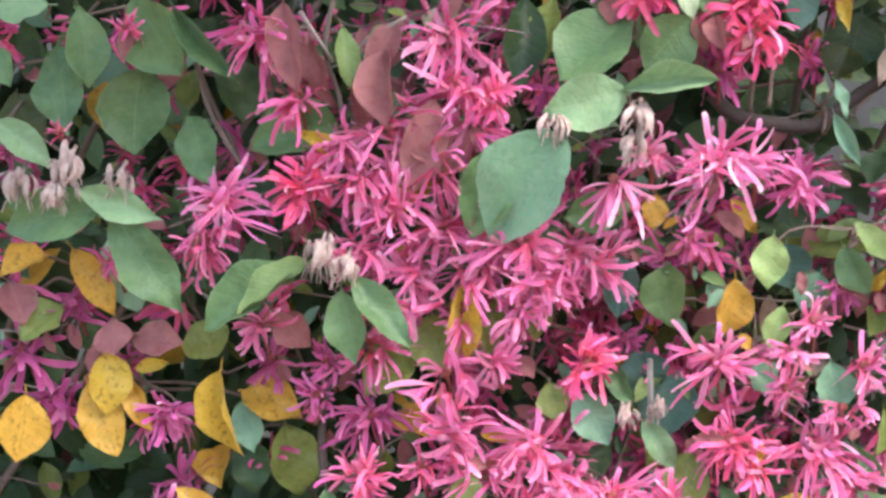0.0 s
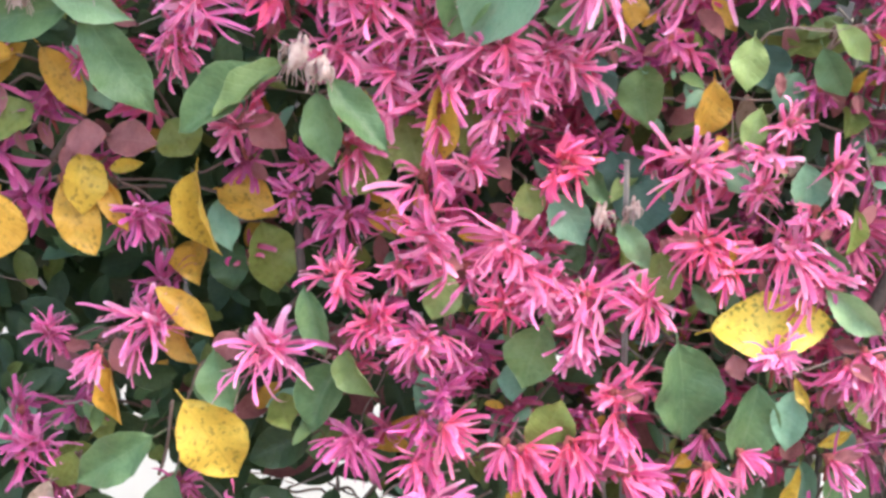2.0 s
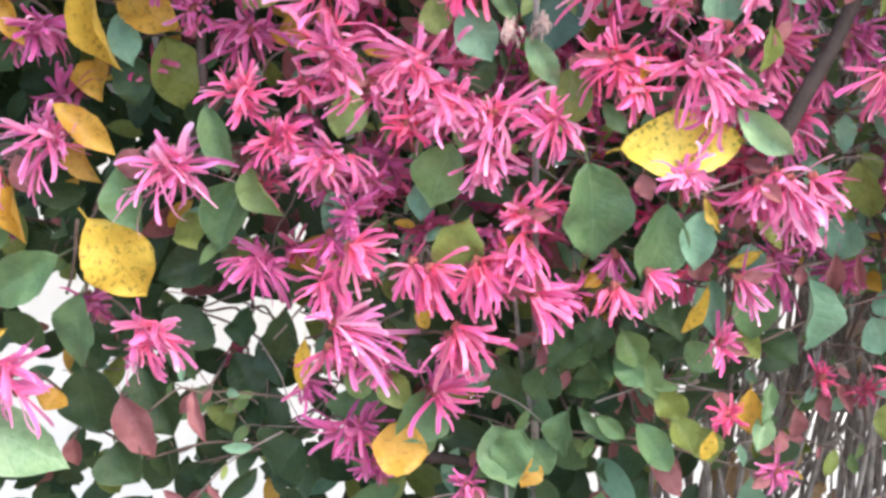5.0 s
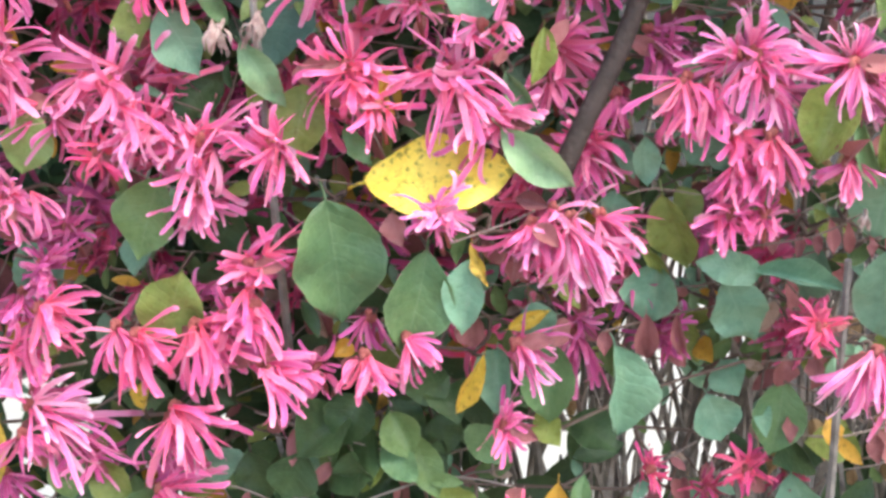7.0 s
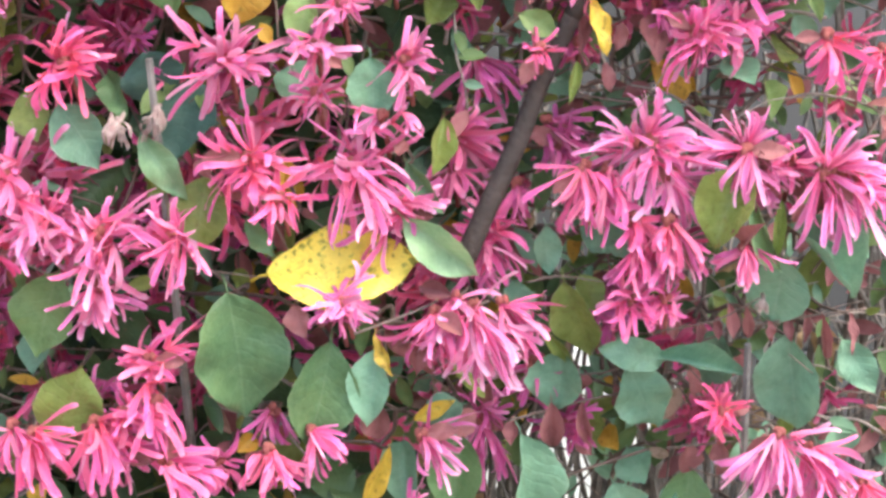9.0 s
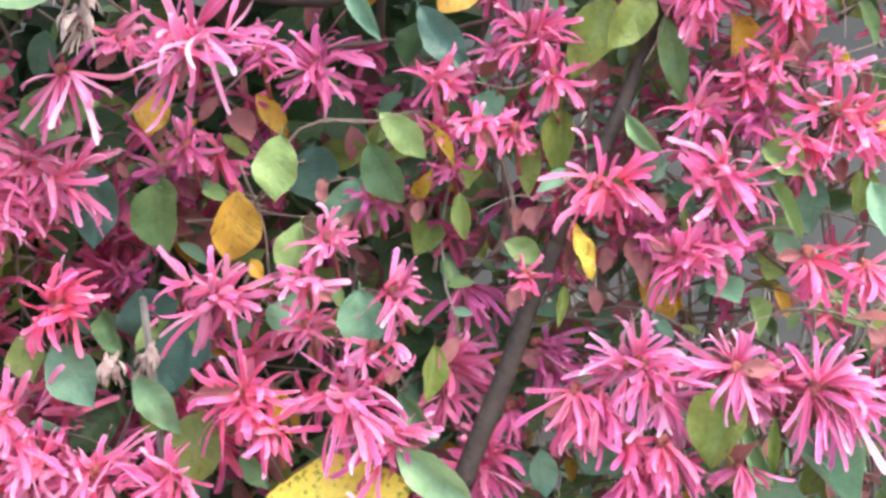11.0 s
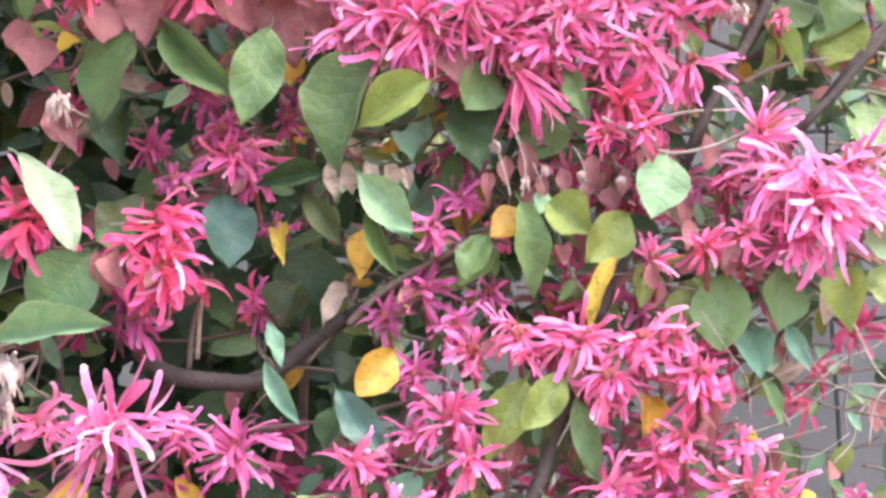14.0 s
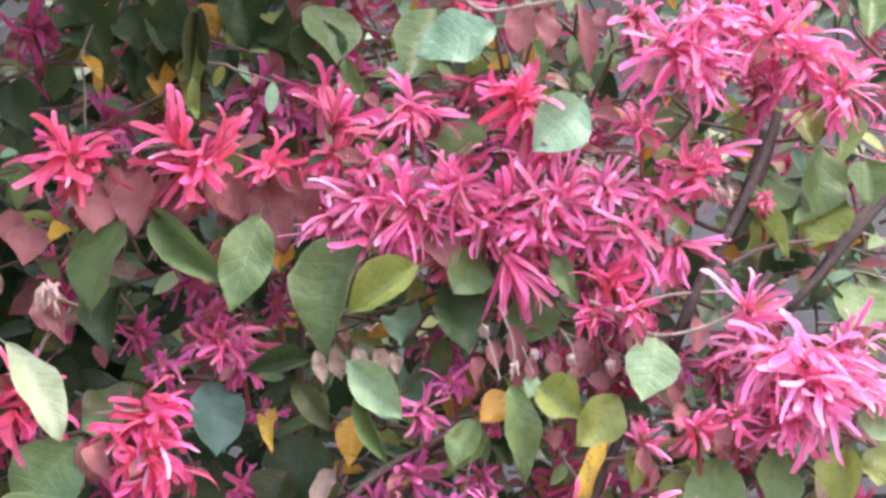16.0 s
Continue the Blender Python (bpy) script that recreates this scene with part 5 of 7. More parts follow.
leaf("g", (0.2384, 0.5474, 1.0732), (0.2338, 0.5323, 1.0548), 0.0078)
leaf("p", (0.2372, 0.5454, 1.0562), (0.2332, 0.5315, 1.0417), 0.0112)
leaf("k", (0.3061, 0.5635, 1.0616), (0.3029, 0.5581, 1.0355), 0.0160)
leaf("r", (0.2536, 0.5547, 1.0564), (0.2559, 0.5568, 1.0386), 0.0097)
leaf("r", (0.2664, 0.5586, 1.0650), (0.2680, 0.5449, 1.0547), 0.0073)
leaf("r", (0.2792, 0.5682, 1.0649), (0.2804, 0.5524, 1.0584), 0.0073)
leaf("r", (0.2486, 0.5549, 1.0434), (0.2454, 0.5467, 1.0332), 0.0078)
leaf("y", (0.2098, 0.5285, 1.0528), (0.2065, 0.5268, 1.0362), 0.0083)
leaf("o", (0.1243, 0.5345, 1.0279), (0.1193, 0.5253, 1.0153), 0.0141)
leaf("g", (0.1175, 0.5276, 1.0465), (0.1074, 0.5243, 1.0173), 0.0189)
leaf("g", (0.1015, 0.5387, 1.0415), (0.1152, 0.5223, 1.0165), 0.0249)
leaf("g", (0.1590, 0.5329, 1.0882), (0.1734, 0.5225, 1.0760), 0.0126)
leaf("k", (0.2186, 0.5427, 1.1007), (0.2278, 0.5297, 1.0919), 0.0116)
leaf("b", (0.3221, 0.5634, 1.0729), (0.3325, 0.5623, 1.0477), 0.0171)
leaf("b", (0.2652, 0.5349, 1.2148), (0.2816, 0.5313, 1.2088), 0.0144)
leaf("d", (0.1426, 0.5429, 1.0828), (0.1283, 0.5271, 1.0999), 0.0139)
leaf("d", (0.1813, 0.5423, 1.0860), (0.1712, 0.5335, 1.0710), 0.0166)
flower("m", (0.2460, 0.5447, 1.0254), (0.24, -0.29, -0.93), 0.0137, 170)
flower("m", (0.0909, 0.5275, 1.0142), (0.56, -0.23, -0.80), 0.0127, 170)
# spray group
stem(0.0006, (0.3956, 0.5119, 1.3950), (0.4023, 0.5119, 1.3786), (0.4094, 0.5119, 1.3720))
stem(0.0006, (0.3979, 0.5119, 1.3509), (0.4013, 0.5119, 1.3666), (0.4096, 0.5119, 1.3744))
stem(0.0008, (0.2678, 0.5119, 1.4652), (0.2716, 0.5119, 1.4522), (0.2734, 0.5119, 1.4436))
stem(0.0008, (0.2775, 0.5119, 1.4435), (0.2790, 0.5119, 1.4563), (0.2743, 0.5119, 1.4715))
stem(0.0006, (0.2859, 0.5119, 1.4455), (0.2821, 0.5119, 1.4562))
stem(0.0006, (0.2982, 0.5119, 1.4431), (0.3007, 0.5119, 1.4537), (0.2969, 0.5119, 1.4623))
bud((0.2682, 0.5119, 1.4630), 0.0025)
bud((0.2787, 0.5119, 1.4488), 0.0023)
bud((0.2862, 0.5119, 1.4536), 0.0020)
bud((0.2996, 0.5119, 1.4515), 0.0022)
bud((0.3140, 0.5119, 1.4491), 0.0020)
bud((0.3608, 0.5119, 1.5137), 0.0044)
leaf("r", (0.2844, 0.5174, 1.4532), (0.2861, 0.5170, 1.4445), 0.0050)
leaf("r", (0.3031, 0.5171, 1.4506), (0.3004, 0.5141, 1.4414), 0.0050)
leaf("r", (0.3168, 0.5202, 1.4550), (0.3145, 0.5161, 1.4434), 0.0057)
leaf("r", (0.2655, 0.5172, 1.4536), (0.2647, 0.5124, 1.4429), 0.0050)
leaf("r", (0.3402, 0.5188, 1.4351), (0.3372, 0.5106, 1.4229), 0.0060)
leaf("r", (0.1050, 0.5031, 1.4774), (0.1102, 0.5011, 1.4639), 0.0070)
# spray group
# spray group
leaf("k", (0.2740, 0.5293, 1.2314), (0.2675, 0.5176, 1.2188), 0.0124)
leaf("b", (0.2791, 0.5356, 1.2116), (0.2867, 0.5261, 1.2052), 0.0125)
# spray group
leaf("r", (0.3448, 0.5378, 1.1829), (0.3460, 0.5344, 1.1730), 0.0036)
leaf("r", (0.3513, 0.5393, 1.1839), (0.3532, 0.5371, 1.1721), 0.0036)
leaf("r", (0.3680, 0.5393, 1.1841), (0.3690, 0.5323, 1.1698), 0.0039)
leaf("r", (0.3114, 0.5347, 1.1795), (0.3116, 0.5315, 1.1717), 0.0036)
leaf("r", (0.3177, 0.5354, 1.1814), (0.3189, 0.5334, 1.1730), 0.0036)
leaf("r", (0.3368, 0.5336, 1.1814), (0.3393, 0.5352, 1.1724), 0.0036)
leaf("r", (0.2822, 0.5449, 1.1515), (0.2847, 0.5456, 1.1401), 0.0048)
leaf("r", (0.2907, 0.5448, 1.1531), (0.2918, 0.5486, 1.1418), 0.0041)
leaf("r", (0.2436, 0.5371, 1.1385), (0.2429, 0.5313, 1.1291), 0.0055)
leaf("r", (0.3245, 0.5549, 1.1275), (0.3266, 0.5492, 1.1179), 0.0064)
leaf("r", (0.3609, 0.5601, 1.1038), (0.3616, 0.5529, 1.0947), 0.0058)
leaf("r", (0.3738, 0.5627, 1.1155), (0.3744, 0.5557, 1.1062), 0.0050)
leaf("r", (0.3520, 0.5567, 1.0951), (0.3517, 0.5470, 1.0871), 0.0058)
leaf("r", (0.3187, 0.5613, 1.0988), (0.3199, 0.5553, 1.0892), 0.0058)
stem(0.0008, (0.2934, 0.5253, 1.1772), (0.3153, 0.5231, 1.1830), (0.3301, 0.5193, 1.1930))
stem(0.0008, (0.3079, 0.5334, 1.1627), (0.3225, 0.5387, 1.1486), (0.3453, 0.5419, 1.1386))
stem(0.0009, (0.3030, 0.5419, 1.1274), (0.3244, 0.5419, 1.1307), (0.3426, 0.5419, 1.1327))
stem(0.0009, (0.3439, 0.5419, 1.1052), (0.3623, 0.5419, 1.1177), (0.3830, 0.5419, 1.1222))
stem(0.0006, (0.2467, 0.5172, 1.1959), (0.2567, 0.5177, 1.1984), (0.2732, 0.5200, 1.1965))
stem(0.0006, (0.3446, 0.5308, 1.1695), (0.3637, 0.5360, 1.1558), (0.3784, 0.5366, 1.1541))
bud((0.3321, 0.5233, 1.1896), 0.0026)
# spray group
leaf("r", (0.2766, 0.5291, 1.2892), (0.2746, 0.5262, 1.2787), 0.0055)
leaf("r", (0.2847, 0.5295, 1.2917), (0.2863, 0.5181, 1.2814), 0.0055)
leaf("r", (0.2906, 0.5260, 1.2865), (0.2879, 0.5161, 1.2756), 0.0052)
leaf("r", (0.2709, 0.5303, 1.2747), (0.2734, 0.5276, 1.2646), 0.0049)
leaf("r", (0.2646, 0.5327, 1.2888), (0.2617, 0.5195, 1.2797), 0.0049)
leaf("r", (0.3393, 0.5230, 1.3125), (0.3400, 0.5208, 1.3030), 0.0044)
leaf("r", (0.3591, 0.5243, 1.3208), (0.3571, 0.5178, 1.3116), 0.0044)
leaf("r", (0.3465, 0.5207, 1.3186), (0.3472, 0.5172, 1.3103), 0.0041)
leaf("r", (0.1743, 0.5260, 1.3139), (0.1738, 0.5173, 1.3047), 0.0048)
leaf("r", (0.1780, 0.5307, 1.2976), (0.1795, 0.5296, 1.2882), 0.0049)
leaf("r", (0.1908, 0.5294, 1.2711), (0.1902, 0.5190, 1.2634), 0.0046)
leaf("r", (0.1540, 0.5277, 1.2394), (0.1533, 0.5194, 1.2323), 0.0049)
# spray group
leaf("r", (0.1972, 0.5317, 1.3188), (0.1998, 0.5194, 1.3106), 0.0050)
leaf("r", (0.3662, 0.5256, 1.3510), (0.3645, 0.5144, 1.3401), 0.0045)
leaf("r", (0.3727, 0.5199, 1.3424), (0.3730, 0.5172, 1.3322), 0.0045)
leaf("r", (0.2679, 0.5282, 1.3454), (0.2661, 0.5266, 1.3371), 0.0049)
# spray group
leaf("r", (0.3245, 0.5244, 1.4665), (0.3247, 0.5208, 1.4516), 0.0065)
leaf("r", (0.3346, 0.5225, 1.4615), (0.3319, 0.5135, 1.4455), 0.0061)
leaf("r", (0.3621, 0.5234, 1.4657), (0.3622, 0.5204, 1.4521), 0.0061)
leaf("r", (0.3050, 0.5193, 1.4610), (0.3038, 0.5183, 1.4491), 0.0057)
leaf("r", (0.3759, 0.5203, 1.4648), (0.3759, 0.5171, 1.4522), 0.0053)
leaf("r", (0.3398, 0.5251, 1.4470), (0.3381, 0.5214, 1.4335), 0.0061)
leaf("r", (0.3542, 0.5228, 1.4272), (0.3514, 0.5147, 1.4129), 0.0078)
leaf("r", (0.3640, 0.5253, 1.4266), (0.3627, 0.5146, 1.4121), 0.0071)
leaf("p", (0.2861, 0.5199, 1.4486), (0.2843, 0.5153, 1.4380), 0.0063)
leaf("p", (0.3133, 0.5330, 1.4822), (0.3189, 0.5286, 1.4709), 0.0077)
leaf("p", (0.3876, 0.5274, 1.4557), (0.3912, 0.5189, 1.4440), 0.0084)
# spray group
leaf("q", (0.2057, 0.5198, 1.4590), (0.2095, 0.5142, 1.4444), 0.0055)
leaf("q", (0.2131, 0.5170, 1.4596), (0.2151, 0.5180, 1.4464), 0.0063)
leaf("q", (0.2205, 0.5165, 1.4589), (0.2237, 0.5123, 1.4466), 0.0059)
leaf("q", (0.2266, 0.5196, 1.4586), (0.2303, 0.5139, 1.4460), 0.0055)
leaf("q", (0.2339, 0.5217, 1.4577), (0.2360, 0.5189, 1.4483), 0.0047)
stem(0.0004, (0.3719, 0.5146, 1.3675), (0.3804, 0.5146, 1.3734), (0.3933, 0.5146, 1.3832), (0.4038, 0.5146, 1.3870), (0.4119, 0.5146, 1.3950))
stem(0.0004, (0.3549, 0.5146, 1.3560), (0.3714, 0.5146, 1.3615), (0.3863, 0.5146, 1.3712), (0.3966, 0.5146, 1.3734), (0.4098, 0.5146, 1.3727))
stem(0.0004, (0.3774, 0.5146, 1.3876), (0.3846, 0.5146, 1.3753), (0.3962, 0.5146, 1.3690), (0.4017, 0.5146, 1.3628), (0.4068, 0.5146, 1.3528))
stem(0.0004, (0.3416, 0.5146, 1.4007), (0.3490, 0.5146, 1.3883), (0.3563, 0.5146, 1.3759), (0.3573, 0.5146, 1.3619))
# spray group
stem(0.0004, (0.3144, 0.5146, 1.3688), (0.3286, 0.5146, 1.3707), (0.3406, 0.5146, 1.3685), (0.3547, 0.5146, 1.3704), (0.3711, 0.5146, 1.3783), (0.3930, 0.5146, 1.3841))
stem(0.0004, (0.3377, 0.5146, 1.3403), (0.3499, 0.5146, 1.3462), (0.3621, 0.5146, 1.3501), (0.3779, 0.5146, 1.3479), (0.3918, 0.5146, 1.3558))
stem(0.0004, (0.2878, 0.5146, 1.3529), (0.2941, 0.5146, 1.3650), (0.2964, 0.5146, 1.3772), (0.2947, 0.5146, 1.3895))
stem(0.0004, (0.2476, 0.5146, 1.3697), (0.2518, 0.5146, 1.3819), (0.2582, 0.5146, 1.4003), (0.2625, 0.5146, 1.4168))
stem(0.0004, (0.2169, 0.5146, 1.3456), (0.2291, 0.5146, 1.3475), (0.2432, 0.5146, 1.3453), (0.2575, 0.5146, 1.3533))
# spray group
stem(0.0004, (0.3144, 0.5146, 1.2563), (0.3283, 0.5146, 1.2645), (0.3441, 0.5146, 1.2666), (0.3600, 0.5146, 1.2748), (0.3773, 0.5146, 1.2849))
stem(0.0004, (0.3396, 0.5146, 1.3305), (0.3495, 0.5146, 1.3366), (0.3634, 0.5146, 1.3346), (0.3768, 0.5146, 1.3427))
stem(0.0004, (0.2301, 0.5146, 1.3017), (0.2441, 0.5146, 1.3078), (0.2561, 0.5146, 1.3059), (0.2700, 0.5146, 1.3160))
stem(0.0004, (0.1755, 0.5146, 1.3354), (0.1916, 0.5146, 1.3335), (0.2077, 0.5146, 1.3376), (0.2238, 0.5146, 1.3337))
stem(0.0004, (0.2766, 0.5146, 1.2359), (0.2805, 0.5146, 1.2560), (0.2903, 0.5146, 1.2721), (0.2942, 0.5146, 1.2842))
# spray group
# spray group
# spray group
leaf("b", (0.2440, 0.5534, 1.1884), (0.2415, 0.5329, 1.1735), 0.0130)
leaf("g", (0.2598, 0.5538, 1.1780), (0.2550, 0.5606, 1.1554), 0.0130)
leaf("k", (0.2670, 0.5486, 1.1930), (0.2741, 0.5435, 1.1792), 0.0107)
leaf("d", (0.1506, 0.5288, 1.1079), (0.1439, 0.5180, 1.0908), 0.0197)
leaf("d", (0.1290, 0.5266, 1.0836), (0.1196, 0.5289, 1.0626), 0.0199)
leaf("d", (0.1470, 0.5258, 1.0853), (0.1515, 0.5278, 1.0656), 0.0154)
# spray group
leaf("r", (0.3037, 0.5261, 1.3405), (0.3033, 0.5296, 1.3293), 0.0052)
leaf("r", (0.2878, 0.5306, 1.3304), (0.2882, 0.5223, 1.3200), 0.0049)
leaf("r", (0.3403, 0.5258, 1.3261), (0.3377, 0.5164, 1.3158), 0.0052)
leaf("r", (0.3579, 0.5313, 1.3365), (0.3559, 0.5173, 1.3259), 0.0049)
leaf("r", (0.2628, 0.5262, 1.3180), (0.2615, 0.5260, 1.3077), 0.0049)
leaf("r", (0.3272, 0.5324, 1.3118), (0.3236, 0.5163, 1.3018), 0.0053)
leaf("r", (0.2423, 0.5331, 1.3035), (0.2434, 0.5200, 1.2946), 0.0049)
leaf("r", (0.2093, 0.5279, 1.3057), (0.2087, 0.5168, 1.2967), 0.0049)
leaf("r", (0.3142, 0.5280, 1.3570), (0.3157, 0.5295, 1.3468), 0.0049)
leaf("b", (0.2985, 0.5345, 1.3097), (0.3069, 0.5196, 1.3017), 0.0083)
leaf("k", (0.2797, 0.5333, 1.3160), (0.2726, 0.5196, 1.3037), 0.0091)
leaf("b", (0.3379, 0.5352, 1.2931), (0.3462, 0.5355, 1.2848), 0.0083)
leaf("k", (0.2299, 0.5327, 1.3222), (0.2260, 0.5203, 1.3098), 0.0091)
# spray group
# woody stems in front
stem(0.0082, (0.2234, 0.5240, 1.2021), (0.2306, 0.5240, 1.2208), (0.2408, 0.5240, 1.2456), (0.2480, 0.5240, 1.2671), (0.2581, 0.5240, 1.2905))
stem(0.0065, (0.2581, 0.5240, 1.2905), (0.2701, 0.5240, 1.3148), (0.2811, 0.5240, 1.3388), (0.2909, 0.5240, 1.3647), (0.2988, 0.5240, 1.3884))
stem(0.0047, (0.3358, 0.5370, 1.4464), (0.3441, 0.5170, 1.4685), (0.3553, 0.5170, 1.4892), (0.3652, 0.5170, 1.5047), (0.3770, 0.5170, 1.5274), (0.3862, 0.5170, 1.5484))
stem(0.0039, (0.3719, 0.5430, 1.4512), (0.3847, 0.5230, 1.4713), (0.3966, 0.5230, 1.4832), (0.4089, 0.5230, 1.4965), (0.4286, 0.5230, 1.5167))
stem(0.0020, (0.3625, 0.5220, 1.4883), (0.3760, 0.5220, 1.4948), (0.3958, 0.5220, 1.4976))
stem(0.0021, (0.1567, 0.5300, 1.3879), (0.1575, 0.5300, 1.4049), (0.1594, 0.5300, 1.4177))
stem(0.0030, (0.2120, 0.5350, 1.4008), (0.2291, 0.5350, 1.4157), (0.2569, 0.5350, 1.4306))
stem(0.0021, (0.2429, 0.5300, 1.2922), (0.2419, 0.5300, 1.3087), (0.2348, 0.5300, 1.3291))
stem(0.0030, (-0.0834, 0.5300, 1.3477), (-0.0949, 0.5300, 1.3633), (-0.1051, 0.5300, 1.3817), (-0.1099, 0.5300, 1.4002))
stem(0.0048, (-0.0412, 0.5300, 1.2022), (-0.0436, 0.5300, 1.2289), (-0.0405, 0.5300, 1.2560))
# heads of bloom
flower("c", (0.1140, 0.5104, 1.5332), (-0.03, 0.31, -0.95), 0.0234, 320)
flower("c", (0.1598, 0.5134, 1.5320), (0.88, -0.15, 0.45), 0.0247, 300)
flower("c", (0.1893, 0.5117, 1.5293), (0.69, 0.22, -0.69), 0.0163, 200)
flower("c", (0.2128, 0.5140, 1.5343), (0.48, 0.27, -0.84), 0.0131, 250)
flower("v", (0.2128, 0.5143, 1.5461), (0.52, -0.27, 0.81), 0.0242, 100)
flower("v", (0.2415, 0.5087, 1.5500), (0.98, 0.06, -0.19), 0.0192, 260)
flower("c", (0.2839, 0.5081, 1.5510), (0.75, 0.20, -0.63), 0.0201, 300)
flower("w", (0.2234, 0.5164, 1.5175), (-0.37, 0.29, -0.88), 0.0242, 250)
flower("v", (0.2408, 0.5106, 1.5138), (-0.03, 0.31, -0.95), 0.0214, 300)
flower("v", (0.2580, 0.5103, 1.5189), (0.48, 0.27, -0.84), 0.0204, 300)
flower("h", (0.2564, 0.5180, 1.4967), (0.15, 0.30, -0.94), 0.0154, 180)
flower("v", (0.2764, 0.5127, 1.4922), (0.55, 0.26, -0.79), 0.0297, 90)
flower("v", (0.2796, 0.5164, 1.5160), (0.48, 0.27, -0.84), 0.0227, 280)
flower("w", (0.2976, 0.5128, 1.5142), (0.85, 0.16, -0.50), 0.0215, 260)
flower("w", (0.3162, 0.5144, 1.5177), (0.48, 0.27, -0.84), 0.0195, 300)
flower("v", (0.3230, 0.5095, 1.4988), (0.32, 0.29, -0.90), 0.0181, 200)
flower("v", (0.3425, 0.5143, 1.4954), (0.23, 0.30, -0.93), 0.0226, 130)
flower("h", (0.3506, 0.5167, 1.5257), (0.48, 0.27, -0.84), 0.0210, 300)
flower("v", (0.3307, 0.5132, 1.5424), (-0.37, 0.29, -0.88), 0.0137, 60)
flower("c", (0.3173, 0.5154, 1.4809), (0.48, 0.27, -0.84), 0.0160, 280)
flower("w", (0.3676, 0.5147, 1.4662), (0.99, -0.05, 0.14), 0.0208, 210)
flower("w", (0.3842, 0.5086, 1.4471), (0.23, 0.30, -0.93), 0.0318, 200)
flower("w", (0.3999, 0.5156, 1.4526), (0.75, 0.20, -0.63), 0.0199, 180)
flower("v", (0.3783, 0.5139, 1.4275), (-0.20, 0.30, -0.93), 0.0180, 140)
flower("v", (0.3446, 0.4920, 1.5665), (0.32, 0.29, -0.90), 0.0279, 230)
flower("w", (0.3547, 0.4950, 1.5796), (0.48, 0.27, -0.84), 0.0178, 200)
flower("v", (0.3335, 0.5110, 1.5884), (0.48, 0.27, -0.84), 0.0159, 200)
flower("v", (0.3855, 0.5083, 1.5782), (-0.03, 0.31, -0.95), 0.0274, 260)
flower("m", (0.3880, 0.5307, 1.5666), (-0.37, 0.29, -0.88), 0.0176, 150)
flower("v", (0.4108, 0.5127, 1.5578), (0.62, 0.24, -0.74), 0.0229, 240)
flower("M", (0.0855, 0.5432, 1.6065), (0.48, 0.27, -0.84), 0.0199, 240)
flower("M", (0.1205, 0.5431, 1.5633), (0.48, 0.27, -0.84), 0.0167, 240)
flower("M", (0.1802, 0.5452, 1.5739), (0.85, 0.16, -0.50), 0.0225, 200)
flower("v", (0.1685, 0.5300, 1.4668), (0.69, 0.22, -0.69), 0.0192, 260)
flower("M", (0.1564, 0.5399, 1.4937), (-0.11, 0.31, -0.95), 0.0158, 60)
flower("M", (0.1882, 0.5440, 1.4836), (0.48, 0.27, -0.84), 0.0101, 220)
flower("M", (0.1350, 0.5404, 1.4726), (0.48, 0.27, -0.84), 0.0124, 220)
flower("c", (0.0965, 0.5174, 1.4399), (0.93, 0.11, -0.35), 0.0243, 300)
flower("c", (0.1447, 0.5168, 1.4374), (0.32, 0.29, -0.90), 0.0237, 150)
flower("c", (0.1469, 0.5090, 1.4204), (0.15, 0.30, -0.94), 0.0232, 140)
flower("m", (0.2443, 0.5234, 1.4351), (0.48, 0.27, -0.84), 0.0139, 280)
flower("M", (0.1846, 0.5242, 1.4390), (0.75, 0.20, -0.63), 0.0110, 200)
flower("M", (0.2405, 0.5317, 1.4135), (1.00, 0.00, -0.03), 0.0169, 200)
flower("m", (0.2654, 0.5264, 1.4110), (0.75, 0.20, -0.63), 0.0115, 200)
flower("v", (0.3246, 0.5143, 1.4208), (0.75, 0.20, -0.63), 0.0108, 200)
flower("h", (0.3437, 0.5110, 1.4237), (0.48, 0.27, -0.84), 0.0129, 250)
flower("M", (0.1787, 0.5411, 1.4103), (0.75, 0.20, -0.63), 0.0130, 200)
flower("m", (0.3231, 0.5259, 1.4073), (1.00, 0.00, -0.03), 0.0158, 200)
flower("h", (0.3759, 0.5139, 1.5113), (0.48, 0.27, -0.84), 0.0066, 200)
flower("m", (0.2909, 0.5278, 1.4674), (0.48, 0.27, -0.84), 0.0129, 260)
flower("h", (0.3331, 0.5400, 1.4650), (0.48, 0.27, -0.84), 0.0133, 280)
flower("h", (0.3586, 0.5400, 1.4553), (0.48, 0.27, -0.84), 0.0111, 280)
flower("v", (0.2319, 0.5170, 1.5061), (-0.20, 0.30, -0.93), 0.0194, 220)
flower("v", (0.2502, 0.5148, 1.5071), (0.15, 0.30, -0.94), 0.0171, 240)
flower("v", (0.2685, 0.5173, 1.5074), (0.15, 0.30, -0.94), 0.0194, 240)
flower("v", (0.2898, 0.5166, 1.5043), (0.32, 0.29, -0.90), 0.0194, 220)
flower("w", (0.2146, 0.5179, 1.5091), (-0.52, 0.27, -0.81), 0.0173, 200)
flower("v", (0.3087, 0.5147, 1.4987), (0.15, 0.30, -0.94), 0.0171, 220)
flower("v", (0.2282, 0.5096, 1.5286), (0.48, 0.27, -0.84), 0.0151, 240)
flower("v", (0.2911, 0.5166, 1.5320), (0.48, 0.27, -0.84), 0.0153, 240)
flower("h", (0.2629, 0.5176, 1.5367), (0.48, 0.27, -0.84), 0.0132, 240)
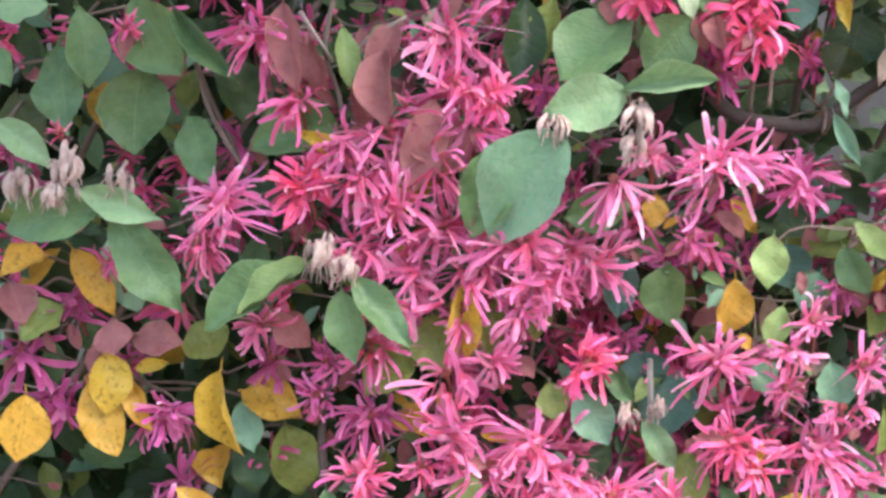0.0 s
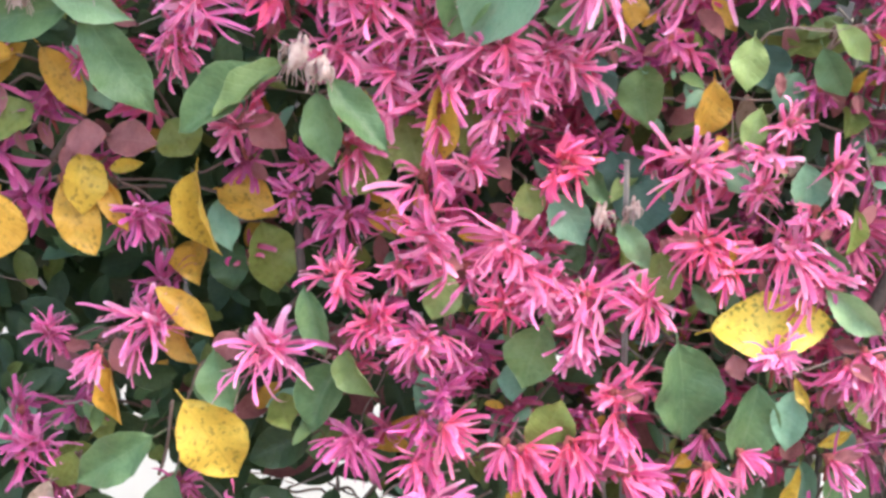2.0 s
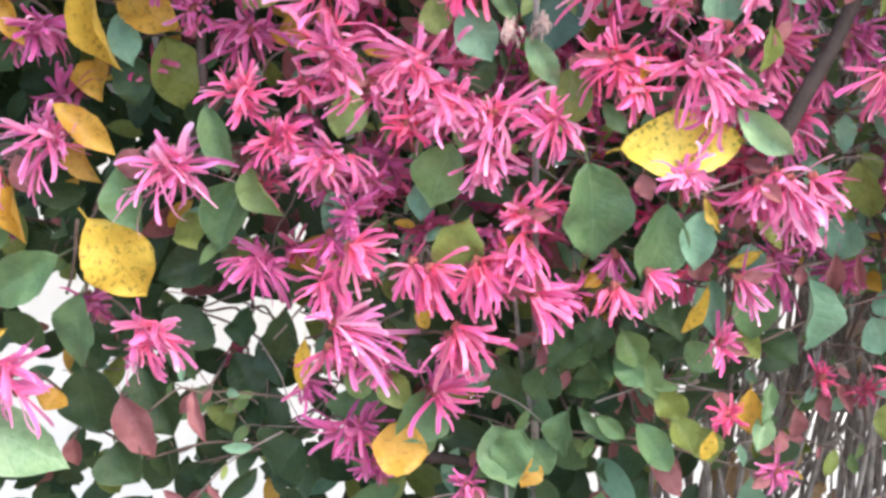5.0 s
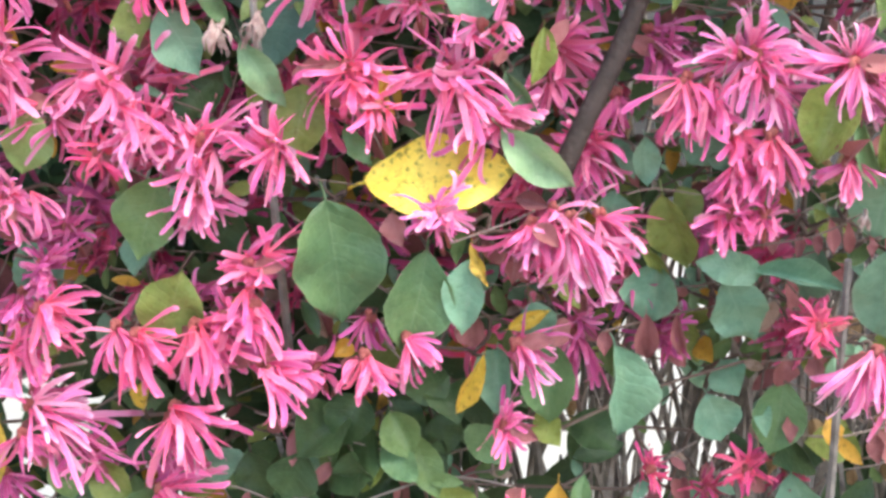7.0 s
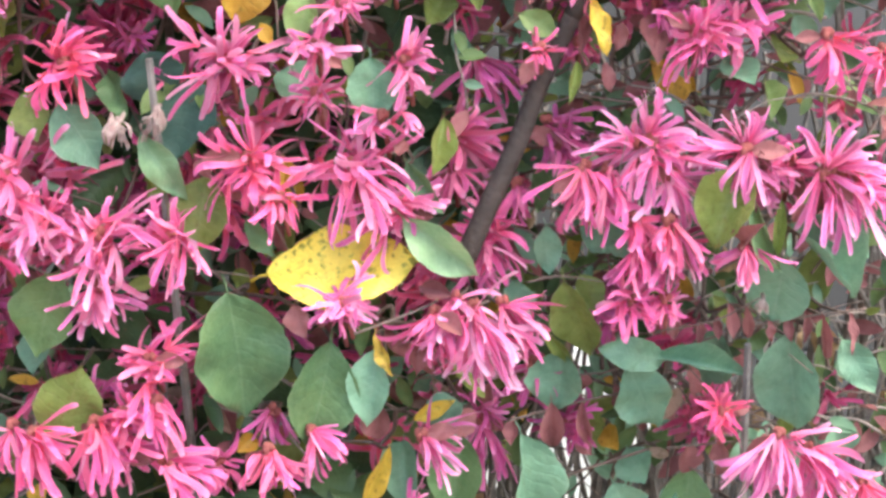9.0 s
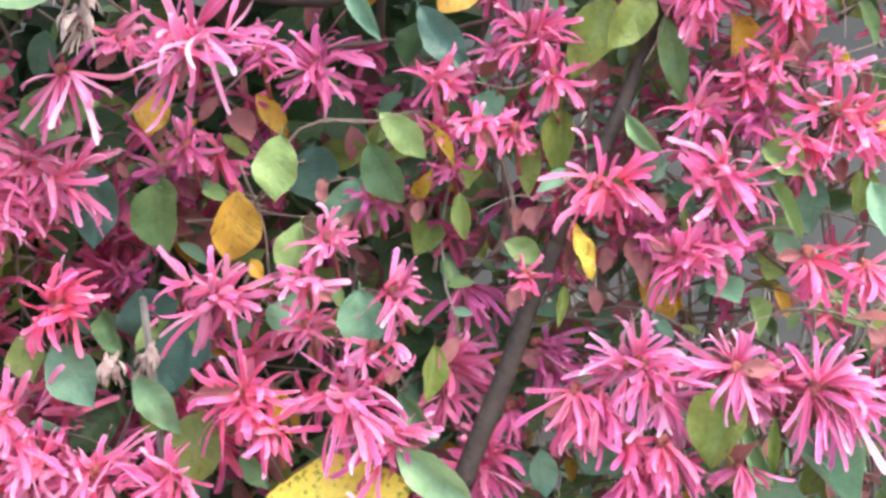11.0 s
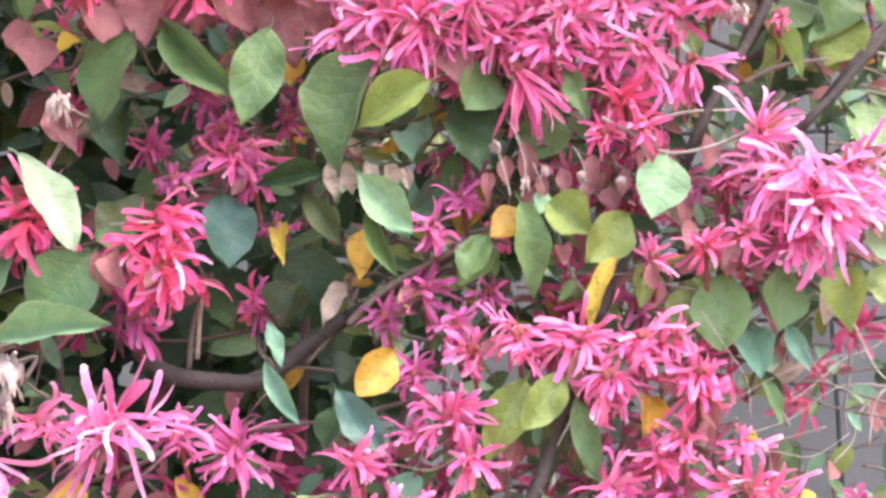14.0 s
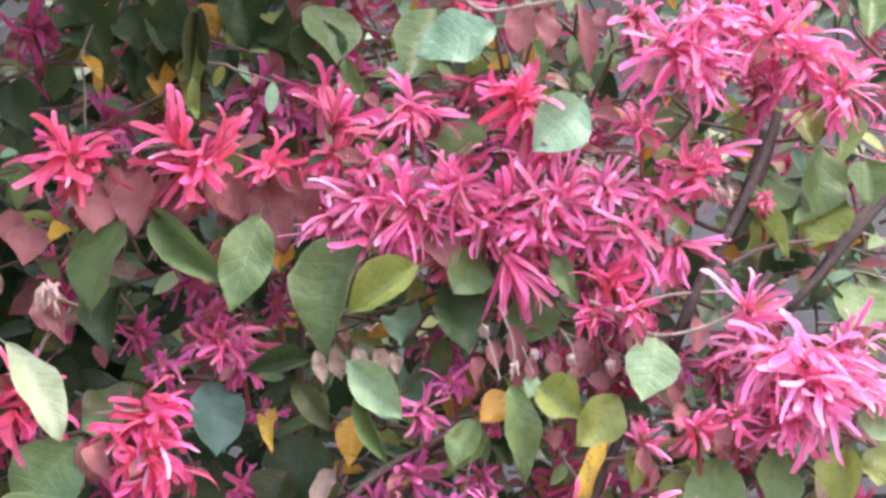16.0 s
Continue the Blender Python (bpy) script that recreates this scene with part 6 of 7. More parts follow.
flower("c", (0.1985, 0.5170, 1.5265), (0.48, 0.27, -0.84), 0.0136, 220)
flower("v", (0.3374, 0.5137, 1.5134), (0.32, 0.29, -0.90), 0.0152, 220)
flower("w", (0.3707, 0.5151, 1.4533), (-0.20, 0.30, -0.93), 0.0182, 200)
flower("w", (0.3863, 0.5101, 1.4348), (-0.03, 0.31, -0.95), 0.0237, 200)
flower("v", (0.4027, 0.5163, 1.4389), (0.32, 0.29, -0.90), 0.0173, 200)
flower("v", (0.3695, 0.5137, 1.5863), (0.48, 0.27, -0.84), 0.0184, 220)
flower("v", (0.3973, 0.5108, 1.5694), (0.48, 0.27, -0.84), 0.0188, 240)
flower("m", (0.3798, 0.5226, 1.5693), (0.48, 0.27, -0.84), 0.0139, 220)
flower("w", (0.3553, 0.4950, 1.5606), (0.15, 0.30, -0.94), 0.0208, 200)
flower("M", (0.1943, 0.5445, 1.5656), (0.48, 0.27, -0.84), 0.0141, 240)
flower("M", (0.1640, 0.5300, 1.4758), (0.48, 0.27, -0.84), 0.0131, 240)
flower("M", (0.1767, 0.5261, 1.4568), (0.48, 0.27, -0.84), 0.0129, 240)
flower("M", (0.1486, 0.5235, 1.4548), (0.48, 0.27, -0.84), 0.0119, 240)
flower("M", (0.1953, 0.5389, 1.4958), (0.48, 0.27, -0.84), 0.0111, 240)
flower("m", (0.2561, 0.5297, 1.4468), (0.48, 0.27, -0.84), 0.0117, 240)
flower("h", (0.3093, 0.5167, 1.4683), (0.48, 0.27, -0.84), 0.0116, 240)
flower("h", (0.3230, 0.5084, 1.4689), (0.48, 0.27, -0.84), 0.0126, 240)
flower("m", (0.3414, 0.5281, 1.4529), (0.48, 0.27, -0.84), 0.0119, 240)
flower("h", (0.3568, 0.5084, 1.4280), (0.48, 0.27, -0.84), 0.0114, 240)
flower("v", (0.3735, 0.5152, 1.4384), (-0.03, 0.31, -0.95), 0.0149, 200)
# heads of bloom
flower("v", (-0.0787, 0.5178, 1.4130), (0.30, -0.00, -0.95), 0.0261, 200)
flower("v", (-0.0580, 0.5131, 1.3859), (0.04, -0.03, -1.00), 0.0204, 160)
flower("p", (0.0094, 0.5180, 1.4154), (0.53, 0.03, -0.84), 0.0282, 260)
flower("v", (0.0136, 0.5111, 1.3919), (0.22, -0.01, -0.98), 0.0236, 250)
flower("h", (0.0319, 0.5088, 1.3872), (0.53, 0.03, -0.84), 0.0184, 250)
flower("p", (-0.0144, 0.5140, 1.3706), (-0.13, -0.05, -0.99), 0.0254, 200)
flower("p", (-0.0256, 0.5083, 1.3469), (-0.46, -0.08, -0.88), 0.0252, 180)
flower("c", (-0.0506, 0.5100, 1.3434), (-0.95, -0.09, 0.30), 0.0187, 250)
flower("w", (-0.0931, 0.5121, 1.3326), (0.67, 0.05, -0.74), 0.0296, 280)
flower("v", (-0.0984, 0.5141, 1.3166), (0.04, -0.03, -1.00), 0.0191, 160)
flower("p", (0.0075, 0.5096, 1.3559), (0.04, -0.03, -1.00), 0.0256, 240)
flower("p", (-0.0096, 0.5084, 1.3373), (0.04, -0.03, -1.00), 0.0244, 300)
flower("p", (0.0118, 0.5167, 1.3278), (0.22, -0.01, -0.98), 0.0259, 250)
flower("p", (-0.0248, 0.5111, 1.3160), (0.04, -0.03, -1.00), 0.0212, 200)
flower("p", (-0.0019, 0.5176, 1.3064), (0.04, -0.03, -1.00), 0.0260, 250)
flower("p", (0.0293, 0.5170, 1.3104), (0.22, -0.01, -0.98), 0.0238, 240)
flower("p", (0.0498, 0.5118, 1.3218), (0.53, 0.03, -0.84), 0.0245, 260)
flower("p", (0.0702, 0.5126, 1.3201), (0.67, 0.05, -0.74), 0.0235, 260)
flower("p", (0.0483, 0.5132, 1.2935), (0.04, -0.03, -1.00), 0.0200, 160)
flower("p", (0.0683, 0.5144, 1.3046), (0.53, 0.03, -0.84), 0.0159, 200)
flower("w", (0.0877, 0.4970, 1.3511), (0.22, -0.01, -0.98), 0.0254, 130)
flower("w", (0.1311, 0.4960, 1.3601), (0.53, 0.03, -0.84), 0.0295, 250)
flower("m", (0.1705, 0.5280, 1.3548), (0.53, 0.03, -0.84), 0.0206, 260)
flower("M", (0.1145, 0.5416, 1.3159), (0.04, -0.03, -1.00), 0.0182, 160)
flower("m", (0.1237, 0.5282, 1.3259), (0.53, 0.03, -0.84), 0.0131, 220)
flower("M", (0.1327, 0.5263, 1.4045), (0.53, 0.03, -0.84), 0.0189, 250)
flower("h", (-0.1382, 0.5104, 1.4131), (0.22, -0.01, -0.98), 0.0114, 90)
flower("h", (-0.1640, 0.4970, 1.3633), (-0.22, 0.01, 0.98), 0.0075, 30)
flower("p", (-0.0709, 0.5110, 1.2788), (-0.46, -0.08, -0.88), 0.0163, 120)
flower("p", (-0.0203, 0.5178, 1.2729), (0.53, 0.03, -0.84), 0.0215, 150)
flower("c", (0.0800, 0.5132, 1.2694), (0.99, 0.10, -0.13), 0.0185, 220)
flower("p", (0.0161, 0.5135, 1.2609), (0.38, 0.01, -0.92), 0.0228, 200)
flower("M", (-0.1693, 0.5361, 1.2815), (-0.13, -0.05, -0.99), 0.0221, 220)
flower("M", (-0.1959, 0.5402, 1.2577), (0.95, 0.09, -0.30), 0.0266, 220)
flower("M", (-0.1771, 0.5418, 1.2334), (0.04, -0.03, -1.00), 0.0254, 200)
flower("m", (-0.1455, 0.5222, 1.3050), (-0.13, -0.05, -0.99), 0.0143, 100)
flower("m", (-0.1173, 0.5282, 1.2331), (-0.30, -0.07, -0.95), 0.0232, 260)
flower("m", (-0.0206, 0.5283, 1.2372), (-0.30, -0.07, -0.95), 0.0236, 200)
flower("p", (0.0202, 0.5086, 1.2359), (0.95, 0.09, -0.30), 0.0251, 260)
flower("h", (-0.0213, 0.5143, 1.2117), (0.22, -0.01, -0.98), 0.0174, 300)
flower("h", (0.0063, 0.5127, 1.2163), (0.53, 0.03, -0.84), 0.0136, 300)
flower("p", (0.0574, 0.5148, 1.2280), (0.67, 0.05, -0.74), 0.0291, 220)
flower("p", (0.1376, 0.5115, 1.2726), (0.22, -0.01, -0.98), 0.0237, 280)
flower("h", (0.1450, 0.5151, 1.2370), (0.53, 0.03, -0.84), 0.0203, 260)
flower("m", (0.1930, 0.5294, 1.3070), (0.53, 0.03, -0.84), 0.0138, 250)
flower("p", (0.1781, 0.5082, 1.2926), (0.53, 0.03, -0.84), 0.0134, 220)
flower("p", (0.2010, 0.5086, 1.2737), (0.53, 0.03, -0.84), 0.0161, 240)
flower("p", (0.1818, 0.5148, 1.2366), (0.67, 0.05, -0.74), 0.0241, 250)
flower("p", (0.1686, 0.5176, 1.2609), (0.53, 0.03, -0.84), 0.0136, 240)
flower("M", (-0.1108, 0.5385, 1.1962), (0.92, 0.11, 0.38), 0.0225, 200)
flower("M", (0.0900, 0.5406, 1.2162), (0.53, 0.03, -0.84), 0.0168, 240)
flower("M", (0.0979, 0.5419, 1.2779), (0.53, 0.03, -0.84), 0.0113, 220)
flower("m", (-0.0460, 0.5252, 1.2456), (-0.13, -0.05, -0.99), 0.0161, 160)
flower("p", (-0.0346, 0.5116, 1.3647), (-0.13, -0.05, -0.99), 0.0213, 200)
flower("p", (-0.0458, 0.5111, 1.3513), (-0.46, -0.08, -0.88), 0.0161, 200)
flower("p", (0.0220, 0.5117, 1.3743), (0.22, -0.01, -0.98), 0.0210, 240)
flower("p", (0.0363, 0.5140, 1.3340), (0.04, -0.03, -1.00), 0.0185, 240)
flower("p", (0.0581, 0.5110, 1.3069), (0.22, -0.01, -0.98), 0.0214, 220)
flower("p", (0.0818, 0.5118, 1.3156), (0.67, 0.05, -0.74), 0.0214, 220)
flower("p", (0.0225, 0.5157, 1.2908), (0.04, -0.03, -1.00), 0.0191, 200)
flower("p", (-0.0103, 0.5083, 1.2897), (0.04, -0.03, -1.00), 0.0190, 200)
flower("h", (-0.0016, 0.5137, 1.3788), (0.04, -0.03, -1.00), 0.0160, 240)
flower("p", (0.1037, 0.5154, 1.3634), (0.53, 0.03, -0.84), 0.0159, 200)
flower("m", (0.1511, 0.5251, 1.3591), (0.53, 0.03, -0.84), 0.0144, 240)
flower("p", (0.0393, 0.5102, 1.2676), (0.53, 0.03, -0.84), 0.0159, 200)
flower("p", (0.0384, 0.5160, 1.2176), (0.53, 0.03, -0.84), 0.0220, 240)
flower("p", (0.0723, 0.5104, 1.2130), (0.53, 0.03, -0.84), 0.0218, 240)
flower("h", (0.1570, 0.5099, 1.2246), (0.53, 0.03, -0.84), 0.0161, 240)
flower("p", (0.1929, 0.5124, 1.2540), (0.53, 0.03, -0.84), 0.0172, 240)
flower("p", (0.1997, 0.5150, 1.2225), (0.53, 0.03, -0.84), 0.0222, 240)
flower("p", (0.1692, 0.5090, 1.2783), (0.53, 0.03, -0.84), 0.0154, 240)
flower("m", (0.1096, 0.5252, 1.2956), (0.53, 0.03, -0.84), 0.0144, 240)
flower("M", (-0.0713, 0.5393, 1.2587), (0.53, 0.03, -0.84), 0.0165, 240)
flower("M", (-0.1429, 0.5443, 1.2544), (0.53, 0.03, -0.84), 0.0142, 240)
flower("m", (-0.0414, 0.5264, 1.2617), (-0.13, -0.05, -0.99), 0.0147, 200)
# heads of bloom
flower("w", (-0.1125, 0.5166, 1.1835), (0.06, -0.30, -0.95), 0.0264, 240)
flower("w", (-0.1352, 0.5097, 1.1687), (-0.28, -0.31, -0.91), 0.0225, 40)
flower("m", (-0.1653, 0.5254, 1.1719), (0.96, -0.02, -0.29), 0.0175, 200)
flower("w", (-0.0540, 0.5145, 1.1741), (0.75, -0.15, -0.64), 0.0299, 170)
flower("h", (-0.0053, 0.5168, 1.1904), (0.55, -0.22, -0.80), 0.0203, 250)
flower("p", (0.0192, 0.5125, 1.1850), (0.06, -0.30, -0.95), 0.0204, 200)
flower("c", (0.0551, 0.5103, 1.2015), (0.06, -0.30, -0.95), 0.0160, 200)
flower("p", (0.0930, 0.5092, 1.2096), (0.24, -0.28, -0.93), 0.0249, 220)
flower("p", (0.0918, 0.5133, 1.1896), (0.06, -0.30, -0.95), 0.0187, 100)
flower("v", (0.1185, 0.5099, 1.2084), (0.24, -0.28, -0.93), 0.0201, 200)
flower("m", (0.0372, 0.5248, 1.1687), (0.55, -0.22, -0.80), 0.0139, 240)
flower("h", (-0.0152, 0.5161, 1.1609), (0.06, -0.30, -0.95), 0.0155, 100)
flower("m", (-0.0136, 0.5284, 1.1265), (-0.83, -0.22, -0.51), 0.0243, 260)
flower("m", (0.0337, 0.5312, 1.0408), (0.06, -0.30, -0.95), 0.0237, 200)
flower("p", (-0.0652, 0.5096, 1.0933), (0.55, -0.22, -0.80), 0.0269, 160)
flower("w", (-0.1366, 0.5030, 1.0652), (0.55, -0.22, -0.80), 0.0367, 280)
flower("w", (-0.1747, 0.5080, 1.0749), (-0.11, -0.31, -0.95), 0.0210, 160)
flower("m", (-0.1760, 0.5314, 1.1105), (0.06, -0.30, -0.95), 0.0226, 250)
flower("M", (-0.1861, 0.5448, 1.1246), (0.55, -0.22, -0.80), 0.0185, 220)
flower("M", (-0.1572, 0.5459, 1.1263), (0.55, -0.22, -0.80), 0.0183, 220)
flower("d", (-0.0372, 0.5650, 1.0572), (0.55, -0.22, -0.80), 0.0108, 300)
flower("v", (0.2071, 0.5175, 1.1038), (0.06, -0.30, -0.95), 0.0144, 160)
flower("c", (0.2141, 0.5173, 1.0660), (0.55, -0.22, -0.80), 0.0119, 240)
flower("m", (-0.0970, 0.5249, 1.0979), (0.55, -0.22, -0.80), 0.0142, 200)
flower("M", (-0.1668, 0.5441, 1.0910), (0.55, -0.22, -0.80), 0.0180, 200)
flower("w", (-0.1595, 0.5170, 1.0380), (0.55, -0.22, -0.80), 0.0239, 220)
# heads of bloom
flower("c", (0.3035, 0.5600, 1.0751), (0.55, -0.17, -0.82), 0.0146, 300)
flower("c", (0.2651, 0.5600, 1.0722), (0.55, -0.17, -0.82), 0.0111, 260)
flower("d", (0.2884, 0.5600, 1.0665), (0.55, -0.17, -0.82), 0.0111, 260)
flower("d", (0.3223, 0.5600, 1.0667), (0.55, -0.17, -0.82), 0.0119, 240)
# heads of bloom
flower("v", (0.2174, 0.5092, 1.3484), (0.50, -0.03, -0.87), 0.0142, 250)
flower("v", (0.2301, 0.5087, 1.3327), (0.64, -0.02, -0.77), 0.0142, 120)
flower("v", (0.2489, 0.5177, 1.3645), (0.50, -0.03, -0.87), 0.0185, 220)
flower("v", (0.2429, 0.5165, 1.3308), (0.50, -0.03, -0.87), 0.0124, 200)
flower("h", (0.2726, 0.5152, 1.3109), (0.50, -0.03, -0.87), 0.0204, 260)
flower("v", (0.3135, 0.5118, 1.3148), (0.64, -0.02, -0.77), 0.0236, 300)
flower("m", (0.3296, 0.5280, 1.3367), (0.50, -0.03, -0.87), 0.0170, 300)
flower("h", (0.3549, 0.5158, 1.3362), (0.50, -0.03, -0.87), 0.0209, 300)
flower("h", (0.3325, 0.5118, 1.3556), (0.50, -0.03, -0.87), 0.0125, 280)
flower("v", (0.2999, 0.5160, 1.3718), (0.50, -0.03, -0.87), 0.0166, 200)
flower("h", (0.3386, 0.5142, 1.3713), (0.50, -0.03, -0.87), 0.0147, 260)
flower("m", (0.2206, 0.5262, 1.3169), (0.50, -0.03, -0.87), 0.0106, 240)
flower("m", (0.2877, 0.5289, 1.2963), (0.50, -0.03, -0.87), 0.0123, 260)
flower("h", (0.2608, 0.5170, 1.3089), (-0.34, -0.07, -0.94), 0.0152, 220)
flower("h", (0.3434, 0.5161, 1.3255), (0.50, -0.03, -0.87), 0.0171, 240)
flower("h", (0.3663, 0.5146, 1.3293), (0.50, -0.03, -0.87), 0.0148, 240)
flower("v", (0.3081, 0.5169, 1.3384), (0.50, -0.03, -0.87), 0.0149, 240)
flower("m", (0.2939, 0.5299, 1.2922), (0.50, -0.03, -0.87), 0.0128, 240)
flower("h", (0.3234, 0.5147, 1.3481), (0.50, -0.03, -0.87), 0.0133, 240)
flower("v", (0.3546, 0.5153, 1.3518), (0.50, -0.03, -0.87), 0.0135, 240)
flower("v", (0.2567, 0.5136, 1.3494), (0.50, -0.03, -0.87), 0.0147, 220)
flower("m", (0.2369, 0.5230, 1.3590), (0.50, -0.03, -0.87), 0.0122, 220)
flower("v", (0.2151, 0.5139, 1.3319), (0.50, -0.03, -0.87), 0.0119, 220)
# heads of bloom
flower("v", (0.2743, 0.5090, 1.3927), (-0.35, 0.13, -0.93), 0.0169, 220)
flower("v", (0.2970, 0.5168, 1.3914), (0.49, 0.14, -0.86), 0.0230, 260)
flower("v", (0.3195, 0.5098, 1.3904), (0.49, 0.14, -0.86), 0.0171, 240)
flower("v", (0.3388, 0.5082, 1.3780), (0.76, 0.11, -0.64), 0.0150, 200)
flower("M", (0.2271, 0.5304, 1.4022), (0.98, 0.05, -0.18), 0.0135, 200)
flower("h", (0.3435, 0.5164, 1.3869), (0.49, 0.14, -0.86), 0.0124, 260)
flower("v", (0.2583, 0.5175, 1.3878), (0.49, 0.14, -0.86), 0.0135, 220)
flower("v", (0.3060, 0.5084, 1.3772), (0.49, 0.14, -0.86), 0.0169, 220)
flower("m", (0.2375, 0.5297, 1.3809), (0.49, 0.14, -0.86), 0.0130, 220)
flower("v", (0.3310, 0.5131, 1.3917), (0.49, 0.14, -0.86), 0.0148, 220)
flower("m", (0.2523, 0.5231, 1.3989), (0.49, 0.14, -0.86), 0.0124, 240)
# heads of bloom
flower("m", (0.0275, 0.5221, 1.1547), (0.80, -0.09, -0.60), 0.0179, 200)
flower("m", (0.0197, 0.5209, 1.1433), (0.55, -0.17, -0.82), 0.0181, 160)
flower("h", (0.0299, 0.5116, 1.1412), (0.93, -0.02, -0.38), 0.0244, 110)
flower("v", (0.0600, 0.5094, 1.1365), (0.31, -0.22, -0.92), 0.0218, 110)
flower("h", (0.0678, 0.5086, 1.1346), (0.80, -0.09, -0.60), 0.0260, 80)
flower("h", (0.0897, 0.5116, 1.1384), (0.55, -0.17, -0.82), 0.0290, 80)
flower("v", (0.0895, 0.5163, 1.1346), (0.95, 0.01, -0.30), 0.0282, 60)
flower("h", (0.1094, 0.5152, 1.1617), (0.98, 0.03, -0.22), 0.0191, 200)
flower("m", (0.0846, 0.5269, 1.1456), (0.91, 0.18, 0.36), 0.0154, 160)
flower("v", (0.1127, 0.5100, 1.1481), (0.31, -0.22, -0.92), 0.0222, 70)
flower("h", (0.1013, 0.5128, 1.1421), (0.80, -0.09, -0.60), 0.0171, 200)
flower("v", (0.1158, 0.5105, 1.1260), (0.62, -0.15, -0.77), 0.0278, 70)
flower("v", (0.1192, 0.5096, 1.1232), (0.98, 0.03, -0.22), 0.0181, 60)
flower("m", (0.1342, 0.5210, 1.1212), (0.31, -0.22, -0.92), 0.0152, 110)
flower("h", (0.1542, 0.5099, 1.1310), (0.06, -0.26, -0.96), 0.0200, 80)
flower("v", (0.0182, 0.5163, 1.1219), (0.80, -0.09, -0.60), 0.0193, 150)
flower("w", (0.0221, 0.5155, 1.1004), (1.00, 0.08, -0.05), 0.0275, 70)
flower("w", (0.0266, 0.5153, 1.0973), (0.93, -0.02, -0.38), 0.0389, 60)
flower("m", (0.0199, 0.5272, 1.1017), (0.99, 0.12, 0.12), 0.0210, 80)
flower("v", (0.0216, 0.5097, 1.0898), (0.68, -0.13, -0.72), 0.0183, 130)
flower("h", (0.0818, 0.5108, 1.1053), (0.74, -0.11, -0.66), 0.0330, 60)
flower("v", (0.0832, 0.5136, 1.1032), (0.39, -0.21, -0.89), 0.0276, 50)
flower("v", (0.0784, 0.5146, 1.0990), (0.14, -0.25, -0.96), 0.0178, 40)
flower("v", (0.0741, 0.5157, 1.0686), (0.99, 0.12, 0.12), 0.0273, 60)
flower("m", (0.0693, 0.5279, 1.0639), (0.52, 0.27, 0.81), 0.0187, 50)
flower("m", (0.0455, 0.5208, 1.0798), (0.23, -0.24, -0.94), 0.0162, 90)
flower("m", (0.0073, 0.5255, 1.0652), (0.74, -0.11, -0.66), 0.0168, 100)
flower("v", (0.1694, 0.5140, 1.1372), (0.62, -0.15, -0.77), 0.0200, 90)
flower("m", (0.1539, 0.5246, 1.1417), (-0.03, -0.27, -0.96), 0.0171, 40)
flower("m", (0.0157, 0.5216, 1.1587), (0.55, -0.17, -0.82), 0.0135, 200)
# heads of bloom
flower("w", (0.2212, 0.5126, 1.1901), (-0.04, -0.23, -0.97), 0.0263, 110)
flower("w", (0.2274, 0.5111, 1.1876), (0.54, -0.16, -0.83), 0.0364, 60)
flower("w", (0.2255, 0.5144, 1.1826), (0.22, -0.21, -0.95), 0.0265, 80)
flower("v", (0.2375, 0.5117, 1.1890), (0.98, -0.00, -0.22), 0.0242, 70)
flower("v", (0.2134, 0.5107, 1.1850), (-0.13, -0.23, -0.96), 0.0243, 60)
flower("w", (0.2298, 0.5144, 1.1786), (0.74, -0.12, -0.67), 0.0245, 70)
flower("m", (0.2789, 0.5481, 1.1790), (0.67, -0.13, -0.73), 0.0152, 120)
flower("v", (0.2842, 0.5188, 1.1904), (0.54, -0.16, -0.83), 0.0165, 140)
flower("v", (0.2962, 0.5184, 1.1910), (0.54, -0.16, -0.83), 0.0124, 160)
flower("w", (0.3394, 0.5124, 1.1440), (0.46, -0.18, -0.87), 0.0296, 90)
flower("w", (0.3362, 0.5159, 1.1405), (0.04, -0.22, -0.97), 0.0234, 70)
flower("v", (0.3501, 0.5130, 1.1390), (0.79, -0.10, -0.60), 0.0277, 80)
flower("w", (0.3523, 0.5119, 1.1341), (0.30, -0.20, -0.93), 0.0235, 80)
flower("h", (0.3708, 0.5112, 1.1288), (0.13, -0.22, -0.97), 0.0194, 70)
flower("w", (0.2097, 0.5124, 1.1387), (0.79, -0.10, -0.60), 0.0218, 60)
flower("m", (0.2311, 0.5482, 1.1337), (0.13, -0.22, -0.97), 0.0266, 45)
flower("m", (0.2331, 0.5471, 1.1388), (0.38, -0.19, -0.90), 0.0132, 200)
flower("m", (0.2651, 0.5469, 1.1335), (-0.13, -0.23, -0.96), 0.0166, 40)
flower("c", (0.3196, 0.5188, 1.1496), (0.95, -0.02, -0.30), 0.0131, 180)
flower("d", (0.3200, 0.5471, 1.1430), (0.54, -0.16, -0.83), 0.0111, 240)
flower("m", (0.2506, 0.5414, 1.1594), (0.04, -0.22, -0.97), 0.0173, 50)
